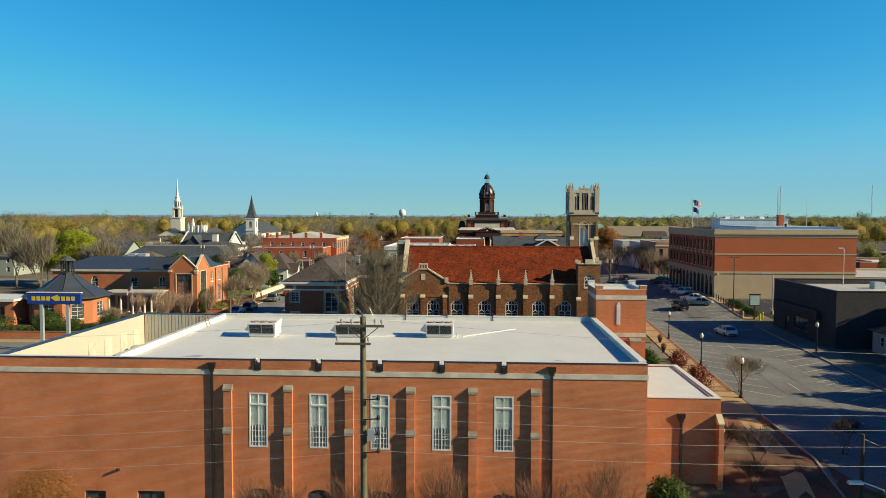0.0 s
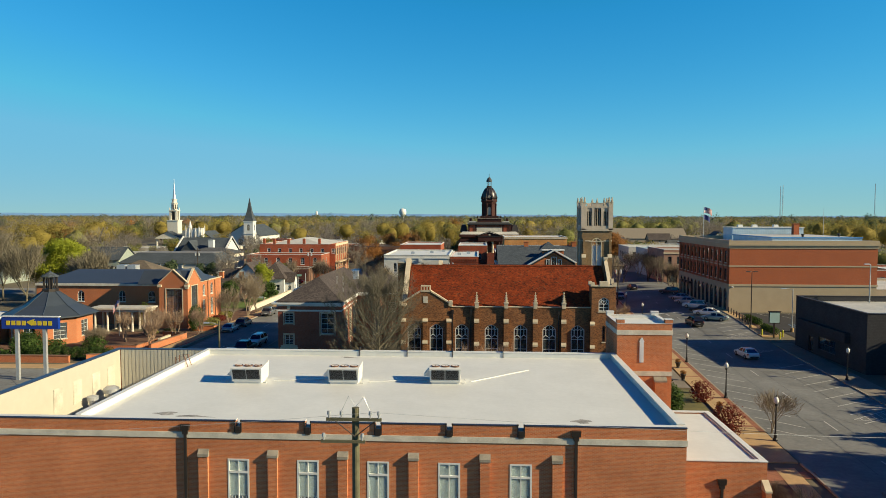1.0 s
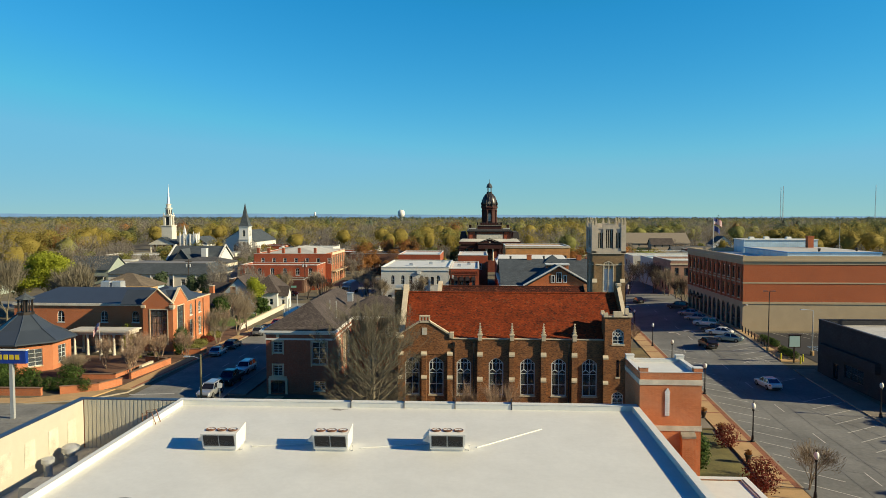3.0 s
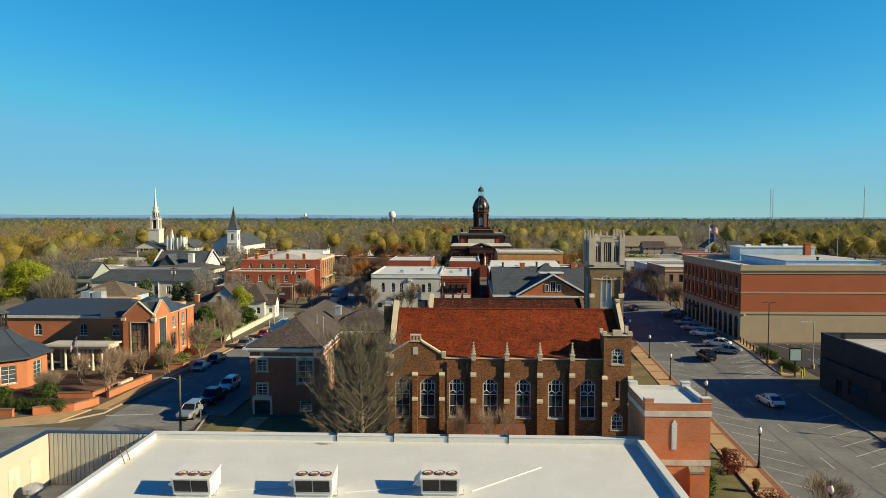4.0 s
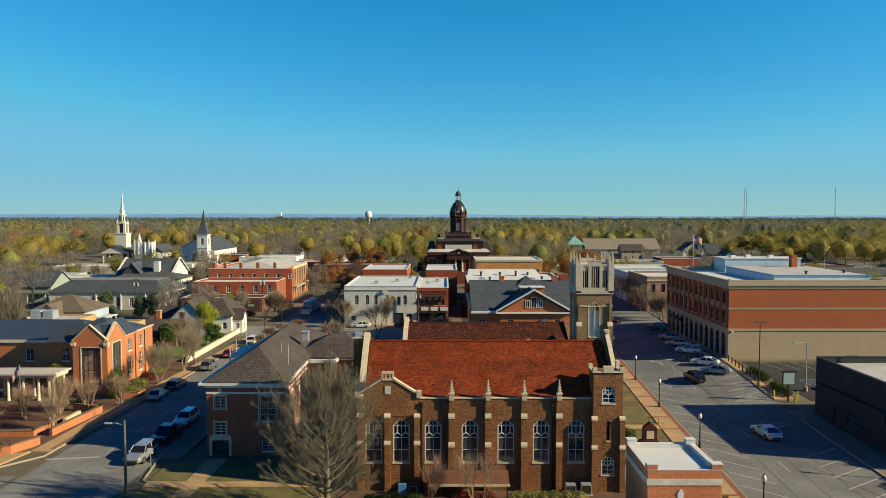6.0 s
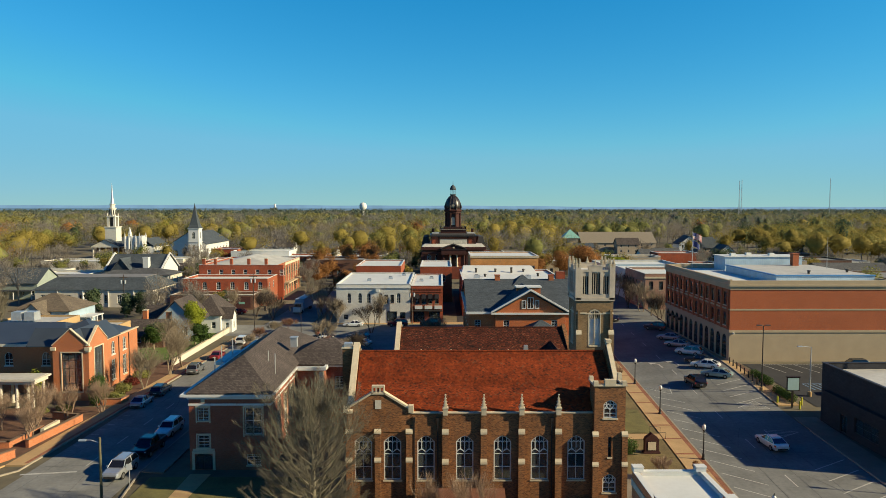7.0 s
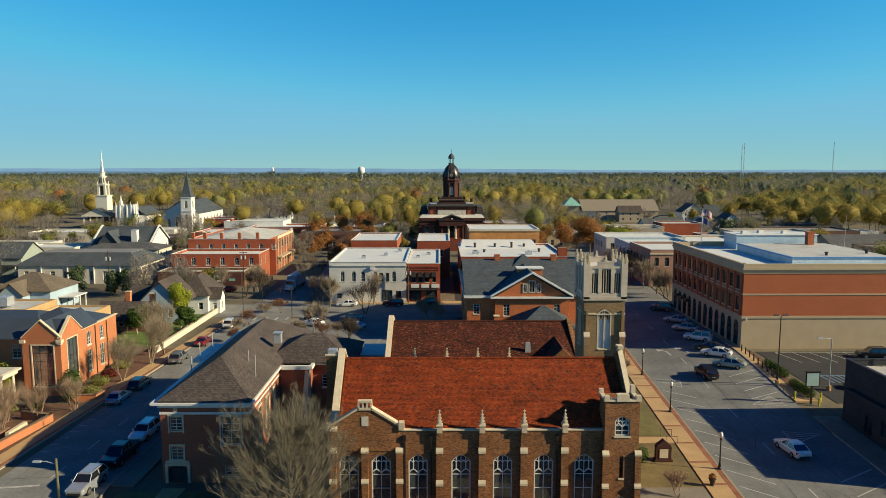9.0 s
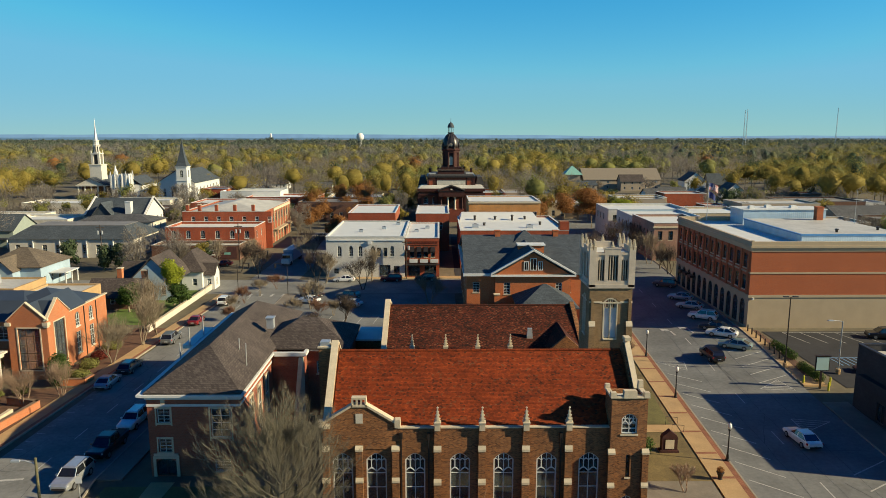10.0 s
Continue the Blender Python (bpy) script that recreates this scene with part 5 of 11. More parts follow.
Shape().tube([(CX0 + 0.6, ymid, 13.68), (CX1 - 0.4, ymid, 13.68)], 0.13, n=8).made("ridge_tiles", TILE_RED, main_roof)
stone_slab(church, [(CY0 - 0.25, EAVE + 0.1), (ymid, 14.4), (CY1 + 0.25, EAVE + 0.1)], CX1 - 0.1, 0.45, 0.22, "y")
stone_slab(church, [(CY0 - 0.25, EAVE + 0.1), (ymid, 14.4), (CY1 + 0.25, EAVE + 0.1)], CX0 - 0.06, 0.6, 0.22, "y")
Shape().box(CX1 - 0.14, CX1 + 0.39, ymid - 0.4, ymid + 0.4, 14.58, 14.86).made("gable_block", LIMESTONE, church)
Shape().box(-4.1, 12.85, CY0 - 0.06, CY0 + 0.4, EAVE + 0.04, EAVE + 0.13).made("eave_coping", LIMESTONE, church, "pale stone eave coping")
# cross gable at the western end
GA0, GA1 = -9.95, -4.15
gm = (GA0 + GA1) / 2
wall_front = Shape().plate(lambda u, v, n: (u, CY0 - n, v), [(GA0, EAVE), (GA1, EAVE), (GA1, 9.5), (gm + 0.45, 10.90), (gm - 0.45, 10.90), (GA0, 9.5)], -0.5, 0.06)
wall_front.box(GA0, GA1, CY0 - 0.06, CY0 - 0.003, 7.35, EAVE - 0.002)
wall_front.made("gable", BRICK_CHURCH, church)
g2 = Shape()
for a, b in ((GA0 + 0.2, gm), (gm, GA1 - 0.2)):
    za, zb = (9.35, 10.90) if a < gm - 1 else (10.90, 9.35)
    pts = [(a, CY0 + 0.3, za), (b, CY0 + 0.3, zb), (b, 94.0, zb), (a, 94.0, za)]
    g2.solid([(p[0], p[1], p[2] - 0.15) for p in pts], pts)
g2.made("cross_roof", TILE_RED, church, "red clay tile cross gable roof")
stone_slab(church, [(GA0 - 0.1, 9.42), (gm - 0.5, 10.97)], CY0 - 0.14, 0.62, 0.2, "x")
stone_slab(church, [(gm + 0.5, 10.97), (GA1 + 0.1, 9.42)], CY0 - 0.14, 0.62, 0.2, "x")
Shape().box(GA1 - 0.1, GA1 + 0.35, CY0 - 0.2, CY0 + 0.42, 9.2, 9.85).made("kneeler", LIMESTONE, church)
Shape().box(GA0 - 0.3, GA0 + 0.1, CY0 - 0.2, CY0 + 0.42, 9.2, 9.75).made("kneeler", LIMESTONE, church)
crest = Shape().box(gm - 0.62, gm + 0.62, CY0 - 0.14, CY0 + 0.46, 10.91, 11.10).box(gm - 0.58, gm + 0.58, CY0 - 0.1, CY0 + 0.4, 11.53, 11.69)
for k in range(4):
    x = gm - 0.52 + k * 0.347
    crest.box(x - 0.07, x + 0.07, CY0 - 0.08, CY0 + 0.38, 11.10, 11.53)
crest.made("gable_crest", LIMESTONE, church, "pierced stone gable crest")
Shape().box(gm - 0.28, gm + 0.28, CY0 - 0.1, CY0 - 0.062, 9.55, 10.35).made("slit_window", GREY_STONE, church, "small stone-framed slit")
for x in (-9.75, -7.1, -4.2):
    pilaster(church, x, CY0 - 0.06, -0.3, 4.6, 7.25, 0.55, "buttress", BRICK_CHURCH, LIMESTONE, (0.2, 0.28))
for x in (-0.85, 2.7, 6.2, 9.6):
    bt = Shape().box(x - 0.27, x + 0.27, CY0 - 0.22, CY0 - 0.002, 7.4, 9.2).box(x - 0.28, x + 0.28, CY0 - 0.28, CY0 - 0.002, 4.6, 7.39).box(x - 0.3, x + 0.3, CY0 - 0.34, CY0 - 0.002, -0.3, 4.59)
    bt = bt.made("buttress", BRICK_CHURCH, church)
    for z, d, deep in ((7.2, 0.22, 0.33), (4.4, 0.28, 0.40)):
        Shape().solid([(x - 0.31, CY0 - deep, z), (x + 0.31, CY0 - deep, z), (x + 0.31, CY0 - d - 0.003, z), (x - 0.31, CY0 - d - 0.003, z)],
                      [(x - 0.31, CY0 - deep, z + 0.2), (x + 0.31, CY0 - deep, z + 0.2), (x + 0.31, CY0 - d - 0.003, z + 0.5), (x - 0.31, CY0 - d - 0.003, z + 0.5)]).made("stone_cap", LIMESTONE, bt)
    pinnacle(church, x, CY0 - 0.12, 9.0, 1.95)
for x in (-1.55, 9.0, -3.75):
    Shape().box(x - 0.13, x + 0.13, CY0 - 0.2, CY0 - 0.004, 8.3, 8.75).box(x - 0.06, x + 0.06, CY0 - 0.14, CY0 - 0.02, 0, 8.3).made("downspout", DARK_METAL, church)
# south-east stair turret
u = (12.85, 15.7, 87.85, 89.9)
hall(church, *u, -0.3, 11.75, BRICK_CHURCH, south=[(1.45, 1.25, 8.75, 10.45, "gothic", 0.4), (1.45, 0.32, 5.1, 7.0, "dark"), (1.45, 1.25, 1.75, 3.5, "gothic", 0.4)], thick=0.35)
Shape().box(u[0] + 0.352, u[1] - 0.352, u[2] + 0.352, u[3] - 0.352, 11.2, 11.45).made("turret_roof", MEMBRANE, church)
cr = Shape()
for x0, x1, y0, y1, z1 in ((12.72, 13.2, 87.75, 88.2, 12.2), (13.201, 15.339, 87.75, 88.2, 11.9), (15.34, 15.82, 87.75, 88.2, 12.2), (13.75, 14.8, 87.72, 88.23, 12.35),
                           (12.72, 13.15, 88.21, 89.6, 11.9), (15.39, 15.82, 88.21, 89.6, 11.9), (12.72, 13.15, 89.61, 90.0, 12.2), (15.39, 15.82, 89.61, 90.0, 12.5)):
    cr.box(x0, x1, y0, y1, 11.752, z1, 0.03)
cr.made("battlement", LIMESTONE, church, "pale stone battlement")
for x in (12.95, 15.65):
    pilaster(church, x, 87.85, -0.3, 4.3, 7.1, 0.5, "buttress", BRICK_CHURCH, LIMESTONE, (0.2, 0.28))
# lean-to awning and porch at the foot of the south wall
aw = Shape().solid([(-3.0, 85.9, 1.45), (4.6, 85.9, 1.45), (4.6, 87.55, 2.15), (-3.0, 87.55, 2.15)], [(-3.0, 85.9, 1.57), (4.6, 85.9, 1.57), (4.6, 87.55, 2.3), (-3.0, 87.55, 2.3)]).made("awning", COPPER, church, "brown metal lean-to awning")
Shape().box(-3.05, 4.65, 85.84, 85.897, 1.36, 1.6).made("awning_fascia", LIMESTONE, aw)
for x in (-2.8, 0.8, 4.4):
    Shape().box(x - 0.06, x + 0.06, 85.95, 86.07, 0, 1.449).made("awning_post", DARK_METAL, aw)
# chimney on the west gable
ch = chimney(church, -10.55, ymid + 0.2, 4, 14.0, 1.05, BRICK_CHURCH, LIMESTONE)
Shape().box(-10.95, -10.15, ymid - 0.2, ymid + 0.6, 14.14, 14.5).made("chimney_pot", TIN, ch)

# the nave behind, with its taller wall line
NX0, NX1, NY0, NY1 = -6.9, 15.2, 108.0, 123.0
nm = 115.5
hall(church, NX0, NX1, NY0, NY1, -0.3, 8.9, BRICK_CHURCH, south=[(x - NX0, 1.6, 3.0, 7.0, "gothic", 0.7) for x in (-5.4, -1.8, 1.75, 5.2)])
pediment(church, NY0, NY1, NX0 - 0.002, 8.9, 12.6, BRICK_CHURCH, 0.5, "-x")
pediment(church, NY0, NY1, NX1 + 0.002, 8.9, 12.6, BRICK_CHURCH, 0.5, "+x")
nave = gable_roof(church, NX0 + 0.5, NX1 - 0.4, NY0 + 0.3, NY1 - 0.3, 9.0, 12.15, TILE_OLD, "x", 0.0, 0.2, "roof", "dark mossy red clay tile roof")
tiled_slope(nave, NX0 + 0.52, NX1 - 0.42, NY0 + 0.3, 9.0, nm, 12.15, TILE_PIECE_OLD, 402)
Shape().tube([(NX0 + 0.5, nm, 12.18), (NX1 - 0.4, nm, 12.18)], 0.13, n=8).made("ridge_tiles", TILE_OLD, nave)
stone_slab(church, [(NY0 - 0.2, 8.95), (nm, 12.75), (NY1 + 0.2, 8.95)], NX0 - 0.1, 0.6, 0.22, "y")
Shape().box(NX0, 12.0, NY0 - 0.12, NY0 + 0.36, 8.9, 9.06).made("eave_coping", LIMESTONE, church)
for x in (-3.6, 0.0, 3.45, 6.95):
    bt = Shape().box(x - 0.28, x + 0.28, NY0 - 0.5, NY0 - 0.002, -0.3, 8.95).made("buttress", BRICK_CHURCH, church)
    pinnacle(church, x, NY0 - 0.15, 8.95, 2.0)
# small cross gable against the tower
Shape().plate(lambda a, v, n: (a, 106.9 - n, v), [(11.0, 7), (14.6, 7), (14.6, 9.4), (12.8, 11.0), (11.0, 9.4)], -0.4, 0).made("gable", BRICK_CHURCH, church)
gable_roof(church, 11.0, 14.6, 107.3, 112.5, 9.35, 11.0, TILE_OLD, "y", 0.05, 0.15, "cross_roof")
Shape().box(9.0, 9.7, 110.0, 110.5, 9.6, 10.9, 0.1).made("roof_vent", TIN, church)
# link between the two, and its flat roof
hall(church, -9.0, 13.0, 99.75, 107.9, -0.3, 6.3, BRICK_CHURCH)
Shape().box(-8.7, 12.7, 100.1, 107.6, 5.9, 6.2).made("link_roof", TAR, church)

# bell tower, drawn about its own axes and then set in its place
def tower_place(p):
    x, y, z = p
    if 5 <= z < 16.44:
        z += 2.1
    elif z >= 20.4:
        z = 21.38 + (z - 20.4) * 0.62
    elif z >= 16.44:
        z = 18.10 + (z - 16.45) * 0.83
    return (15.2 + (x - 17.35) * 0.825, 98.6 + (y - 106.4) * 0.825, z)


SHIFT.append(tower_place)
BX0, BX1, BY0, BY1 = 14.95, 19.75, 106.4, 111.3
tall = [(2.4, 1.66, 11.05, 15.1, "bare", 0.42)]
hall(church, BX0, BX1, BY0, BY1, -0.3, 16.45, BRICK_TOWER, tall, tall, tall, tall, 0.45)
for at in (wall_dirs(BX0, BY0, "+x"), wall_dirs(BX1, BY0, "+y"), wall_dirs(BX0, BY1, "-y")):
    fr = Shape()
    u0, u1 = 1.57, 3.23
    fr.lbox(at, u0, u0 + 0.12, 11.05, 14.68, -0.3, 0.02).lbox(at, u1 - 0.12, u1, 11.05, 14.68, -0.3, 0.02).lbox(at, u0 + 0.12, u1 - 0.12, 11.05, 11.2, -0.3, 0.07)
    fr.lbox(at, 2.35, 2.45, 11.2, 15.0, -0.28, -0.02)
    o, i2 = arch_line(u0, u1, 14.68, 0.42, True), arch_line(u0 + 0.12, u1 - 0.12, 14.66, 0.32, True)
    for k in range(len(o) - 1):
        fr.plate(at, [o[k], o[k + 1], i2[k + 1], i2[k]], -0.3, 0.02)
    for a in (u0 + 0.12, 2.45):
        for c in range(2):
            o = arch_line(a + c * 0.33, a + (c + 1) * 0.33, 14.0, 0.18, True, 4)
            for k in range(len(o) - 1):
                fr.plate(at, [o[k], o[k + 1], (o[k + 1][0], o[k + 1][1] + 0.07), (o[k][0], o[k][1] + 0.07)][::-1], -0.26, -0.06)
            fr.lbox(at, a + (c + 0.5) * 0.33 - 0.03, a + (c + 0.5) * 0.33 + 0.03, 14.15, 14.95, -0.26, -0.06)
    fr.lbox(at, 1.2, 3.6, 14.55, 14.68, 0.003, 0.06)
    w = fr.made("belfry_window", LIMESTONE, church, "tall pointed stone window with pale louvres")
    lv = Shape()
    for k in range(28):
        lv.lbox(at, u0 + 0.12, 2.35, 11.25 + k * 0.1, 11.33 + k * 0.1, -0.30, -0.16)
        lv.lbox(at, 2.45, u1 - 0.12, 11.25 + k * 0.1, 11.33 + k * 0.1, -0.30, -0.16)
    lv.lbox(at, u0, u1, 11.06, 14.05, -0.40, -0.34)
    lv.made("louvre", LOUVRE, w, "pale blue-white louvre")
bel = Shape()
for at in (wall_dirs(BX0 - 0.06, BY0 - 0.06, "+x"), wall_dirs(BX1 + 0.06, BY0 - 0.06, "+y"), wall_dirs(BX1 + 0.06, BY1 + 0.06, "-x"), wall_dirs(BX0 - 0.06, BY1 + 0.06, "-y")):
    L = BX1 - BX0 + 0.12
    bel.lbox(at, -0.08, L + 0.08, 16.45, 16.85, -0.4, 0.1)
    bel.lbox(at, 0.0, L, 16.851, 17.3, -0.34, 0)
    bars = [(0.0, 0.88, 0), (1.60, 2.02, 0), (3.10, 3.50, 0), (4.20, L, 0), (1.08, 1.15, 1), (1.33, 1.40, 1), (2.24, 2.31, 1), (2.525, 2.595, 1), (2.81, 2.88, 1), (3.70, 3.77, 1), (3.93, 4.0, 1)]
    for a, b2, thin in bars:
        bel.lbox(at, a, b2, 17.3, 20.2, -0.34, -0.06 if thin else 0.04)
    for a, b2 in ((0.88, 1.60), (3.50, 4.20)):
        bel.lbox(at, a, b2, 19.75, 20.2, -0.34, -0.05)
        for c in range(3):
            o = arch_line(a + c * (b2 - a) / 3, a + (c + 1) * (b2 - a) / 3, 19.45, 0.24, True, 4)
            bel.plate(at, [(o[0][0], 19.76)] + o + [(o[-1][0], 19.76)], -0.30, -0.055)
    for c in range(4):
        o = arch_line(2.02 + c * 0.27, 2.29 + c * 0.27, 19.85, 0.28, True, 4)
        bel.plate(at, [(o[0][0], 20.2)] + o + [(o[-1][0], 20.2)], -0.30, -0.055)
    bel.lbox(at, 0.0, L, 20.2, 20.5, -0.34, 0.05)
    bel.lbox(at, 1.55, L - 1.55, 20.5, 21.05, -0.34, 0.05)
    bel.lbox(at, 1.45, L - 1.45, 21.05, 21.2, -0.36, 0.09)
bel.made("belfry", BUFF_STONE, church, "buff limestone belfry stage with slender bars")
Shape().box(BX0 + 0.42, BX1 - 0.42, BY0 + 0.42, BY1 - 0.42, 16.9, 20.1).made("belfry_louvre", DARK_METAL, church, "dark belfry louvre")
Shape().box(BX0 + 0.3, BX1 - 0.3, BY0 + 0.3, BY1 - 0.3, 20.1, 20.3).made("tower_roof", MEMBRANE, church)
for x, y in ((BX0 + 0.2, BY0 + 0.2), (BX1 - 0.2, BY0 + 0.2), (BX1 - 0.2, BY1 - 0.2), (BX0 + 0.2, BY1 - 0.2)):
    Shape().box(x - 0.36, x + 0.36, y - 0.36, y + 0.36, 16.6, 20.9).made("corner_pier", BUFF_STONE, church)
    for dx, dy in ((-0.22, -0.22), (0.22, -0.22), (0.22, 0.22), (-0.22, 0.22)):
        pinnacle(church, x + dx, y + dy, 20.9, 1.5, 0.3)
for x, y in (((BX0 + BX1) / 2, BY0 + 0.1), ((BX0 + BX1) / 2, BY1 - 0.1), (BX0 + 0.1, (BY0 + BY1) / 2), (BX1 - 0.1, (BY0 + BY1) / 2)):
    pinnacle(church, x, y, 20.95, 1.3, 0.34)
for x in (BX0 + 0.3, BX1 - 0.3):
    t = Shape().box(x - 0.33, x + 0.33, BY0 - 0.4, BY0 - 0.003, -0.3, 12.4).box(x - 0.13, x + 0.13, BY0 - 0.2, BY0 - 0.003, 12.4, 15.0).made("buttress", BRICK_TOWER, church)
    Shape().solid([(x - 0.36, BY0 - 0.42, 12.4), (x + 0.36, BY0 - 0.42, 12.4), (x + 0.36, BY0 - 0.21, 12.4), (x - 0.36, BY0 - 0.21, 12.4)], [(x - 0.36, BY0 - 0.42, 12.5), (x + 0.36, BY0 - 0.42, 12.5), (x + 0.36, BY0 - 0.21, 12.9), (x - 0.36, BY0 - 0.21, 12.9)]).made("stone_cap", LIMESTONE, t)
Shape().box(BX0 - 0.05, BX0 + 1.39, BY0 - 0.08, BY0 - 0.003, 14.6, 14.75).box(BX1 - 1.34, BX1 + 0.05, BY0 - 0.08, BY0 - 0.003, 14.6, 14.75).made("string_course", LIMESTONE, church)
SHIFT.clear()

# ---- education wing with hipped roof ----
wing = thing("education_wing", -22, 107, 0, "three-storey red brick wing with brown hipped roof and white trim", "building")
WX0, WX1, WY0, WY1 = -28.1, -19.4, 97.9, 122.0
front = [(1.5, 1.2, 5.35, 6.75, "sash"), (1.5, 1.2, 2.35, 3.75, "sash"), (6.85, 1.8, 3.9, 6.75, "sash"), (1.5, 1.9, 0.05, 1.75, "door", 0.35), (6.85, 1.5, 0.5, 1.7, "sash")]
side = [(4.0 + 3.4 * k, 1.2, z, z + 1.5, "sash") for k in range(5) for z in (0.8, 3.6, 5.8)]
hall(wing, WX0, WX1, WY0, WY1, -0.3, 8.0, BRICK_WING, front, side[1:4], [], side)
for z0, z1, o in ((7.0, 7.22, 0.05), (7.98, 8.22, 0.38), (7.72, 7.979, 0.15)):
    nm = "string_course" if z1 < 7.5 else "cornice"
    Shape().box(WX0 - o, WX1 + o, WY0 - o, WY0 - 0.002, z0, z1).made(nm, WHITE, wing)
    Shape().box(WX0 - o, WX0 - 0.002, WY0, WY1, z0, z1).made(nm, WHITE, wing)
    Shape().box(WX1 + 0.002, WX1 + o, WY0, 110.39, z0, z1).made(nm, WHITE, wing)
hip_roof(wing, WX0, WX1, WY0, 127.0, 8.4, 11.3, SHINGLE_BROWN, 0.2, label="brown shingle hipped roof", inset=5.6)
Shape().box(WX0 - 0.80, WX0 - 0.382, WY0 - 0.38, 127.4, 8.0, 8.24).made("gutter", MEMBRANE, wing, "wide white box gutter")
dr = wall_dirs(WX0, WY0, "+x")
Shape().lbox(dr, 0.28, 0.54, 0, 1.8, -0.1, 0.12).lbox(dr, 2.46, 2.72, 0, 1.8, -0.1, 0.12).lbox(dr, 0.28, 2.72, 1.8, 2.05, -0.1, 0.14).made("door_surround", LIMESTONE, wing, "pale stone door surround")
for k, (ua, ub, va, vb) in enumerate(((0.72, 2.28, 5.1, 6.95), (0.72, 2.28, 2.1, 3.95), (5.75, 7.95, 3.6, 6.95))):
    Shape().lbox(dr, ua, ua + 0.13, va, vb, 0.003, 0.05).lbox(dr, ub - 0.13, ub, va, vb, 0.003, 0.05).lbox(dr, ua + 0.13, ub - 0.13, vb - 0.16, vb, 0.003, 0.06).made("window_surround", LIMESTONE, wing)
Shape().lbox(dr, 1.3, 1.7, 7.3, 7.7, 0.003, 0.06).made("crest_plaque", LIMESTONE, wing, "small stone plaque")
for x, y, h in ((-20.2, 103.5, 1.5), (-21.6, 106.0, 1.1)):
    Shape().tube([(x, y, 8.6), (x, y, 10.6 + h * 0.5)], 0.05, n=6).made("vent_pipe", STEEL, wing)
for y in (101.6, 104.6, 107.6):
    at = wall_dirs(WX1, y - 0.75, "+y")
    ws = Shape().lbox(at, 0, 0.2, 2.4, 6.7, 0.003, 0.10).lbox(at, 1.3, 1.5, 2.4, 6.7, 0.003, 0.10).lbox(at, 0.2, 1.3, 6.45, 6.7, 0.003, 0.12).lbox(at, 0.2, 1.3, 2.4, 2.6, 0.003, 0.14).made("window_surround", LIMESTONE, wing, "tall pale stone window surround")
    Shape().lbox(at, 0.2, 1.3, 2.6, 6.45, 0.003, 0.03).made("pane", CAR_GLASS, ws)
    Shape().lbox(at, 0.72, 0.78, 2.6, 6.45, 0.031, 0.06).lbox(at, 0.2, 1.3, 4.5, 4.58, 0.031, 0.06).made("glazing_bar", WHITE, ws)
for x, y, h in ((-29.2, 112.5, 2.2), (-29.0, 116.5, 2.4), (-28.6, 108.0, 1.8)):
    Shape().tube([(x, y, 8.2), (x, y, 8.2 + h)], 0.07, n=6).made("vent_pipe", STEEL, wing)
Shape().box(-30.1, -28.91, 112.6, 120.0, 7.9, 8.3).made("gutter_bay", MEMBRANE, wing, "wider white gutter bay")
Shape().lbox(dr, 0.35, 2.65, 2.06, 2.3, -0.1, 0.1).lbox(dr, 0.7, 2.3, 2.301, 2.45, -0.1, 0.1).made("door_hood", LIMESTONE, wing, "low arched stone door hood")
rear = thing("education_wing_link", -14.8, 115, 0, "red brick link wing with brown hipped roof", "building")
hall(rear, -19.39, -15.8, 110.4, 121.0, -0.3, 8.0, BRICK_WING)
hall(rear, -15.79, -10.9, 112.2, 121.0, -0.3, 8.0, BRICK_WING, [(1.6, 1.1, 5.0, 6.5, "sash"), (3.4, 1.1, 5.0, 6.5, "sash")])
Shape().solid([(-17.0, 108.9, -0.3), (-16.5, 108.9, -0.3), (-15.8, 110.397, -0.3), (-16.4, 110.397, -0.3)], [(-16.3, 109.9, 7.6), (-15.8, 109.9, 7.6), (-15.8, 110.397, 7.6), (-16.3, 110.397, 7.6)]).made("raking_buttress", LIMESTONE, rear, "pale raking stone buttress")
hip_roof(rear, -21.6, -10.9, 111.6, 121.0, 8.25, 10.6, SHINGLE_BROWN, 0.2, inset=4.6)
Shape().box(-19.01, -15.5, 109.95, 110.397, 7.8, 8.22).box(-15.499, -10.9, 111.8, 112.197, 7.8, 8.22).box(-15.798, -15.45, 110.4, 111.799, 7.8, 8.22).made("cornice", WHITE, rear)
c = Shape().box(-20.6, -19.8, 113.4, 114.2, 10.0, 11.2).box(-20.7, -19.7, 113.3, 114.3, 11.2, 11.3)
c.made("roof_cupola", TIN, rear, "grey metal roof vent")
shed = thing("flat_roofed_porch", -10, 120, 0, "low porch with bright membrane roof behind the church", "porch")
hall(shed, -10.8, -7.2, 117.6, 122.4, -0.3, 7.3, BRICK_CHURCH)
Shape().box(-10.85, -7.0, 117.2, 122.8, 7.3, 7.5).made("roof", MEMBRANE, shed)

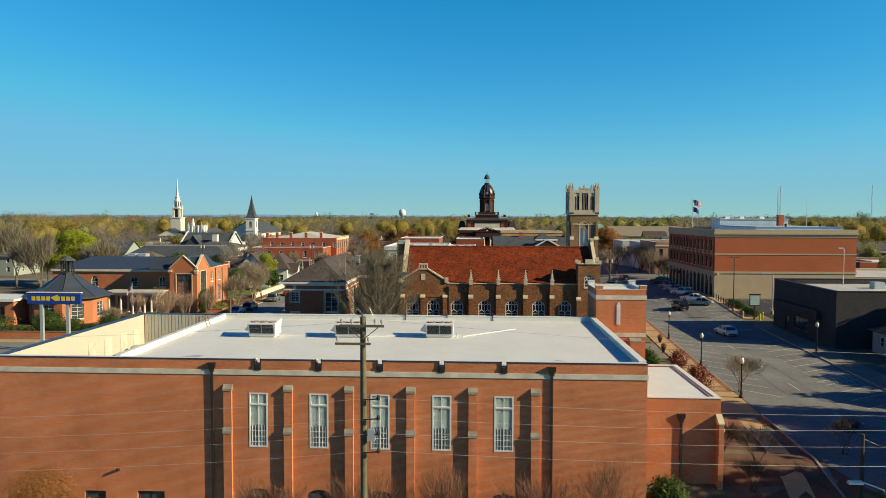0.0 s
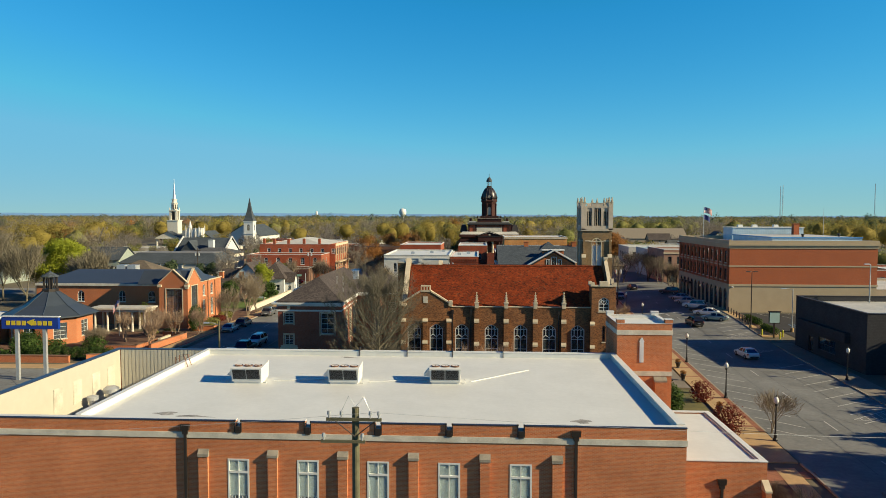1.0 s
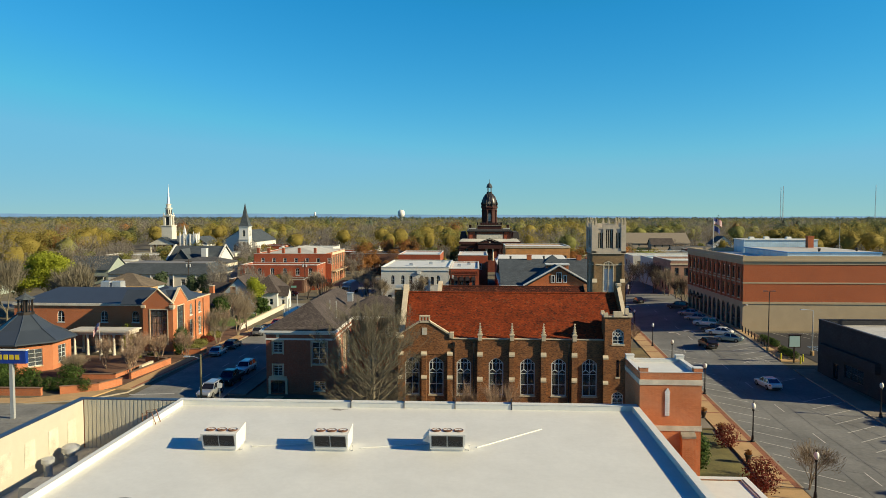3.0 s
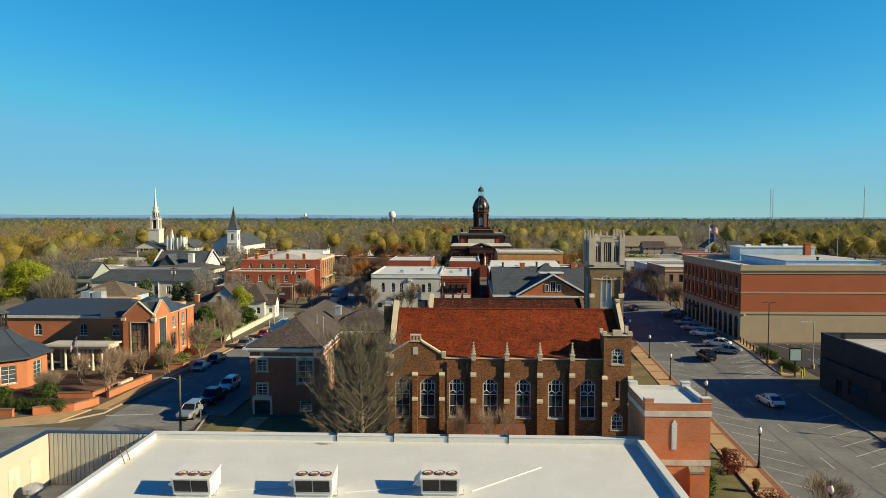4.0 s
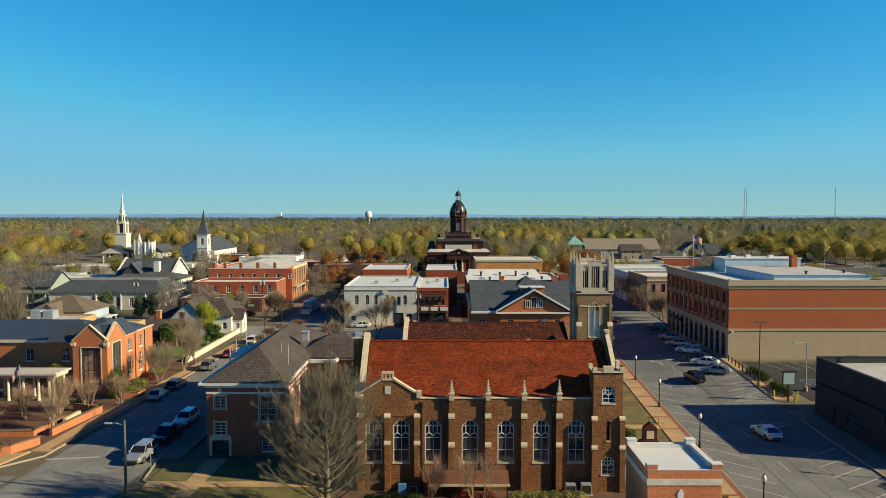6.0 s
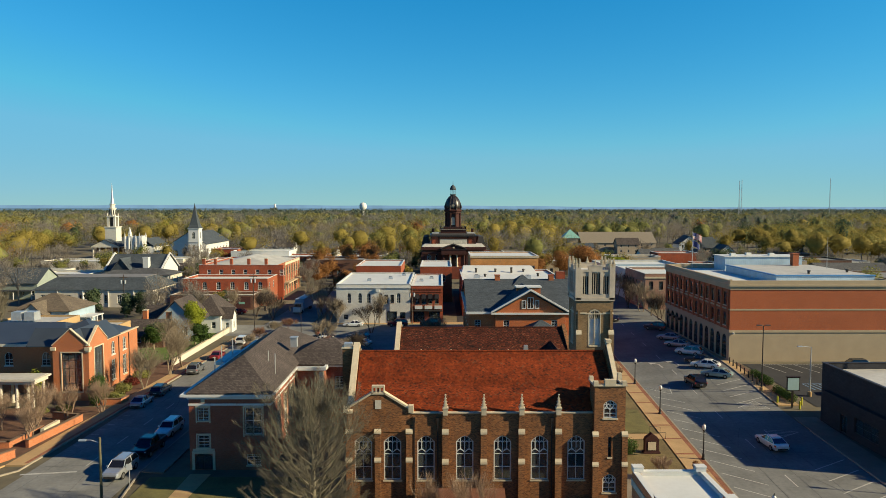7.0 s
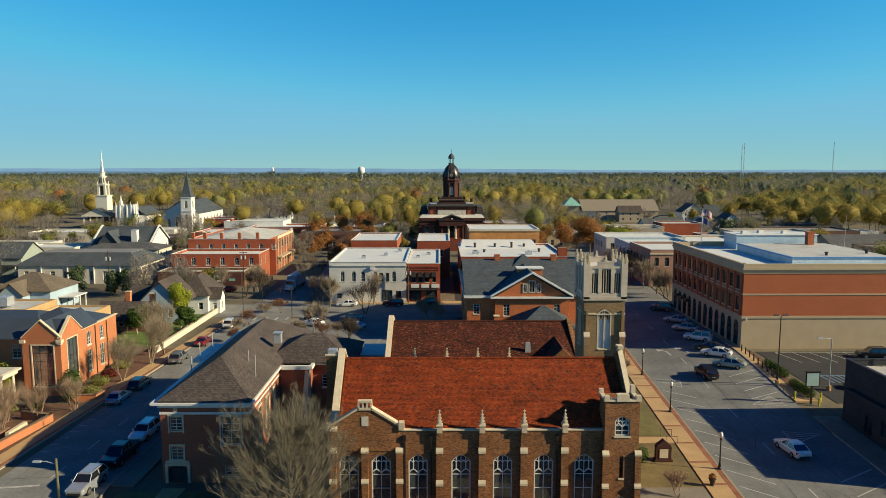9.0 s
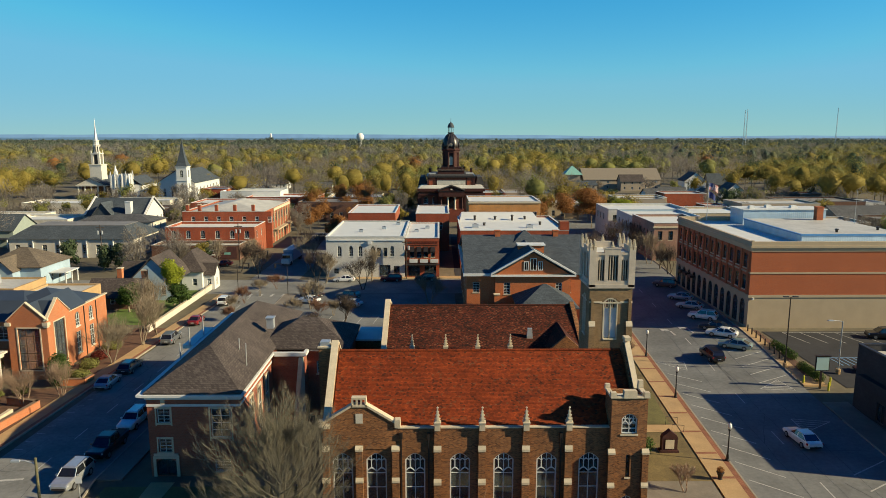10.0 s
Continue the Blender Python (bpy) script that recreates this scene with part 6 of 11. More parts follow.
# ---- the library with its corner bay, octagon and pergola ----
lib = thing("library", -60, 132, 0, "orange-red brick library with gabled corner bay and dark roof", "building")
LX0, LX1, LY0, LY1 = -57.3, -52.1, 124.0, 129.6
hall(lib, LX0, LX1, LY0, LY1, -0.3, 8.0, BRICK_LIB, [(2.75, 2.9, 1.3, 7.0, "grid")], [(2.9, 2.6, 1.3, 7.4, "grid")])
pediment(lib, LX0, LX1, LY0, 8.0, 10.4, BRICK_LIB, 0.4)
pediment(lib, LY0, LY1, LX1, 8.0, 10.4, BRICK_LIB, 0.4, "+x")
for at, u0, u1, v0, v1 in ((wall_dirs(LX0, LY0, "+x"), 1.15, 4.35, 1.15, 7.15), (wall_dirs(LX1, LY0, "+y"), 1.45, 4.35, 1.15, 7.55)):
    Shape().lbox(at, u0, u0 + 0.15, v0, v1, 0.003, 0.06).lbox(at, u1 - 0.15, u1, v0, v1, 0.003, 0.06).lbox(at, u0 + 0.15, u1 - 0.15, v1 - 0.15, v1, 0.003, 0.07).lbox(at, u0 + 0.15, u1 - 0.15, v0, v0 + 0.14, 0.003, 0.09).made("window_surround", LIMESTONE, lib)
gable_roof(lib, LX0 + 0.3, LX1 - 0.3, LY0 + 0.25, LY1 + 5, 7.9, 10.15, SEAM_DARK, "y", 0.0, 0.15)
gable_roof(lib, LX0 - 4, LX1 - 0.25, LY0 + 0.3, LY1 - 0.3, 7.9, 10.1, SEAM_DARK, "x", 0.0, 0.15)
mx, my = (LX0 + LX1) / 2, (LY0 + LY1) / 2
stone_slab(lib, [(LX0 - 0.1, 8.0), (mx, 10.42), (LX1 + 0.1, 8.0)], LY0 - 0.1, 0.45, 0.14, "x")
stone_slab(lib, [(LY0 - 0.1, 8.0), (my, 10.42), (LY1 + 0.1, 8.0)], LX1 - 0.35, 0.45, 0.14, "y")
Shape().box(LX1 - 0.5, LX1 + 0.22, LY0 - 0.22, LY0 + 0.5, 7.35, 7.8).box(LX1 - 0.4, LX1 + 0.12, LY0 - 0.12, LY0 + 0.4, 7.1, 7.35).made("corner_bracket", LIMESTONE, lib, "stone corner bracket")
Shape().box(LX0 - 0.22, LX0 + 0.5, LY0 - 0.22, LY0 + 0.5, 7.35, 7.8).made("corner_bracket", LIMESTONE, lib)
# eastern range along the street
ez = [(2.6, 1.2, 4.9, 7.0, "arched", 0.6), (6.4, 1.2, 4.9, 7.0, "arched", 0.6), (2.6, 1.3, 0.9, 4.1, "sash"), (6.4, 1.3, 0.9, 4.1, "sash")]
hall(lib, -64.0, -52.7, 130.05, 141.2, -0.3, 7.6, BRICK_LIB, [], ez)
Shape().box(-64.2, -52.5, 130.0, 130.3, 7.6, 7.75).box(-52.95, -52.5, 130.31, 141.4, 7.6, 7.75).made("coping", LIMESTONE, lib)
hip_roof(lib, -63.8, -53.2, 130.4, 141.0, 7.62, 9.9, SEAM_DARK, 0.0, label="dark standing-seam metal roof")
for y in (134.4, 137.9):
    Shape().tube([(-52.62, y, 0), (-52.62, y, 7.4)], 0.07, n=6).made("downspout", DARK_METAL, lib)
# long northern range
fs = [(x + 82.4, 1.3, 4.2, 6.2, "arched", 0.65) for x in (-80.0, -74.0, -66.2, -60.6)]
hall(lib, -82.4, -57.4, 128.0, 142.0, -0.3, 7.3, BRICK_LIB, fs)
Shape().box(-82.5, -57.4, 127.7, 127.997, 7.1, 7.5).made("gutter", GREY_STONE, lib)
hip_roof(lib, -82.3, -57.5, 128.1, 142.0, 7.45, 9.6, SEAM_DARK, 0.1, label="dark standing-seam metal roof", inset=4.0)
for x0, y0, w, d, h in ((-79, 143, 11, 9, 8.0), (-67, 142.5, 9, 8, 7.2)):
    hall(lib, x0, x0 + w, y0, y0 + d, -0.3, h, CONCRETE)
    Shape().box(x0 + 0.31, x0 + w - 0.31, y0 + 0.31, y0 + d - 0.31, h - 0.5, h - 0.3).made("flat_roof", MEMBRANE_OLD, lib)
for x in (-75.5, -73.2):
    Shape().box(x - 0.9, x + 0.9, 145, 147, 8.1, 9.6, 0.05).made("rooftop_plant", TIN, lib)
oct_h = thing("library_octagon", -68.6, 111.0, 0, "octagonal brick pavilion with dark metal roof and cupola", "pavilion")
OX, OY = -69.4, 112.0
ring = [(OX + 6.0 * math.cos(radians(22.5 + 45 * k)), OY + 6.0 * math.sin(radians(22.5 + 45 * k))) for k in range(8)]
for k in range(8):
    (ax, ay), (bx, by) = ring[k], ring[(k + 1) % 8]
    L = math.hypot(bx - ax, by - ay)
    ang = math.degrees(math.atan2(by - ay, bx - ax))
    wall(oct_h, wall_dirs(ax, ay, ang), L, -0.3, 4.3, [(L / 2, 1.9, 0.9, 3.4, "sash")], BRICK_LIB)
Shape().lathe(OX, OY, [(6.9, 4.2), (6.9, 4.4), (3.8, 5.9), (1.15, 7.9), (1.05, 8.0)], 8, radians(22.5)).made("roof", SEAM_DARK, oct_h, "dark eight-sided metal roof")
rs = Shape()
for k in range(8):
    a = radians(22.5 + 45 * k)
    rs.tube([(OX + 6.85 * math.cos(a), OY + 6.85 * math.sin(a), 4.45), (OX + 3.8 * math.cos(a), OY + 3.8 * math.sin(a), 5.95), (OX + 1.15 * math.cos(a), OY + 1.15 * math.sin(a), 7.95)], 0.06, n=4)
rs.made("hip_seam", SEAM_DARK, oct_h)
Shape().lathe(OX, OY, [(1.2, 7.85), (1.2, 8.3), (0.0, 8.31)], 8, radians(22.5)).made("cupola", DARK_METAL, oct_h, "open dark lantern cupola")
for k in range(8):
    a = radians(22.5 + 45 * k)
    Shape().tube([(OX + 0.98 * math.cos(a), OY + 0.98 * math.sin(a), 8.25), (OX + 0.98 * math.cos(a), OY + 0.98 * math.sin(a), 10.2)], 0.09, n=5).made("cupola_post", DARK_METAL, oct_h)
Shape().lathe(OX, OY, [(0.4, 8.3), (0.4, 10.2)], 8).made("cupola_core", DARK_METAL, oct_h)
Shape().lathe(OX, OY, [(1.32, 10.2), (1.32, 10.34), (0.6, 10.75), (0.07, 11.1), (0.04, 11.5)], 8, radians(22.5)).made("cupola_roof", SLATE, oct_h, "slate grey cupola cap")
wp = thing("library_entrance", -74.5, 108, 0, "low brick entrance with white flat canopy", "porch")
hall(wp, -83.0, -75.2, 106.5, 113.5, -0.3, 3.9, BRICK_LIB, [(2, 1.6, 0.3, 3.0, "grid"), (5.5, 1.6, 0.3, 3.0, "grid")])
Shape().box(-83.4, -74.8, 106.0, 113.9, 3.9, 4.3).made("roof", WHITE, wp)

perg = thing("pergola", -62.5, 121.7, 0, "cream colonnaded porch with flat slab roof beside the library", "porch")
for k in range(5):
    x = -67.0 + k * 2.2
    for y in (120.4, 123.0):
        Shape().lathe(x, y, [(0.27, 0), (0.27, 0.15), (0.21, 0.2), (0.18, 3.2), (0.25, 3.28), (0.25, 3.4)], 12).made("column", PLASTER, perg)
Shape().box(-67.6, -57.7, 120.05, 123.4, 3.4, 3.85).made("entablature", PLASTER, perg)
Shape().box(-67.9, -57.4, 119.7, 123.7, 3.851, 4.1).made("slab_roof", PLASTER, perg, "stained cream slab roof")
Shape().box(-67.6, -57.7, 120.0, 123.4, 4.101, 4.16).made("roof_deck", MEMBRANE_OLD, perg)


def brick_run(name, pts, h, w=0.4, label="low red brick garden wall with stone cap"):
    t = thing(name, pts[0][0], pts[0][1], 0, label, "wall")
    for (x0, y0), (x1, y1) in zip(pts, pts[1:]):
        L = math.hypot(x1 - x0, y1 - y0)
        at = wall_dirs(x0, y0, math.degrees(math.atan2(y1 - y0, x1 - x0)))
        Shape().lbox(at, 0, L, -0.2, h, -w, 0).made("wall_run", BRICK_LIB, t)
        Shape().lbox(at, -0.04, L + 0.04, h, h + 0.1, -w - 0.05, 0.05).made("wall_cap", BRICK_PAVE, t)
    return t


brick_run("garden_wall", [(-110, 94.6), (-56.5, 95.6)], 0.9)
brick_run("garden_wall", [(-54.5, 96.4), (-50.5, 98.4), (-49.0, 101.5)], 0.9)
brick_run("garden_wall", [(-49.3, 104.5), (-48.2, 114.5), (-52.5, 115.6)], 0.9)
brick_run("garden_wall", [(-56.0, 104.0), (-51.5, 104.4), (-51.0, 110.5)], 0.7)
brick_run("garden_wall", [(-50.2, 121.6), (-46.6, 121.8), (-46.3, 123.6)], 0.8)
seat_wall = thing("stone_bench", -49.6, 109.5, 0, "pale stone bench wall in the library garden", "bench")
Shape().box(-50.0, -49.5, 108.0, 111.5, 0.55, 1.15, 0.03).made("back", LIMESTONE, seat_wall)
Shape().box(-49.49, -48.95, 108.0, 111.5, 0.45, 0.6).box(-49.4, -49.05, 108.2, 108.5, 0, 0.449).box(-49.4, -49.05, 111.0, 111.3, 0, 0.449).made("seat", LIMESTONE, seat_wall)

# pole sign: blue panel with yellow marks
sign = thing("pole_sign", -55, 86, 0, "blue panel sign with yellow letter bars on two grey posts", "sign")
Shape().box(-58.7, -51.6, 85.8, 86.25, 6.3, 7.75).made("panel", plain("sign_blue", (0.010, 0.045, 0.30), 0.35, var=0.1), sign, "deep blue sign panel")
YEL = plain("sign_yellow", (0.75, 0.55, 0.03), 0.4, var=0.08, bump=0)
ym = Shape()
for k in range(9):
    if k == 4:
        continue
    x = -58.1 + k * 0.66
    ym.box(x, x + 0.48, 85.77, 85.797, 6.75, 7.3)
ym.solid([(-55.5, 85.76, 7.1), (-54.9, 85.76, 6.7), (-54.9, 85.797, 6.7), (-55.5, 85.797, 7.1)], [(-55.4, 85.76, 7.25), (-54.5, 85.76, 7.55), (-54.5, 85.797, 7.55), (-55.4, 85.797, 7.25)])
ym.made("letter_bars", YEL, sign, "yellow bars and winged mark")
Shape().box(-58.8, -51.5, 85.75, 86.3, 7.75, 7.85).made("top_rim", WHITE, sign)
for x in (-56.9, -53.4):
    Shape().box(x - 0.2, x + 0.2, 85.85, 86.2, 0, 6.3).made("post", STEEL, sign, "grey steel post")

# garden flagpole
fl = thing("flagpole", -60.3, 116, 0, "short flagpole with hanging red and white flag", "flag")
Shape().tube([(-60.3, 116, 0), (-60.3, 116, 6.2)], 0.05, 0.03).made("pole", STEEL, fl)
RED_CLOTH, BLUE_CLOTH, WHITE_CLOTH = plain("flag_red", (0.45, 0.03, 0.035), 0.8, bump=0), plain("flag_blue", (0.03, 0.05, 0.20), 0.8, bump=0), plain("flag_white", (0.75, 0.74, 0.72), 0.8, bump=0)


def cloth(parent, x, y, z, w, h, droop, along=(1, 0), mats=None, label="red, white and blue striped cloth"):
    """A striped flag with folds; stripes and canton are pieces of the cloth."""
    s = Shape()
    n = 8
    for k in range(13):
        for i in range(n):
            pts = []
            for a, b in ((i, k), (i + 1, k), (i + 1, k + 1), (i, k + 1)):
                t = a / n
                fold = math.sin(t * 7) * 0.10 * w * 0.5
                pts.append((x + along[0] * w * t * (1 - 0.35 * droop) - along[1] * fold, y + along[1] * w * t * (1 - 0.35 * droop) + along[0] * fold, z - h * b / 13 - droop * w * t * t * 0.7))
            s.slot = 1 if (k < 7 and i < 3) else (0 if k % 2 == 0 else 2)
            s.face(*pts[::-1])
    return s.made("cloth", mats or [RED_CLOTH, BLUE_CLOTH, WHITE_CLOTH], parent, label)


cloth(fl, -60.35, 116, 6.0, 1.6, 1.0, 1.2, (-1, 0))

# ---- office block with arcade ----
off = thing("office_block", 63, 160, 1, "three-storey red brick office block with cream base and bands", "building")
OX0, OX1, OY0, OY1, OB, OT = 49.0, 77.4, 143.5, 177.0, 0.2, 13.67
hall(off, OX0, OX1, OY0, OY1, 6.60, OT, BRICK_BIG, [], [], [],
     [(1.9 + 2.68 * k, 1.35, z, z + 2.35, "dark") for k in range(12) for z in (7.2, 10.75)], 0.35)
ar = [(1.9 + 2.68 * k, 1.9, 1.3, 5.6, "store", 0.95) for k in range(12)]
hall(off, OX0, OX1, OY0, OY1, OB, 6.598, STUCCO, [], [], [], ar, 0.35)
for z0, z1, o, nm in ((6.19, 6.60, 0.12, "band"), (10.05, 10.31, 0.08, "band"), (13.67, 13.95, 0.10, "cornice"), (13.951, 14.25, 0.18, "cornice"), (14.251, 14.62, 0.32, "cornice"), (14.621, 15.26, 0.20, "cornice")):
    Shape().box(OX0 - o, OX1 + o, OY0 - o, OY0 - 0.002, z0, z1).made(nm, STUCCO, off, "cream stone band")
    Shape().box(OX0 - o, OX0 - 0.002, OY0, OY1 + o, z0, z1).made(nm, STUCCO, off, "cream stone band")
Shape().box(OX0, OX1, OY0, OY0 + 0.35, 13.672, 15.25).box(OX0, OX0 + 0.35, OY0 + 0.351, OY1, 13.672, 15.25).box(OX1 - 0.35, OX1, OY0 + 0.351, OY1, 13.672, 15.25).box(OX0 + 0.351, OX1 - 0.351, OY1 - 0.35, OY1, 13.672, 15.25).made("parapet", STUCCO, off)
for k in range(13):
    u = 0.55 + 2.68 * k
    if u < 33.2:
        Shape().box(OX0 - 0.16, OX0 - 0.003, OY1 - u - 0.3, OY1 - u + 0.3, 6.604, 13.66).made("pilaster", BRICK_BIG, off)
Shape().box(OX0 + 0.352, OX1 - 0.352, OY0 + 0.352, OY1 - 0.352, 14.1, 14.4).made("roof", MEMBRANE, off, "white membrane roof")
ph = Shape().box(58.9, 76.6, 147.6, 169.0, 14.401, 15.75).made("raised_roof", RIBBED, off, "pale metal-clad raised roof")
Shape().box(59.2, 76.3, 147.9, 168.7, 15.751, 15.80).made("raised_membrane", MEMBRANE_OLD, ph)
Shape().box(58.75, 76.7, 147.45, 147.8, 15.6, 15.84).box(58.75, 59.1, 147.801, 169.1, 15.6, 15.84).made("edge_metal", BLUE_TRIM, ph, "blue edge metal")
p2 = Shape().box(59.2, 75.5, 170.2, 176.2, 14.401, 17.3).made("penthouse", RIBBED, off, "pale blue metal-clad penthouse")
Shape().box(59.0, 75.7, 170.0, 176.4, 17.3, 17.45).made("penthouse_roof", MEMBRANE, p2)
chimney(off, 72.0, 166.6, 15.7, 18.2, 1.2, BRICK_BIG, BRICK_BIG)
for x, y in ((61.5, 172.0), (65.5, 173.5), (70, 172.5)):
    Shape().box(x - 0.6, x + 0.6, y - 0.5, y + 0.5, 17.46, 18.0, 0.1).made("rooftop_vent", WHITE, off)
for x, y in ((66.0, 150.0), (74.5, 152.5)):
    Shape().lathe(x, y, [(0.22, 15.80), (0.22, 16.2), (0.34, 16.22), (0.3, 16.4), (0.0, 16.45)], 10).made("rooftop_vent", DARK_METAL, off)
Shape().tube([(75.0, 160, 15.8), (75.0, 160, 22.0)], 0.05, 0.02, 6).made("roof_antenna", STEEL, off)
for k in range(3):
    Shape().box(OX0 - 0.9, OX0 - 0.003, 172 - k * 2.68, 173.6 - k * 2.68, 4.4, 4.9).made("shop_sign", DARK_METAL, off)
Shape().box(48.85, 49.2, 143.35, 143.7, 14.62, 15.45).made("corner_block", STUCCO, off)
Shape().lathe(49.6, 143.3, [(0.1, 5.9), (0.2, 5.95), (0.2, 6.15), (0.08, 6.2)], 8).made("wall_lamp", WHITE, off)

# white cottage boards; the shade that lies on them is put into this grey
SHADED_BOARD = plain("pale_grey_boards", (0.36, 0.39, 0.41), 0.7, var=0.12)
# ---- charcoal commercial building ----
dk = thing("charcoal_building", 62, 108, 0, "long charcoal painted block building with dirty white roof", "building")
hall(dk, 48.6, 92.0, 94.6, 114.0, -0.3, 7.75, BRICK_GREY, [], [], [], [(5, 1.4, 0.1, 2.4, "door"), (9.5, 4.6, 0.9, 2.8, "store")])
Shape().box(48.92, 91.68, 94.92, 113.68, 6.75, 7.0).made("roof", MEMBRANE_OLD, dk, "streaked dirty white roof")
coping(dk, 48.6, 92.0, 94.6, 114.0, 7.751, DARK_METAL, 0.05, 0.4, 0.1)
Shape().box(60, 61.6, 106, 107.4, 7.001, 8.0, 0.05).made("rooftop_unit", TIN, dk)
Shape().box(70, 71.6, 110, 111.4, 7.001, 7.8, 0.05).made("rooftop_unit", TIN, dk)
Shape().box(47.9, 48.597, 98.5, 112.5, 3.3, 4.6).made("canopy", BRICK_GREY, dk, "dark boxed canopy")
SHIFT.append(lambda p: (p[0] + 2.6, p[1] - 1.6, p[2]))
cot = thing("small_white_cottage", 54, 90.5, 0, "small white weatherboard cottage with porch and grey roof", "house")
hall(cot, 50.0, 60.0, 87.5, 94.6, -0.2, 2.9, SHADED_BOARD, [(2.0, 1.0, 0.9, 2.2, "far"), (4.2, 0.9, 0.05, 2.1, "door")], [], [], [(2, 1.0, 0.9, 2.2, "far"), (5.2, 1.0, 0.9, 2.2, "far")])
hip_roof(cot, 50.0, 60.0, 87.5, 94.6, 2.95, 4.6, SHINGLE_GREY, 0.45)
Shape().box(51, 60, 84.9, 87.1, 2.5, 2.65).made("porch_roof", SHINGLE_GREY, cot)
for x in (51.2, 54.2, 57.0, 59.8):
    Shape().box(x - 0.08, x + 0.08, 85.0, 85.16, 0, 2.499).made("porch_post", WHITE, cot)
SHIFT.clear()


# ---- downtown ----
def store(name, label, x0, x1, y0, y1, h, mat, roofmat, south=(), east=(), west=(), drop=0.6, trim=None, z0=-0.3, cap=None, category="building"):
    t = thing(name, (x0 + x1) / 2, (y0 + y1) / 2, 0, label, category)
    hall(t, x0, x1, y0, y1, z0, h, mat, south, east, [], west)
    parapet_roof(t, x0, x1, y0, y1, h, roofmat, drop=drop)
    coping(t, x0, x1, y0, y1, h + 0.001, cap or roofmat)
    if trim:
        Shape().box(x0 - 0.12, x1 + 0.12, y0 - 0.2, y0 - 0.002, h - 0.9, h - 0.55).made("cornice", trim, t)
    return t


def ac_box(x, y, z, w=1.6, d=1.2, h=0.9):
    t = thing("air_conditioner", x, y, z, "small grey rooftop air conditioner", "air conditioner", "rooftop units downtown")
    Shape().box(x - w / 2, x + w / 2, y - d / 2, y + d / 2, z, z + h, 0.04).made("casing", TIN, t)
    Shape().lathe(x, y, [(0.4, z + h), (0.4, z + h + 0.08), (0.0, z + h + 0.08)], 12).made("fan_ring", DARK_METAL, t)
    return t


wh = store("white_shop_building", "two-storey white painted brick shop building with arched upper windows", -26.0, -8.4, 188.3, 216, 9.4, WHITE_BRICK, MEMBRANE,
           [(u, 0.95, 4.9, 7.3, "arched", 0.5) for u in (3.0, 5.6, 7.7, 10.5, 14.8)] + [(11.85, 0.85, 4.9, 6.9, "dark"), (13.3, 0.85, 4.9, 6.9, "dark"), (2.2, 1.2, 0.9, 2.2, "far"), (13.2, 2.4, 0.5, 2.9, "store"), (15.8, 1.3, 0.1, 2.7, "door")],
           [], [(4 + 4.5 * k, 1.1, 5.2, 7.3, "arched", 0.5) for k in range(5)], drop=0.22)
Shape().box(-25.4, -8.3, 188.1, 188.297, 8.5, 8.75).made("cornice", WHITE, wh)
Shape().box(-16.6, -15.7, 187.9, 188.29, 7.7, 8.4).made("shop_sign", WHITE, wh)
rd = store("red_shop_building", "two-storey red brick shop with glazed front and white roof", -8.2, -0.6, 188.6, 216, 9.0, BRICK_RED, MEMBRANE,
           [(u, 0.9, 4.7, 6.8, "dark") for u in (1.5, 3.05, 4.6, 6.15)] + [(1.9, 2.6, 0.3, 2.9, "store"), (5.6, 2.6, 0.3, 2.9, "store")], drop=0.22)
Shape().box(-8.1, -0.7, 187.3, 188.597, 3.0, 3.2).made("canopy", DARK_METAL, rd, "flat dark canopy over the shop front")
for u in (1.5, 3.05, 4.6, 6.15):
    Shape().solid([(-8.75 + u, 187.75, 6.05), (-7.65 + u, 187.75, 6.05), (-7.65 + u, 188.597, 6.05), (-8.75 + u, 188.597, 6.05)],
                  [(-8.65 + u, 188.3, 6.95), (-7.75 + u, 188.3, 6.95), (-7.75 + u, 188.597, 7.05), (-8.65 + u, 188.597, 7.05)]).made("window_hood", DARK_METAL, rd, "dark fabric window hood")
for k in range(3):
    Shape().box(-7.3 + k * 2.35, -5.5 + k * 2.35, 188.3, 188.597, 3.45, 4.25).made("shop_sign", WHITE, rd, "white shop sign")
Shape().box(-8.2, -0.6, 188.45, 188.597, 7.5, 7.7).made("cornice", BRICK_RED, rd)
Shape().box(-8.2, -0.6, 188.4, 188.597, 8.3, 8.6).made("cornice", BRICK_RED, rd)
for k in range(12):
    Shape().box(-7.95 + k * 0.62, -7.7 + k * 0.62, 188.42, 188.597, 7.9, 8.29).made("corbel", BRICK_RED, rd)
for x, y in ((-19, 197), (-14, 202), (-6, 200), (-3.5, 206), (-11, 210)):
    ac_box(x, y, 9.18 if x < -8.3 else 8.78, 1.1, 0.9, 0.6)
store("low_red_building", "red brick building with white roof", -25.6, -12.6, 224, 246, 10.6, BRICK_RED, MEMBRANE, [(2 + 2.9 * k, 1.0, 6.2, 8.2, "far") for k in range(4)], drop=0.22)
store("brown_roofed_building", "low brick building with white roof", -7, 2.2, 224, 246, 10.4, BRICK_RED, MEMBRANE, [(2 + 2.4 * k, 1.0, 6, 8, "far") for k in range(3)], drop=0.22)
ob = store("orange_brick_building", "long orange brick building with small arched windows and white roof", 8.0, 28.5, 232, 250, 12.9, BRICK_ORANGE, MEMBRANE, [(1.8 + 2.85 * k, 1.1, 8.3, 10.0, "sash") for k in range(7)], drop=0.22)
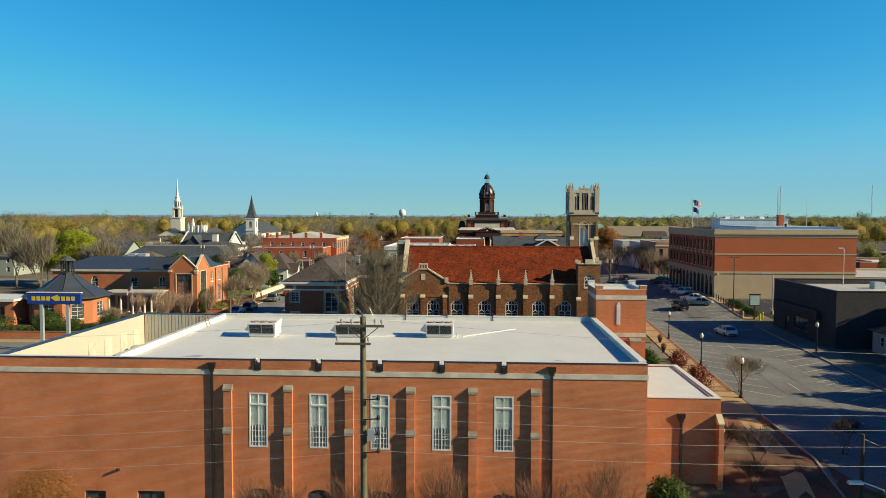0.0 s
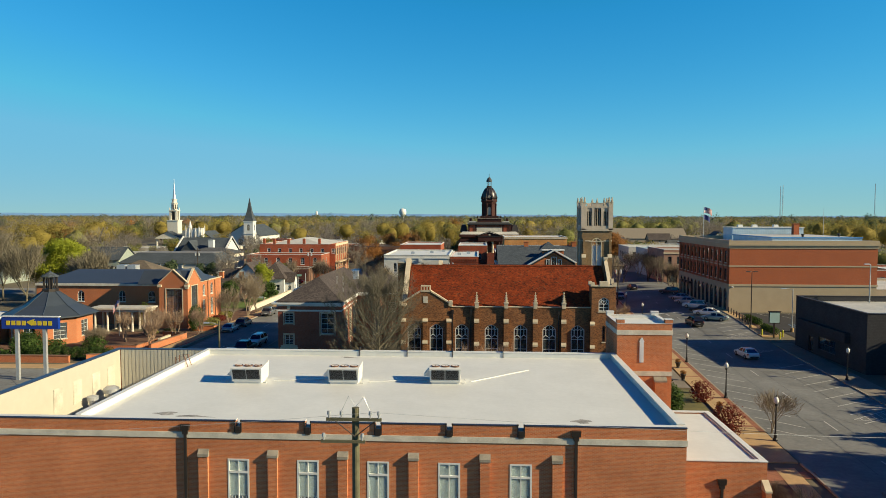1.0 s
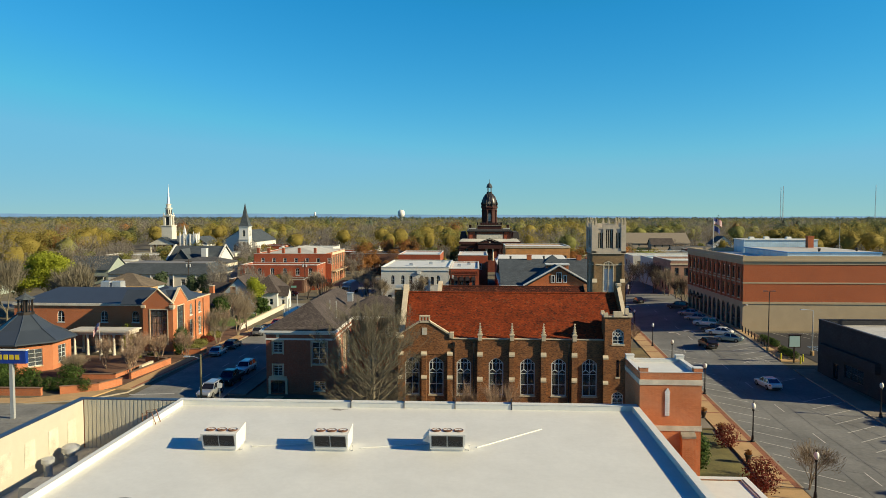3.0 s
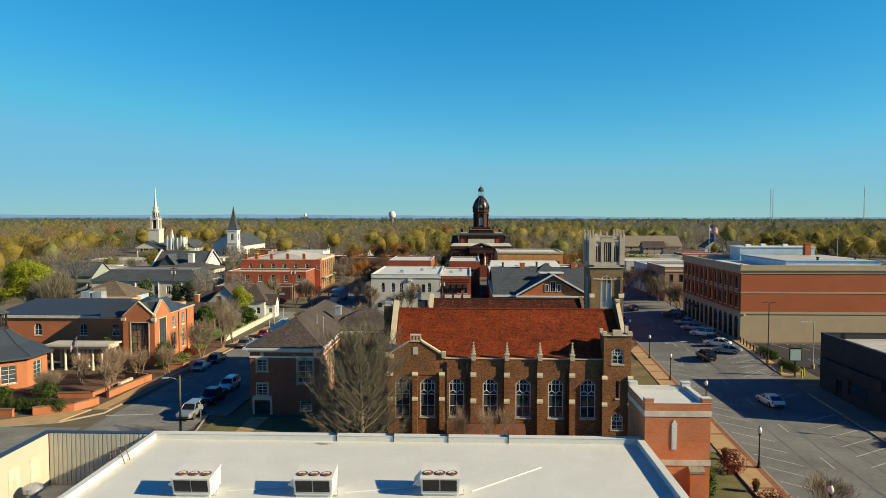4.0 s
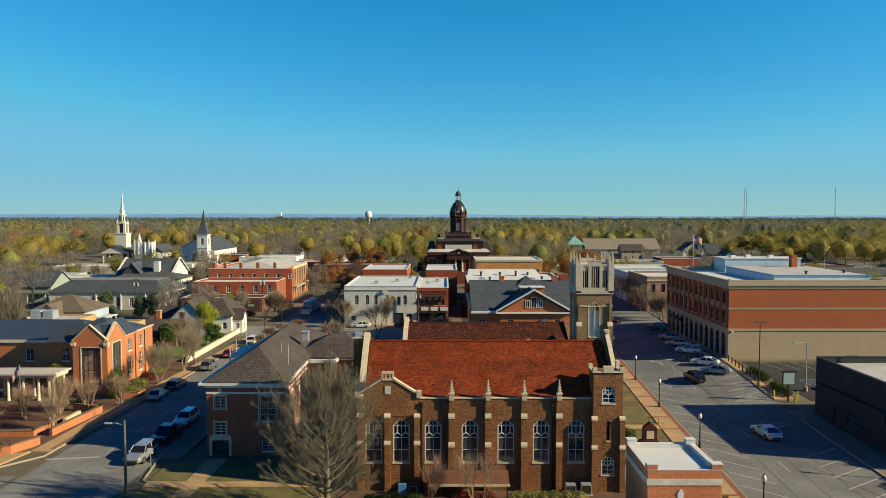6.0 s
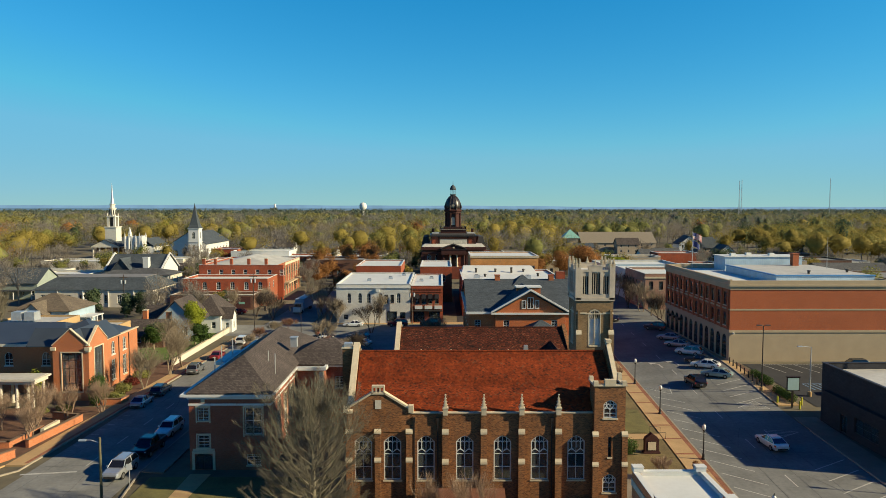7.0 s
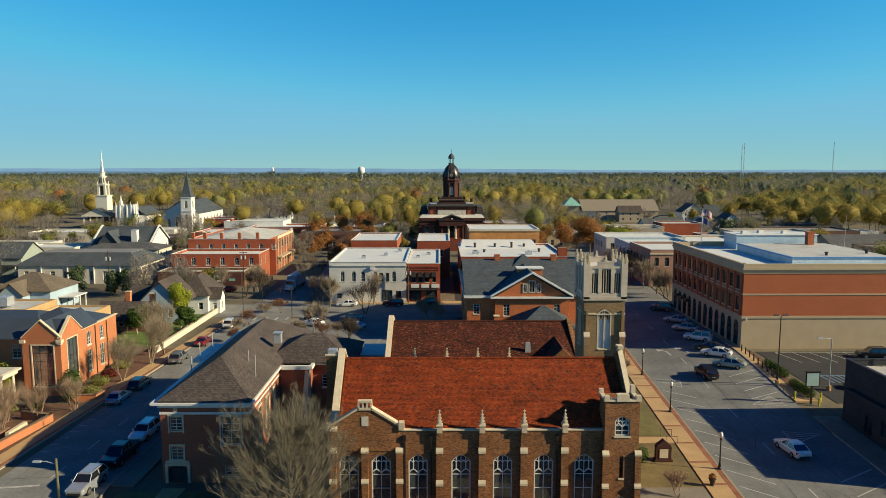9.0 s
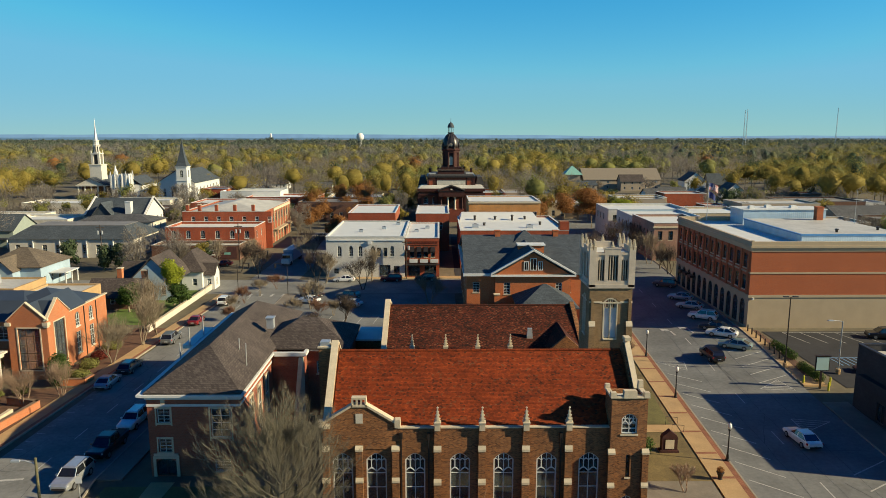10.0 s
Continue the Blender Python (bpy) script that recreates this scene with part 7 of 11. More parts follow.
Shape().box(7.8, 28.7, 231.8, 231.997, 12.4, 12.8).made("cornice", LIMESTONE, ob)
lw = store("long_shop_block", "long brick shop block with white membrane roof and stepped parapet", 4.5, 30.5, 199, 228, 9.2, BRICK_RED, MEMBRANE, [(3 + 3.3 * k, 1.1, 5, 7, "dark") for k in range(7)], drop=0.35)
Shape().solid([(4.8, 218, 8.851), (26.5, 218, 8.851), (26.5, 227.6, 8.851), (4.8, 227.6, 8.851)], [(5.6, 224.5, 10.5), (25.4, 224.5, 10.5), (25.4, 227.4, 10.5), (5.6, 227.4, 10.5)]).made("raised_roof", MEMBRANE, lw, "white sloping membrane over the higher rear storey")
Shape().box(28.3, 30.52, 198.9, 201.0, 9.33, 11.4).made("corner_pier", BRICK_RED, lw, "raised brick corner pier")
for x, y, h in ((9.0, 219.4, 10.4), (14.5, 219.8, 10.2), (19.0, 219.2, 10.6), (22.5, 220.0, 10.1), (25.5, 212.0, 9.7), (11.0, 211.0, 9.6)):
    Shape().lathe(x, y, [(0.3, 8.8), (0.3, h - 0.25), (0.42, h - 0.2), (0.36, h), (0.0, h + 0.1)], 8).made("roof_vent", DARK_METAL, lw, "dark roof vent")
ac_box(22.0, 206, 8.87)
ac_box(8.5, 207, 8.87)

SHIFT.append(lambda p: (p[0] + 0.45, p[1], p[2]))
# public building with pediment
pb = thing("public_building", 13, 166, 0, "orange-red brick public building with slate hipped roof and white pediment", "building")
w4 = [(1.6, 1.1, 5.4, 7.2, "sash"), (1.6, 1.1, 1.2, 3.2, "sash")]
hall(pb, 3.6, 25.6, 150.8, 181.0, -0.3, 8.6, BRICK_PUBLIC, w4 + [(17.2, 1.1, 5.4, 7.2, "sash"), (17.2, 1.1, 1.2, 3.2, "sash")], [(3 + 4 * k, 1.1, 5.2, 7.2, "sash") for k in range(7)], [], [(3 + 4 * k, 1.1, z, z + 2, "sash") for k in range(7) for z in (1.2, 5.2)])
gable_roof(pb, 3.6, 25.6, 150.8, 181.0, 8.8, 13.15, SLATE, "x", 0.45, 0.2, "roof", "dark slate gabled roof")
pediment(pb, 150.8, 181.0, 3.604, 8.6, 12.9, BRICK_PUBLIC, 0.3, "-x")
pediment(pb, 150.8, 181.0, 25.596, 8.6, 12.9, BRICK_PUBLIC, 0.3, "+x")
Shape().solid([(11.2, 160, 11.0), (19.2, 160, 11.0), (19.2, 170, 11.0), (11.2, 170, 11.0)], [(15.1, 166.0, 14.0), (15.3, 166.0, 14.0), (15.3, 166.2, 14.0), (15.1, 166.2, 14.0)]).made("roof_peak", SLATE, pb, "slate pyramid peak")
wall(pb, wall_dirs(8.4, 150.2, "+x"), 12.8, -0.3, 8.6, [(2.0, 1.1, 5.2, 7.2, "sash"), (10.8, 1.1, 5.2, 7.2, "sash")], BRICK_PUBLIC)
for x in (8.4, 21.2):
    Shape().box(x - (0 if x < 10 else 0.3), x + (0.3 if x < 10 else 0), 150.502, 150.797, -0.3, 8.6).made("return_wall", BRICK_PUBLIC, pb)
pt = Shape().plate(lambda a, v, n: (a, 150.2 - n, v), [(8.4, 8.6), (21.2, 8.6), (14.8, 12.3)], -0.3, 0).made("pediment", BRICK_PUBLIC, pb, "brick pediment with arched window")
gable_roof(pb, 8.0, 21.6, 150.1, 168.0, 8.75, 12.6, SLATE, "y", 0.3, 0.15)
stone_slab(pb, [(7.6, 8.62), (14.8, 12.72), (22.0, 8.62)], 149.6, 0.55, 0.32, "x", "raking_cornice", WHITE)
Shape().box(7.6, 22.0, 149.6, 150.197, 8.35, 8.62).box(3.6, 7.59, 150.2, 150.797, 8.35, 8.74).box(3.0, 3.597, 150.2, 181.3, 8.35, 8.74).made("cornice", WHITE, pb, "white cornice")
tri = Shape()
at = wall_dirs(0, 150.2, "+x")
for x, w, h in ((14.8, 1.15, 2.0), (13.6, 0.8, 1.45), (16.0, 0.8, 1.45)):
    tri.lbox(at, x - w / 2, x - w / 2 + 0.12, 9.45, 9.45 + h, 0.003, 0.09).lbox(at, x + w / 2 - 0.12, x + w / 2, 9.45, 9.45 + h, 0.003, 0.09).lbox(at, x - w / 2, x + w / 2, 9.35, 9.45, 0.003, 0.1).lbox(at, x - w / 2 + 0.12, x + w / 2 - 0.12, 9.33 + h, 9.45 + h, 0.003, 0.09).lbox(at, x - 0.03, x + 0.03, 9.45, 9.33 + h, 0.003, 0.05)
tri = tri.made("triple_window", WHITE, pt, "white triple window")
gl = Shape()
for x, w, h in ((14.8, 1.15, 2.0), (13.6, 0.8, 1.45), (16.0, 0.8, 1.45)):
    gl.lbox(at, x - w / 2 + 0.12, x + w / 2 - 0.12, 9.45, 9.33 + h, 0.002, 0.02)
gl.made("pane", CAR_GLASS, tri)
for x, y in ((10.0, 165.5), (21.0, 165.5)):
    chimney(pb, x, y, 9.0, 13.9, 1.0, BRICK_PUBLIC, BRICK_PUBLIC)
rh = Shape().box(13.1, 17.7, 157.5, 159.6, 10.6, 12.35).made("roof_house", BRICK_PUBLIC, pb)
Shape().box(12.9, 17.9, 157.3, 159.8, 12.351, 12.6).made("roof_house_cap", WHITE, rh)
por = thing("public_building_porch", 15.5, 146.5, 0, "brick porch with slate hipped roof", "porch")
hall(por, 11.6, 20.6, 141.5, 150.0, -0.3, 5.0, BRICK_PUBLIC, [(2.0, 1.1, 1.5, 3.6, "sash"), (7.0, 1.1, 1.5, 3.6, "sash")])
hip_roof(por, 11.6, 20.6, 141.5, 150.0, 5.1, 8.0, SLATE, 0.4)
chimney(pb, 8.6, 149.2, -0.3, 5.4, 0.9, BRICK_PUBLIC, LIMESTONE)

SHIFT.clear()

# long red block to the west with lower front range
rc = store("red_corner_block", "two-storey red brick corner block with pale hipped roof", -73.2, -50.0, 229.5, 262, 10.4, BRICK_RED, MEMBRANE_OLD, [(3 + 3.6 * k, 1.1, 7.3, 9.0, "far") for k in range(7)], [(3 + 3.6 * k, 1.2, z, z + 2.4, "far") for k in range(8) for z in (1.6, 6.2)])
Shape().box(-49.996, -49.8, 240, 261.8, 9.4, 10.2).made("cornice", LIMESTONE, rc)
for k in range(7):
    Shape().box(-49.996, -49.76, 240.1 + 3.6 * k, 240.6 + 3.6 * k, 0, 9.4).made("pilaster", STUCCO, rc, "tan stone pilaster")
Shape().box(-49.996, -48.6, 240, 261, 3.6, 4.0).made("awning", STUCCO, rc)
rb = thing("red_corner_roof", -62, 246, 10, "pale hipped roof on the red corner block", "roof")
hip_roof(rb, -72.6, -50.6, 230.1, 261.4, 10.0, 12.2, MEMBRANE_OLD, 0.0)
for x in (-72.0, -68.6, -63.8, -58.6, -53.4):
    chimney(rb, x, 230.6, 9.9, 12.2, 0.8, BRICK_RED)
store("red_front_range", "lower red brick range with arched windows", -73.6, -49.8, 217.6, 229.3, 7.6, BRICK_RED, MEMBRANE, [(2.2 + 3.9 * k, 1.2, 4.6, 6.7, "arched", 0.4) for k in range(6)], [(2.5, 1.1, 4.4, 6.4, "far"), (7, 1.1, 4.4, 6.4, "far")])
mw = store("mural_wall_building", "one-storey brick building with faded painted mural wall", -74.4, -52.0, 210.2, 217.4, 3.9, BRICK_BROWN, MEMBRANE_OLD)
mu = Shape().box(-60.6, -52.6, 210.14, 210.197, 0.5, 3.5).made("mural", plain("faded_mural_red", (0.13, 0.045, 0.04), 0.9, var=0.5, scale=0.8), mw, "faded painted wall mural with pale bars")
Shape().box(-60.2, -57.2, 210.11, 210.137, 2.3, 3.0).made("pale_bar", WHITE, mu)
Shape().box(-59.8, -58.0, 210.11, 210.137, 1.3, 1.6).made("pale_bar", WHITE, mu)
Shape().box(-55.8, -54.2, 210.11, 210.137, 1.5, 2.1).made("green_bar", VERDIGRIS, mu)

# ---- courthouse with domed tower ----
BRICK_COURT = bricks("courthouse_red_brick", (0.26, 0.060, 0.034), (0.18, 0.044, 0.026), (0.16, 0.09, 0.06))
DOME_METAL = plain("dome_dark_metal", (0.052, 0.047, 0.050), 0.38, 0.35, 0.2)
ct = thing("courthouse", 4.0, 300, 0, "dark brick courthouse with columned front and domed clock tower", "courthouse")
CC, TY = 4.0, 300.2
hall(ct, CC - 11.8, CC + 11.8, 290, 318, -0.3, 11.0, BRICK_COURT, [(2.4 + 3.2 * k, 1.5, z, z + 2.6, "arched", 0.7) for k in (0, 1, 5, 6) for z in (2.2, 6.6)])
for x in (CC - 11.8, CC - 5.6, CC + 5.6, CC + 11.8):
    Shape().box(x - 0.7, x + 0.7, 289.5, 289.997, -0.3, 10.4).made("pier", BRICK_DARK, ct)
Shape().box(CC - 12.2, CC + 12.2, 289.3, 318.4, 9.5, 10.2).made("frieze", BRICK_DARK, ct)
Shape().box(CC - 12.5, CC + 12.5, 289.1, 318.7, 11.0, 12.1).made("cornice", BRICK_DARK, ct)
Shape().solid([(CC - 12.3, 289.3, 12.1), (CC + 12.3, 289.3, 12.1), (CC + 12.3, 318.5, 12.1), (CC - 12.3, 318.5, 12.1)], [(CC - 11.2, 291.4, 13.2), (CC + 11.2, 291.4, 13.2), (CC + 11.2, 316.0, 13.2), (CC - 11.2, 316.0, 13.2)]).made("terrace_roof", MEMBRANE_OLD, ct, "pale sloping terrace roof")
hall(ct, CC - 8.7, CC + 8.7, 291.8, 313, 12.3, 16.0, BRICK_RED)
for x0, x1 in ((CC - 8.9, CC - 8.2), (CC - 5.9, CC - 5.35), (CC + 5.35, CC + 5.9), (CC + 8.2, CC + 8.9)):
    Shape().box(x0, x1, 291.55, 291.797, 13.2, 15.99).made("pilaster", BRICK_DARK, ct)
Shape().box(CC - 5.3, CC + 5.3, 291.5, 291.797, 13.25, 15.0).made("pale_panel", GREY_STONE, ct, "pale stone attic panel")
Shape().box(CC - 5.3, CC + 5.3, 291.4, 291.797, 15.001, 15.3).made("panel_cap", BRICK_DARK, ct)
Shape().box(CC - 9.2, CC + 9.2, 291.2, 313.5, 16.001, 16.5).made("attic_cornice", DARK_METAL, ct)
Shape().box(CC - 8.6, CC + 8.6, 291.9, 312.9, 16.501, 17.1, 0.5).made("attic_roof", ROOF_DARK, ct)
for a in (-1, 1):
    Shape().box(*sorted((CC + a * 9.3, CC + a * 12.4)), 294.5, 312, 13.0, 15.9, 0.7).made("wing_roof", ROOF_DARK, ct, "dark wing roof")
    Shape().box(*sorted((CC + a * 5.6, CC + a * 8.4)), 294.0, 297.5, 17.1, 17.5).made("roof_hatch", MEMBRANE_OLD, ct)
    chimney(ct, CC + a * 8.0, 306, 16.6, 18.6, 1.0, BRICK_DARK, DARK_METAL)
# columned portico
Shape().box(CC - 4.6, CC + 4.6, 286.0, 289.0, -0.3, 4.6).made("podium", BRICK_COURT, ct)
for k in range(4):
    x = CC - 3.9 + k * 2.6
    # the outer two are dark because the portico's shade is put into their colour
    Shape().lathe(x, 286.7, [(0.52, 4.6), (0.52, 4.9), (0.40, 5.0), (0.34, 8.9), (0.52, 9.2), (0.52, 9.4)], 12).made("column", LIMESTONE if k in (1, 2) else BRICK_DARK, ct, "pale stone column" if k in (1, 2) else "dark painted column")
Shape().box(CC - 1.3, CC + 1.3, 289.3, 289.6, 4.6, 8.9).made("doorway", CAR_GLASS, ct, "dark glazed doorway")
Shape().box(CC - 4.7, CC + 4.7, 285.8, 289.0, 9.4, 11.3).made("entablature", BRICK_DARK, ct)
Shape().box(CC - 4.9, CC + 4.9, 285.6, 289.2, 11.301, 11.5).made("entablature_cap", DARK_METAL, ct)
Shape().plate(lambda a, v, n: (a, 286.0 - n, v), [(CC - 4.4, 11.5), (CC + 4.4, 11.5), (CC, 13.1)], -3.4, 0).made("pediment", BRICK_DARK, ct)
stone_slab(ct, [(CC - 5.0, 11.5), (CC, 13.3), (CC + 5.0, 11.5)], 285.6, 4.0, 0.22, "x", "raking_cornice", ROOF_DARK)
Shape().box(CC - 0.35, CC + 0.35, 285.9, 285.997, 11.8, 12.3).made("pediment_medallion", LIMESTONE, ct)
# clock tower: stepped base with balustrade, columned stage, ribbed dome, lantern
Shape().box(CC - 5.0, CC + 5.0, TY - 5.0, TY + 5.0, 16.4, 18.4).box(CC - 5.3, CC + 5.3, TY - 5.3, TY + 5.3, 18.401, 18.8).made("tower_base", BRICK_DARK, ct)
Shape().box(CC - 5.32, CC + 5.32, TY - 5.32, TY - 5.302, 18.5, 18.7).made("base_band", CAP_STONE, ct)
Shape().box(CC - 3.7, CC + 3.7, TY - 3.7, TY + 3.7, 18.801, 19.7).made("tower_step", BRICK_DARK, ct)
for a in range(11):
    for x, y in ((CC - 4.9 + a * 0.98, TY - 4.9), (CC - 4.9, TY - 4.9 + a * 0.98), (CC + 4.9, TY - 4.9 + a * 0.98)):
        big = 0.22 if a in (0, 10) else 0.11
        Shape().box(x - big, x + big, y - big, y + big, 18.801, 19.6 + (0.25 if big > 0.2 else 0)).made("baluster", DARK_METAL, ct)
Shape().box(CC - 5.0, CC + 5.0, TY - 5.0, TY - 4.78, 19.62, 19.78).box(CC - 5.0, CC - 4.78, TY - 4.77, TY + 5, 19.62, 19.78).box(CC + 4.78, CC + 5.0, TY - 4.77, TY + 5, 19.62, 19.78).made("balustrade_rail", DARK_METAL, ct)
Shape().lathe(CC, TY, [(2.95, 19.7), (2.95, 25.0)], 8, radians(22.5)).made("tower_stage", BRICK_DARK, ct, "dark brick eight-sided tower stage")
for k in range(8):
    a = radians(22.5 + 45 * k)
    Shape().lathe(CC + 3.05 * math.cos(a), TY + 3.05 * math.sin(a), [(0.42, 19.7), (0.42, 20.1), (0.30, 20.2), (0.26, 24.3), (0.42, 24.6), (0.42, 25.0)], 8).made("tower_column", BRICK_DARK, ct)
for k in range(4):
    at = wall_dirs(*((CC, TY - 2.73), (CC + 2.73, TY), (CC, TY + 2.73), (CC - 2.73, TY))[k], k * 90)
    wf = Shape().lbox(at, -0.75, -0.58, 20.3, 22.9, 0.003, 0.12).lbox(at, 0.58, 0.75, 20.3, 22.9, 0.003, 0.12)
    o, i2 = arch_line(-0.75, 0.75, 22.9, 0.75), arch_line(-0.58, 0.58, 22.9, 0.58)
    for j in range(len(o) - 1):
        wf.plate(at, [o[j], o[j + 1], i2[j + 1], i2[j]], 0.003, 0.12)
    wf = wf.made("tower_window", CAP_STONE, ct, "arched stone window surround")
    Shape().plate(at, [(-0.58, 20.3), (0.58, 20.3)] + arch_line(-0.58, 0.58, 22.9, 0.58), 0.003, 0.05).made("louvre", BUFF_STONE, wf, "pale shuttered louvre")
    Shape().lbox(at, -0.95, 0.95, 23.9, 24.1, 0.003, 0.2).made("window_hood", DARK_METAL, wf)
    for sd in (-1.0, 1.0):
        cx, cy, _ = at(sd * 1.0, 0, 0.25)
        Shape().lathe(cx, cy, [(0.24, 19.7), (0.18, 20.0), (0.16, 24.0), (0.26, 24.3), (0.26, 25.0)], 8).made("tower_column", BRICK_DARK, ct)
    # round dormer over each face
    dx, dy, _ = at(0, 0, 0.25)
    nx, ny, _ = at(0, 0, 1.25)
    ox, oy = nx - dx, ny - dy
    Shape().tube([(dx - ox * 1.2, dy - oy * 1.2, 27.9), (dx + ox * 0.15, dy + oy * 0.15, 27.9)], 0.95, n=16).made("dormer", DOME_METAL, ct, "dark round dormer")
    Shape().tube([(dx + ox * 0.151, dy + oy * 0.151, 27.9), (dx + ox * 0.20, dy + oy * 0.20, 27.9)], 0.62, n=16).made("clock_face", CAP_STONE, ct, "dull pale clock face")
Shape().lathe(CC, TY, [(3.35, 25.001), (3.35, 25.5), (3.75, 25.9), (3.75, 26.3), (3.3, 26.5), (3.3, 26.9)], 8, radians(22.5)).made("tower_cornice", BRICK_DARK, ct)
for k in range(8):
    a = radians(22.5 + 45 * k)
    Shape().lathe(CC + 3.35 * math.cos(a), TY + 3.35 * math.sin(a), [(0.36, 26.3), (0.26, 27.0), (0.42, 27.3), (0.42, 27.9), (0.1, 28.4), (0.05, 29.3)], 8).made("corner_urn", DARK_METAL, ct)
DOME = [(3.2, 26.9), (3.18, 27.8), (3.0, 29.0), (2.5, 30.3), (1.7, 31.4), (1.0, 32.0), (0.95, 32.4)]
Shape().lathe(CC, TY, DOME, 24).made("dome", DOME_METAL, ct, "dark ribbed dome", smooth=True)
for k in range(16):
    a = radians(22.5 * k)
    Shape().tube([(CC + (r + 0.02) * math.cos(a), TY + (r + 0.02) * math.sin(a), z) for r, z in DOME], 0.075, n=4).made("dome_rib", DARK_METAL, ct)
Shape().lathe(CC, TY, [(1.2, 32.35), (1.2, 32.55), (0.0, 32.56)], 12).made("lantern_floor", DARK_METAL, ct)
for k in range(8):
    a = radians(22.5 + 45 * k)
    Shape().tube([(CC + 0.92 * math.cos(a), TY + 0.92 * math.sin(a), 32.5), (CC + 0.92 * math.cos(a), TY + 0.92 * math.sin(a), 34.3)], 0.11, n=6).made("lantern_column", DARK_METAL, ct)
Shape().lathe(CC, TY, [(1.25, 34.3), (1.25, 34.55), (1.15, 35.1), (0.8, 35.8), (0.3, 36.2), (0.10, 36.4), (0.05, 37.9)], 14).made("lantern_cap", SLATE, ct, "dark metal lantern cap", smooth=True)

# ---- white churches to the west ----
wc = thing("white_steeple_church", -172, 390, 0, "brick church with cream columned porch and tall tiered steeple", "church")
SX, SY = -171.6, 380
hall(wc, SX - 7, SX + 7, 379, 412, -0.3, 7.4, BRICK_BROWN, [(3 + 4 * k, 1.4, 1, 5, "far") for k in range(3)], [(3 + 5 * k, 1.4, 1.8, 5.6, "arched", 0.6) for k in range(6)])
gable_roof(wc, SX - 7, SX + 7, 373.6, 412, 7.5, 10.9, SLATE, "y", 0.4, 0.2)
pediment(wc, SX - 7, SX + 7, 373.8, 7.4, 10.6, CREAM_PAINT, 0.4)
Shape().box(SX - 7.2, SX + 7.2, 373.5, 379, 6.7, 7.4).made("entablature", CREAM_PAINT, wc)
for k in range(5):
    Shape().lathe(SX - 6.4 + k * 3.2, 374.4, [(0.55, 0), (0.42, 0.5), (0.36, 6.2), (0.55, 6.7)], 10).made("column", CREAM_PAINT, wc)
Shape().box(SX - 2.9, SX + 2.9, SY, SY + 5.8, 9, 16.6).made("steeple_base", CREAM_PAINT, wc)
Shape().box(SX - 3.2, SX + 3.2, SY - 0.3, SY + 6.1, 16.601, 17.1).made("steeple_cornice", CREAM_PAINT, wc)
for a, b in ((-1, -1), (1, -1), (1, 1), (-1, 1)):
    Shape().box(SX + a * 1.6 - 0.5, SX + a * 1.6 + 0.5, SY + 2.9 + b * 1.6 - 0.5, SY + 2.9 + b * 1.6 + 0.5, 17.101, 22.0).made("belfry_pier", CREAM_PAINT, wc)
    Shape().lathe(SX + a * 1.9, SY + 2.9 + b * 1.9, [(0.3, 22.6), (0.2, 23.2), (0.3, 23.4), (0.02, 24.2)], 8).made("urn", CREAM_PAINT, wc)
Shape().box(SX - 2.3, SX + 2.3, SY + 0.6, SY + 5.2, 22.001, 22.6).made("belfry_cornice", CREAM_PAINT, wc)
Shape().box(SX - 0.8, SX + 0.8, SY + 1.6, SY + 4.2, 17.15, 21.9).made("bell_chamber", DARK_METAL, wc)
Shape().lathe(SX, SY + 2.9, [(1.6, 22.601), (1.6, 26.2), (1.95, 26.3), (1.95, 26.7), (1.3, 26.8), (1.2, 28.4), (1.5, 28.5), (1.5, 28.8), (0.95, 28.9)], 8, radians(22.5)).made("lantern_stage", CREAM_PAINT, wc, "eight-sided cream lantern stage")
for k in range(8):
    a = radians(45 * k)
    Shape().lathe(SX + 1.48 * math.cos(a), SY + 2.9 + 1.48 * math.sin(a), [(0.26, 23.3), (0.26, 25.6), (0.0, 25.9)], 8).made("lantern_opening", DARK_METAL, wc)
Shape().lathe(SX, SY + 2.9, [(0.95, 28.901), (0.5, 33.0), (0.04, 39.7)], 8, radians(22.5)).made("spire", TIN, wc, "thin pale grey spire")
gw = thing("white_gothic_church", -157, 380, 0, "white gothic church tower with battlements and pinnacles", "church")
hall(gw, -160.6, -153.2, 372, 379.4, -0.3, 11.8, WHITE, [(2.3, 1.5, 5.4, 10.4, "gothic", 0.9), (5.1, 1.5, 5.4, 10.4, "gothic", 0.9)], [(2.3, 1.5, 5.4, 10.4, "gothic", 0.9), (5.1, 1.5, 5.4, 10.4, "gothic", 0.9)])
Shape().box(-160.3, -153.5, 372.3, 379.1, 11.3, 11.5).made("tower_roof", TAR, gw)
for k in range(4):
    u = 0.9 + k * 1.6
    Shape().box(-160.6 + u, -159.7 + u, 372.02, 372.38, 11.801, 12.6).made("merlon", WHITE, gw)
    Shape().box(-153.58, -153.22, 372.0 + u, 372.9 + u, 11.801, 12.6).made("merlon", WHITE, gw)
for x, y, h in ((-160.6, 372, 14.3), (-153.2, 372, 14.3), (-153.2, 379.4, 14.3), (-160.6, 379.4, 14.3), (-158.6, 371.9, 13.2), (-155.2, 371.9, 13.2), (-153.1, 374.5, 13.2), (-153.1, 377, 13.2)):
    Shape().box(x - 0.3, x + 0.3, y - 0.3, y + 0.3, 6, h - 1.8).box(x - 0.26, x + 0.26, y - 0.26, y + 0.26, h - 1.799, h, 0.24).made("pinnacle", WHITE, gw)
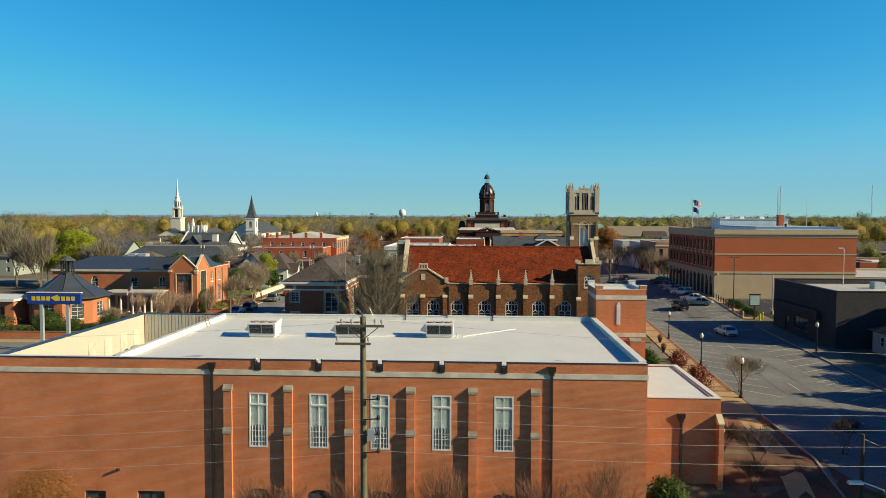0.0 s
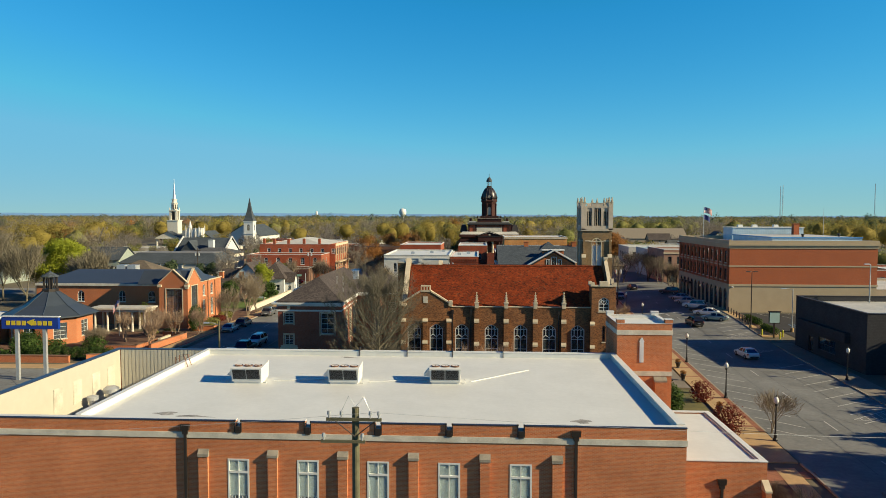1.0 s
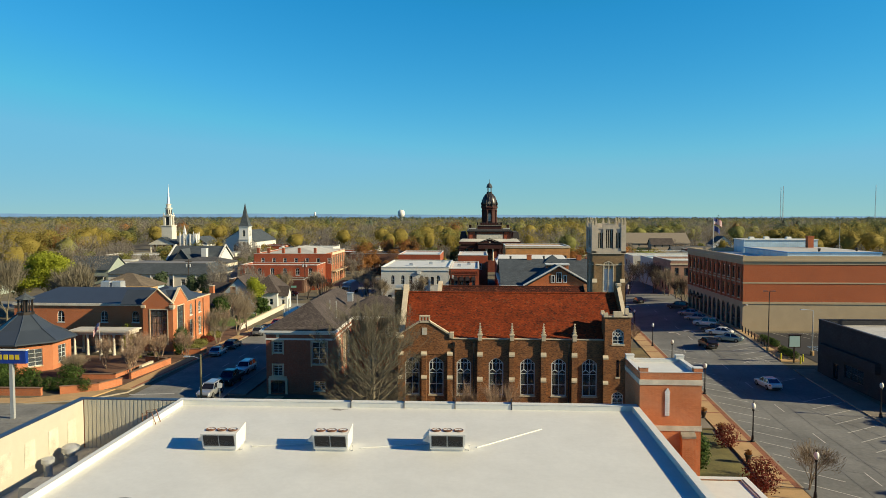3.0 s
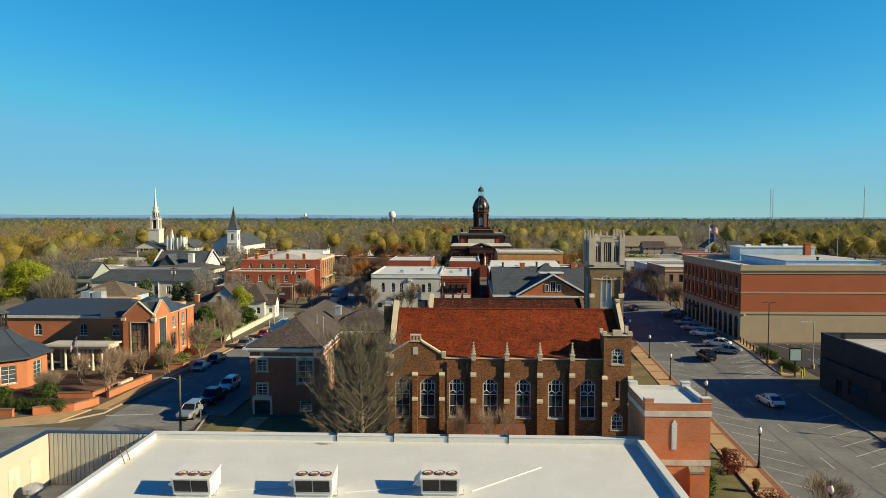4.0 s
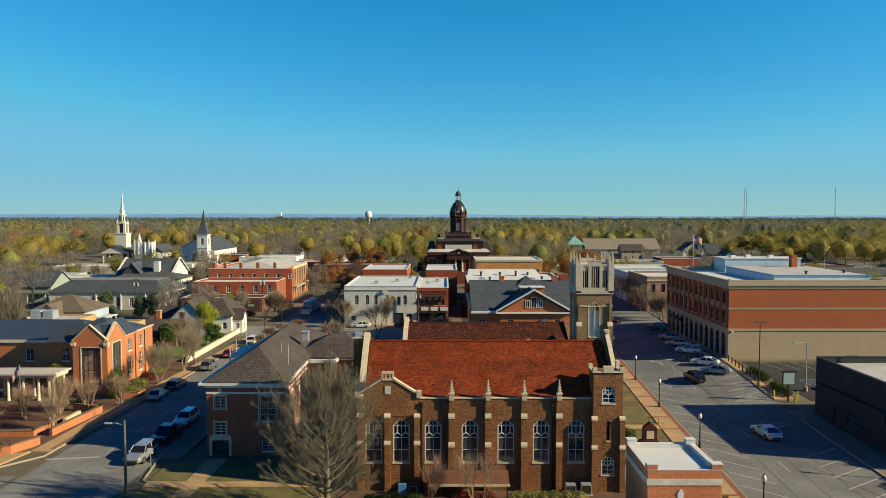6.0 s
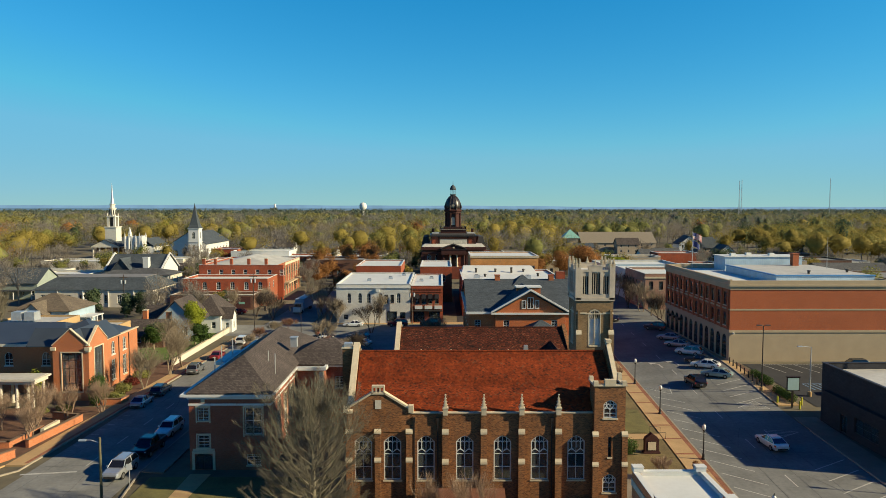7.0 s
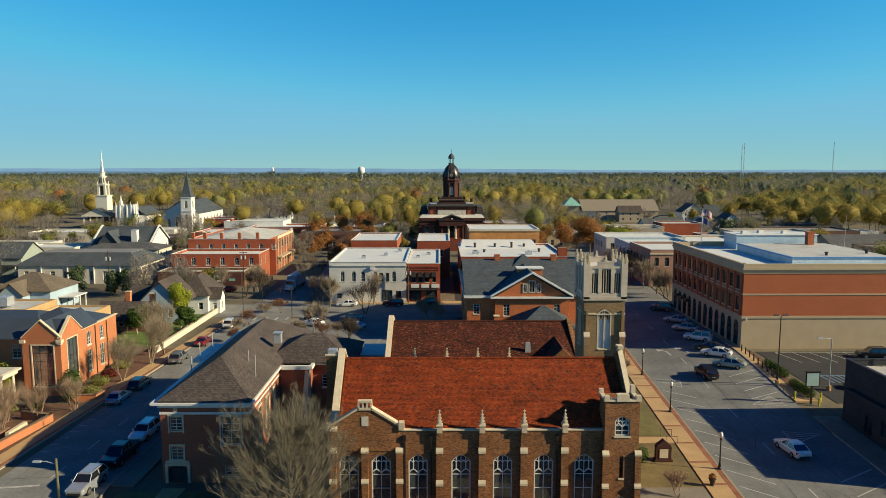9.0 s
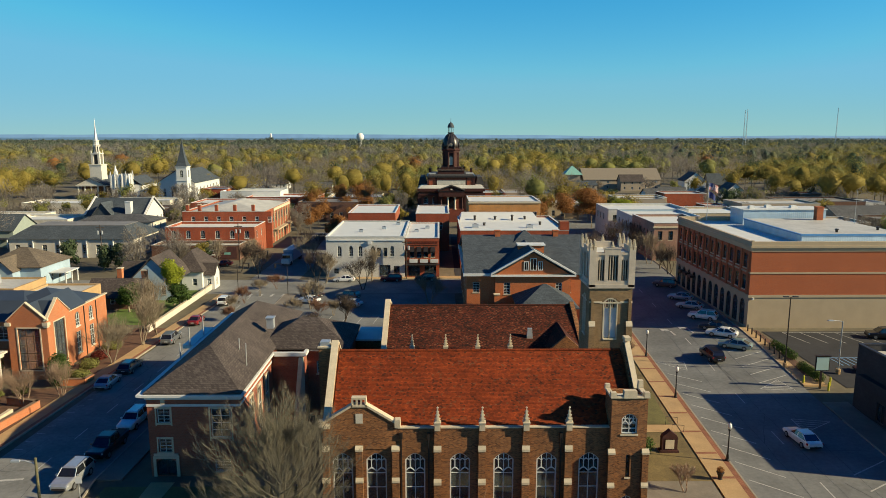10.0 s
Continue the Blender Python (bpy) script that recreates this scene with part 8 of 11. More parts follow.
Shape().lathe(-158.9, 374.0, [(1.0, 11.5), (1.0, 13.4), (1.25, 13.5), (0.9, 13.7), (0.03, 17.2)], 6).made("white_turret", WHITE, gw, "white pointed turret")
hall(gw, -160.0, -149.0, 379.5, 398, -0.3, 7.0, WHITE, [], [(3 + 4 * k, 1.2, 2, 5.6, "gothic", 0.6) for k in range(4)])
gable_roof(gw, -160.0, -149.0, 379.5, 398, 7.1, 11.0, SLATE, "y", 0.3, 0.2)
sc2 = thing("grey_spire_church", -124, 375, 0, "white boarded church with slate spire and grey roof", "church")
PX, PY = -122.8, 363.4
hall(sc2, PX - 2.5, PX + 2.5, PY, PY + 5, -0.3, 16.4, WHITE, [(2.5, 1.5, 11.6, 15.0, "arched", 0.7), (2.5, 1.2, 6.2, 8.8, "arched", 0.6), (2.5, 1.6, 0.2, 3.6, "arched", 0.8)], [(2.5, 1.5, 11.6, 15.0, "arched", 0.7), (2.5, 1.2, 6.2, 8.8, "arched", 0.6)], thick=0.4)
for z in (9.9, 16.401):
    Shape().box(PX - 2.8, PX + 2.8, PY - 0.3, PY + 5.3, z, z + 0.35).made("tower_cornice", WHITE, sc2)
Shape().lathe(PX, PY + 2.5, [(4.0, 16.76), (2.9, 18.4), (1.5, 22.6), (0.05, 29.2)], 4, radians(45)).made("spire", SLATE, sc2, "slate spire")
hall(sc2, -136.5, -118.6, 368.5, 406, -0.3, 8.8, WHITE, [(3.2, 1.4, 2, 6, "gothic", 0.6), (7.5, 2.2, 2, 7.2, "gothic", 0.8)], [(3 + 5 * k, 1.5, 2, 6.6, "arched", 0.6) for k in range(7)])
gable_roof(sc2, -136.5, -118.6, 368.5, 406, 8.9, 14.6, SLATE, "y", 0.4, 0.2)
pediment(sc2, -136.5, -118.6, 368.49, 8.8, 14.2, WHITE, 0.3)


# ---- houses and other distant buildings ----
def house(name, label, x0, x1, y0, y1, h, ridge, wallmat, roofmat, along="x", wins=3, group="", hip=False, chim=None, porch=False):
    t = thing(name, (x0 + x1) / 2, (y0 + y1) / 2, 0, label, "house", group)
    w = x1 - x0
    d = y1 - y0
    rows = (1.0, 3.8) if h > 5 else (1.0,)
    so = [((k + 0.5) * w / wins, 0.95, z, z + 1.5, "far") for k in range(wins) for z in rows]
    ea = [((k + 0.5) * d / wins, 0.95, z, z + 1.5, "far") for k in range(wins) for z in rows]
    hall(t, x0, x1, y0, y1, -0.3, h, wallmat, so, ea)
    if hip:
        hip_roof(t, x0, x1, y0, y1, h + 0.1, ridge, roofmat, 0.5)
    else:
        gable_roof(t, x0, x1, y0, y1, h + 0.12, ridge, roofmat, along, 0.45, 0.16)
        if along == "x":
            pediment(t, y0, y1, x1 - 0.004, h, ridge - 0.25, wallmat, 0.2, "+x")
            pediment(t, y0, y1, x0 + 0.004, h, ridge - 0.25, wallmat, 0.2, "-x")
        else:
            pediment(t, x0, x1, y0 + 0.004, h, ridge - 0.25, wallmat, 0.2)
    if chim:
        chimney(t, chim[0], chim[1], h, ridge + 1.2, 0.8, BRICK_BROWN)
    if porch:
        Shape().box(x0 + 0.4, x1 - 0.4, y0 - 2.2, y0 - 0.003, 2.6, 2.8).made("porch_roof", roofmat, t)
        for k in range(4):
            x = x0 + 0.6 + k * (w - 1.2) / 3
            Shape().box(x - 0.09, x + 0.09, y0 - 2.1, y0 - 1.92, 0, 2.6).made("porch_post", WHITE, t)
    return t


PALE_BLUE = plain("pale_blue_boards", (0.38, 0.50, 0.60), 0.7, var=0.12)
PINK_BRICK = bricks("dusty_pink_brick", (0.42, 0.24, 0.17), (0.33, 0.18, 0.13), (0.40, 0.30, 0.24))
SAGE = plain("sage_boards", (0.33, 0.38, 0.33), 0.7, var=0.15)
TAN = plain("tan_boards", (0.45, 0.36, 0.26), 0.7, var=0.15)
bg = house("blue_gabled_house", "pale blue weatherboard house with brown gabled roof and brick chimneys", -64.5, -55.2, 170.2, 178.5, 3.6, 6.6, PALE_BLUE, SHINGLE_BROWN, "x", 3)
chimney(bg, -62.6, 167.6, 3.0, 6.4, 0.9, BRICK_LIB)
hall(bg, -60.4, -52.4, 167.4, 170.19, -0.3, 4.4, PALE_BLUE, [(2.0, 0.9, 1.2, 3.0, "sash"), (6.0, 0.9, 1.2, 3.0, "sash")])
gable_roof(bg, -60.4, -52.4, 167.4, 176.5, 4.5, 8.6, SHINGLE_BROWN, "y", 0.4, 0.16, "wing_roof")
pediment(bg, -60.4, -52.4, 167.39, 4.4, 8.2, PALE_BLUE, 0.2)
chimney(bg, -56.6, 164.6, 3.0, 6.6, 0.9, BRICK_LIB)
house("low_brown_house", "low brown-roofed house behind the library", -66, -56.2, 160.5, 167.5, 2.5, 5.2, BRICK_BROWN, SHINGLE_BROWN, "x", 3)
wg = house("white_hipped_house", "white weatherboard house with steep brown hipped roof and porch", -56.0, -49.8, 176.0, 186.0, 4.0, 8.0, WHITE, SHINGLE_BROWN, "y", 2, hip=True)
hall(wg, -49.79, -47.6, 177.0, 180.4, -0.3, 3.4, WHITE, [(1.1, 0.8, 0.9, 2.2, "sash")], [(1.7, 0.9, 0.9, 2.3, "sash")])
gable_roof(wg, -51.5, -47.6, 177.0, 180.4, 3.5, 5.4, SHINGLE_BROWN, "x", 0.3, 0.14, "porch_roof")
pediment(wg, 177.0, 180.4, -47.59, 3.4, 5.2, WHITE, 0.15, "+x")
bh = house("blue_porch_house", "pale blue weatherboard house with tan hipped roof and white porch", -97.0, -84.2, 178.0, 189.5, 4.6, 8.0, PALE_BLUE, SHINGLE_TAN, "x", 4, hip=True)
Shape().box(-84.19, -80.6, 181.0, 186.5, 2.7, 2.9).made("porch_roof", WHITE, bh)
for y in (181.3, 183.8, 186.2):
    Shape().box(-81.0, -80.8, y - 0.1, y + 0.1, 0, 2.7).made("porch_post", WHITE, bh)
gable_roof(bh, -93.5, -88.5, 175.4, 183.0, 4.4, 6.8, SHINGLE_TAN, "y", 0.3, 0.15, "gable_wing_roof")
hall(bh, -93.5, -88.5, 175.4, 177.99, -0.3, 4.3, PALE_BLUE, [(2.5, 1.0, 1.2, 2.8, "sash")])
pediment(bh, -93.5, -88.5, 175.39, 4.3, 6.5, PALE_BLUE, 0.2)
ls = thing("long_slate_building", -97, 222, 0, "long pale building with slate mansard roof behind dark evergreens", "building")
hall(ls, -113.4, -80.8, 214.6, 231, -0.3, 4.9, PLASTER, [(2.2 + 3.5 * k, 1.2, 1.0, 3.4, "sash") for k in range(9)], [(3 + 3.6 * k, 1.1, 1.0, 3.2, "sash") for k in range(4)])
e0, e1 = [(-113.9, 214.1), (-80.3, 214.1), (-80.3, 231.5), (-113.9, 231.5)], [(-109.6, 218.6), (-84.6, 218.6), (-84.6, 227.0), (-109.6, 227.0)]
Shape().solid([(x, y, 4.92) for x, y in e0], [(x, y, 7.9) for x, y in e1]).made("mansard_roof", SLATE, ls, "slate mansard roof")
Shape().box(-109.5, -84.7, 218.7, 226.9, 7.901, 8.05).made("flat_roof", TAR, ls)
for k in range(5):
    Shape().box(-107.2 + k * 7.0, -107.0 + k * 7.0, 214.3, 214.58, 0, 4.9).made("downpipe", WHITE, ls)
for x, y, w, d, h in ((-92, 232.5, 17, 11, 8.2), (-104, 244, 16, 9, 6.6)):
    b1 = thing("slate_roofed_annex", x, y + d / 2, 0, "pale annex with low grey roof", "building", "annexes behind the long building")
    hall(b1, x - w / 2, x + w / 2, y, y + d, -0.3, h - 1.2, PLASTER, [(2 + 3.5 * k, 1.1, h - 4, h - 2, "far") for k in range(4)], [(3, 1.1, h - 4, h - 2, "far"), (7, 1.1, h - 4, h - 2, "far")])
    hip_roof(b1, x - w / 2, x + w / 2, y, y + d, h - 1.1, h + 0.6, SHINGLE_GREY, 0.4)
sh = house("slate_roofed_hall", "cream hall with steep slate roof and white gable ends", -113.5, -95.0, 255, 270, 6.4, 11.4, WHITE, SLATE, "x", 5)
stone_slab(sh, [(254.6, 6.5), (262.5, 11.6), (270.4, 6.5)], -95.0, 0.5, 0.35, "y", "gable_coping", WHITE)
stone_slab(sh, [(254.6, 6.5), (262.5, 11.6), (270.4, 6.5)], -114.0, 0.5, 0.35, "y", "gable_coping", WHITE)
gable_roof(sh, -111.0, -104.6, 253.6, 262, 6.6, 10.6, SLATE, "y", 0.3, 0.15, "cross_gable_roof")
pediment(sh, -111.0, -104.6, 253.7, 6.4, 10.2, SLATE, 0.2)
chimney(sh, -100.2, 256.2, 4.0, 10.6, 1.8, WHITE, WHITE)
house("timbered_gabled_house", "grey-roofed house with white gable and porch posts", -140, -122.4, 231, 243, 5.0, 9.0, SAGE, SLATE, "x", 6, porch=True)
house("grey_hip_house", "grey house with slate hipped roof", -152, -138, 196, 208, 5.6, 9.4, SAGE, SHINGLE_GREY, "x", 4, hip=True)
for x, y, w, d, h in ((-128, 252, 20, 14, 5.4), (-148, 262, 24, 16, 5.0), (-150, 306, 30, 16, 5.2), (-122, 312, 26, 14, 5.6)):
    store("white_roofed_store", "low pale store with white flat roof", x - w / 2, x + w / 2, y, y + d, h, GREY_STONE, MEMBRANE, [(3 + 4 * k, 1.4, 1, 3, "far") for k in range(4)])
house("brick_house", "brown brick house with grey roof half hidden by trees", -132, -119, 150, 162, 5.8, 9.2, BRICK_BROWN, SHINGLE_GREY, "x", 4, "houses west of the library", chim=(-121, 156))
house("brick_house", "brown brick house with grey roof half hidden by trees", -158, -145, 160, 171, 5.8, 9.0, BRICK_BROWN, SHINGLE_GREY, "y", 3, "houses west of the library")
RNG = random.Random(11)
KINDS = [("white_shop", WHITE, MEMBRANE), ("brick_shop", BRICK_RED, MEMBRANE), ("brown_shop", BRICK_BROWN, TAR), ("tan_shop", TAN, MEMBRANE_OLD), ("pale_shop", STUCCO, MEMBRANE)]
for x, y, w, d, h, k in ((86, 244.5, 18, 18, 8, 4), (99.5, 313, 17, 12, 8, 1), (77.5, 290, 12, 9, 8, 3), (84, 268, 22, 14, 6, 4), (121, 278, 28, 16, 7.5, 3), (170, 307, 14, 12, 5, 0), (156, 323, 9, 9, 7, 2),
                         (40, 296, 26, 18, 6, 4), (78, 301, 20, 12, 7.5, 4), (106, 258, 18, 14, 6, 4), (122, 244, 20, 16, 5, 3), (101, 286, 8, 9, 6, 1), (20, 330, 16, 20, 7, 1),
                         (40, 340, 22, 20, 6, 3), (-40, 290, 26, 18, 7, 2), (-78, 296, 34, 18, 6.2, 1), (-66, 322, 30, 16, 6, 1), (-36, 322, 22, 18, 6, 4), (-112, 285, 22, 14, 5, 2), (-82, 332, 26, 16, 7.5, 0), (-100, 340, 12, 14, 8, 1),
                         (148, 226, 26, 30, 6, 2), (150, 300, 30, 20, 6, 2), (104, 205, 22, 20, 5, 2), (122, 200, 26, 22, 5, 1), (96, 150, 30, 26, 5, 3)):
    nm1, wm, rm = KINDS[k]
    t = store(nm1, {0: "white low shop building with white roof", 1: "low red brick shop with white roof", 2: "low brown brick shop with dark roof", 3: "low tan shop with dirty pale roof", 4: "low cream shop with white roof"}[k],
              x - w / 2, x + w / 2, y, y + d, h, wm, rm, [(2 + 3.5 * i, 1.3, 1, 3.2, "far") for i in range(int((w - 2) / 3.5))], drop=0.5)
for x, y, rot in ((95, 330, 0), (120, 340, 1), (60, 352, 0), (140, 360, 1), (20, 372, 0), (-30, 372, 1), (-60, 372, 0), (-92, 384, 1), (170, 330, 0), (190, 380, 1), (76, 392, 0), (-20, 430, 0),
                  (-230, 320, 1), (-200, 300, 0), (-190, 250, 1), (-176, 214, 0), (-250, 420, 1), (230, 300, 0), (210, 260, 1), (108, 420, 0), (160, 430, 0), (30, 440, 1), (-96, 440, 0), (250, 360, 1)):
    w, d = RNG.uniform(9, 15), RNG.uniform(8, 12)
    house("distant_house", "distant house with grey roof among trees", x - w / 2, x + w / 2, y, y + d, RNG.choice((3.2, 5.6)), RNG.uniform(7.5, 9.5), RNG.choice((WHITE, TAN, SAGE, BRICK_BROWN, WHITE)), RNG.choice((SHINGLE_GREY, SHINGLE_BROWN, SLATE)), "y" if rot else "x", 3, "distant houses among the trees")
house("white_gabled_house", "large white weatherboard house with steep gable beyond the shops", 136.4, 148.3, 417, 428, 6.0, 10.6, WHITE, SHINGLE_GREY, "y", 3)
house("grey_roofed_hall", "low tan hall with wide grey-green gabled roof", 133, 158, 262, 279, 4.0, 7.6, TAN, SHINGLE_GREY, "x", 6)
house("grey_roofed_cottage", "pale cottage with grey gabled roof beyond the shops", 100, 112, 345, 354, 4.2, 8.0, WHITE, SHINGLE_GREY, "x", 3)
gr = house("green_roofed_hall", "long hall with pale metal roof and green pyramid cap", 83, 127, 430, 450, 6, 12, TAN, ROOF_TAN, "x", 8)
Shape().lathe(77, 436, [(7.6, 8.6), (0.2, 13.6)], 4, radians(45)).made("green_cap", VERDIGRIS, gr, "green copper pyramid roof")
Shape().lathe(77, 436, [(5.4, 0), (5.4, 8.6)], 4, radians(45)).made("corner_pavilion", TAN, gr, "tan corner pavilion")
wt = thing("water_tower", -155, 1400, 0, "distant white spheroid water tower", "water tower")
Shape().lathe(-155, 1400, [(4, 0), (2.6, 8), (2.6, 17), (5.6, 19.5), (7.2, 23), (7.2, 27.5), (5.8, 30.8), (3.2, 32.6), (0.2, 33.2)], 20).made("tank", WHITE, wt, smooth=True)
wt2 = thing("water_tower", -548, 2300, 0, "distant white spheroid water tower", "water tower")
Shape().lathe(-548, 2300, [(3, 0), (2.0, 8), (2.2, 16), (3.4, 20), (4.0, 25), (3.6, 29), (2.2, 31.5), (0.2, 32.4)], 16).made("tank", WHITE, wt2, smooth=True)
for x, y, h in ((514, 1200, 70), (518, 1200, 72), (676, 1210, 74)):
    mt = thing("radio_mast", x, y, 0, "thin distant lattice radio mast", "mast")
    s = Shape()
    for k in range(3):
        a = radians(120 * k)
        s.tube([(x + 1.2 * math.cos(a), y + 1.2 * math.sin(a), 0), (x + 0.3 * math.cos(a), y + 0.3 * math.sin(a), h)], 0.16, n=4)
    for k in range(int(h / 3)):
        r = 1.2 - 0.9 * k * 3 / h
        s.tube([(x + r, y, k * 3), (x - r * 0.5, y + r * 0.87, k * 3 + 3), (x - r * 0.5, y - r * 0.87, k * 3)], 0.1, n=3)
    s.made("lattice", STEEL, mt)
fp = thing("flagpole", 54.4, 176.2, 14.4, "flagpole with striped and dark blue flags on the office roof", "flag")
Shape().tube([(54.4, 176.2, 14.4), (54.4, 176.2, 22.4)], 0.09, 0.05).made("pole", STEEL, fp)
cloth(fp, 54.5, 176.2, 22.2, 2.3, 1.4, 0.5, (1, 0))
cloth(fp, 54.5, 176.2, 20.4, 1.9, 1.2, 0.7, (1, 0), [BLUE_CLOTH, BLUE_CLOTH, BLUE_CLOTH], "plain dark blue cloth")
pk = store("pink_brick_shop", "two-storey dusty pink brick shop behind the offices", 52.2, 66, 203, 222, 10.4, PINK_BRICK, MEMBRANE, [(1.6 + 2.6 * k, 1.1, 6.2, 8.4, "dark") for k in range(5)] + [(2.4, 3.0, 0.4, 3.2, "store")], [], [(2 + 3.0 * k, 1.1, z, z + 2.0, "dark") for k in range(6) for z in (2.0, 6.2)])
Shape().box(52.0, 66.1, 202.8, 202.997, 9.2, 9.6).made("cornice", LIMESTONE, pk)
store("pale_blue_shop", "pale blue painted shop with white roof", 53.4, 72, 224, 243, 9.4, PALE_BLUE, MEMBRANE, [(2 + 3 * k, 1.2, 5.5, 7.4, "dark") for k in range(5)], [], [(3 + 4 * k, 1.2, 5.5, 7.4, "dark") for k in range(4)])
store("white_painted_shop", "white painted shop with stepped white roof", 51.4, 76, 245, 262, 9.2, WHITE_BRICK, MEMBRANE, [(2 + 3 * k, 1.2, 5.5, 7.4, "dark") for k in range(6)], [], [(3 + 4 * k, 1.2, 5.5, 7.4, "dark") for k in range(3)])
store("grey_roofed_shop", "low grey-roofed shop behind the offices", 74, 96, 224, 242, 6.8, TAN, MEMBRANE_OLD, [(2 + 3.5 * k, 1.2, 3, 5, "dark") for k in range(5)])
store("grey_roofed_shop", "low grey-roofed shop behind the offices", 68, 90, 203, 221, 6.4, GREY_STONE, TAR, [(2 + 3.5 * k, 1.2, 3, 5, "dark") for k in range(5)])
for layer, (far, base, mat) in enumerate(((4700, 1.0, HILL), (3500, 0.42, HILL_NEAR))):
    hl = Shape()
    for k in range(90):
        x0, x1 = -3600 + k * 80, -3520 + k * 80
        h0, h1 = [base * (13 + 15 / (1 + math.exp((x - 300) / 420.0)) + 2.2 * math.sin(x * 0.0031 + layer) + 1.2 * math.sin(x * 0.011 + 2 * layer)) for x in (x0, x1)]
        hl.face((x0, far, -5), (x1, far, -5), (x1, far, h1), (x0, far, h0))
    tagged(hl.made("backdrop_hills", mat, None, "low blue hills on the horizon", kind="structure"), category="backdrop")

# ---- trees and shrubs ----
def leaf_cloud(rng, blobs, count, size, loose=0.42, core=0.45):
    """Small leaf faces scattered through a set of ellipsoids (x, y, z, rx, ry, rz): outer shells are denser. Returns vertices of quads."""
    w = np.array([b[3] * b[4] * b[5] for b in blobs]) ** 0.67
    pick = rng.choice(len(blobs), count, p=w / w.sum())
    B = np.array(blobs)[pick]
    d = rng.normal(size=(count, 3))
    d /= np.linalg.norm(d, axis=1)[:, None]
    r = rng.uniform(core, 1.0, count) ** 0.6
    c = B[:, :3] + d * r[:, None] * B[:, 3:] * rng.uniform(0.85, 1.12, (count, 1))
    n = d + rng.normal(size=(count, 3)) * loose + np.array((0.0, 0.0, 0.25))
    n /= np.linalg.norm(n, axis=1)[:, None]
    a = np.cross(n, rng.normal(size=(count, 3)))
    a /= np.linalg.norm(a, axis=1)[:, None]
    b = np.cross(n, a)
    s = size * rng.uniform(0.55, 1.3, (count, 1))
    a, b = a * s, b * s * rng.uniform(0.5, 0.9, (count, 1))
    return np.stack([c - a, c - b * 0.9, c + a, c + b], 1).reshape(-1, 3)


def mesh_of_quads(name, verts, mat_index, mats):
    n = len(verts) // 4
    mesh = bpy.data.meshes.new(name)
    mesh.vertices.add(n * 4)
    mesh.vertices.foreach_set("co", np.ascontiguousarray(verts, dtype=np.float32).ravel())
    mesh.loops.add(n * 4)
    mesh.loops.foreach_set("vertex_index", np.arange(n * 4, dtype=np.int32))
    mesh.polygons.add(n)
    mesh.polygons.foreach_set("loop_start", np.arange(0, n * 4, 4, dtype=np.int32))
    mesh.polygons.foreach_set("loop_total", np.full(n, 4, dtype=np.int32))
    for m in mats:
        mesh.materials.append(m)
    if mat_index is not None:
        mesh.polygons.foreach_set("material_index", np.ascontiguousarray(mat_index, dtype=np.int32))
    mesh.update(calc_edges=True)
    return mesh


def part_mesh(name, mesh, parent, label=""):
    ob = new(name, mesh)
    ob.parent = parent
    ob.matrix_parent_inverse = PLACE[parent].inverted()
    PLACE[ob] = Matrix.Identity(4)
    return tagged(ob, label)


def grow(s, rnd, p, d, length, radius, depth, spread, up, split, sides, tips):
    """A limb, bent in a few steps, that forks into thinner ones."""
    pts = [p]
    steps = 3 if depth > 1 else 2
    for k in range(steps):
        d = (d + Vector((rnd.gauss(0, 0.10), rnd.gauss(0, 0.10), up + rnd.gauss(0, 0.06)))).normalized()
        p = p + d * length / steps
        pts.append(p)
    end = radius * (0.66 if depth else 0.5)
    s.tube(pts, radius, end, sides if depth > 1 else 3, caps=False)
    if depth == 0:
        tips.append(p)
        return
    n = split if depth > 2 else split + (2 if depth == 2 else 3)
    for k in range(n):
        q = pts[-1] if k < 2 else pts[rnd.randint(1, len(pts) - 1)]
        side = Vector((rnd.gauss(0, 1), rnd.gauss(0, 1), rnd.gauss(0, 0.35))).normalized()
        grow(s, rnd, q, (d + side * spread * rnd.uniform(0.7, 1.25)).normalized(), length * rnd.uniform(0.62, 0.86), end * rnd.uniform(0.7, 0.95), depth - 1, spread, up, split, max(3, sides - 1), tips)


def twig_cloud(rng, at, centre, reach, fine):
    """Thin straight twigs that leave the ends of the limbs outwards and upwards. Returns vertices of quads."""
    n = len(at)
    out = at - np.array(centre)
    out /= np.linalg.norm(out, axis=1)[:, None] + 1e-6
    d = out * 1.0 + rng.normal(size=(n, 3)) * 0.38 + np.array((0.0, 0.0, 0.4))
    d /= np.linalg.norm(d, axis=1)[:, None]
    start = at - d * reach * rng.uniform(0.0, 0.9, (n, 1)) + rng.normal(size=(n, 3)) * reach * 0.22
    end = start + d * reach * rng.uniform(0.7, 1.7, (n, 1))
    side = np.cross(d, rng.normal(size=(n, 3)))
    side *= fine / (np.linalg.norm(side, axis=1)[:, None] + 1e-6)
    return np.stack([start - side, start + side, end + side * 0.4, end - side * 0.4], 1).reshape(-1, 3)


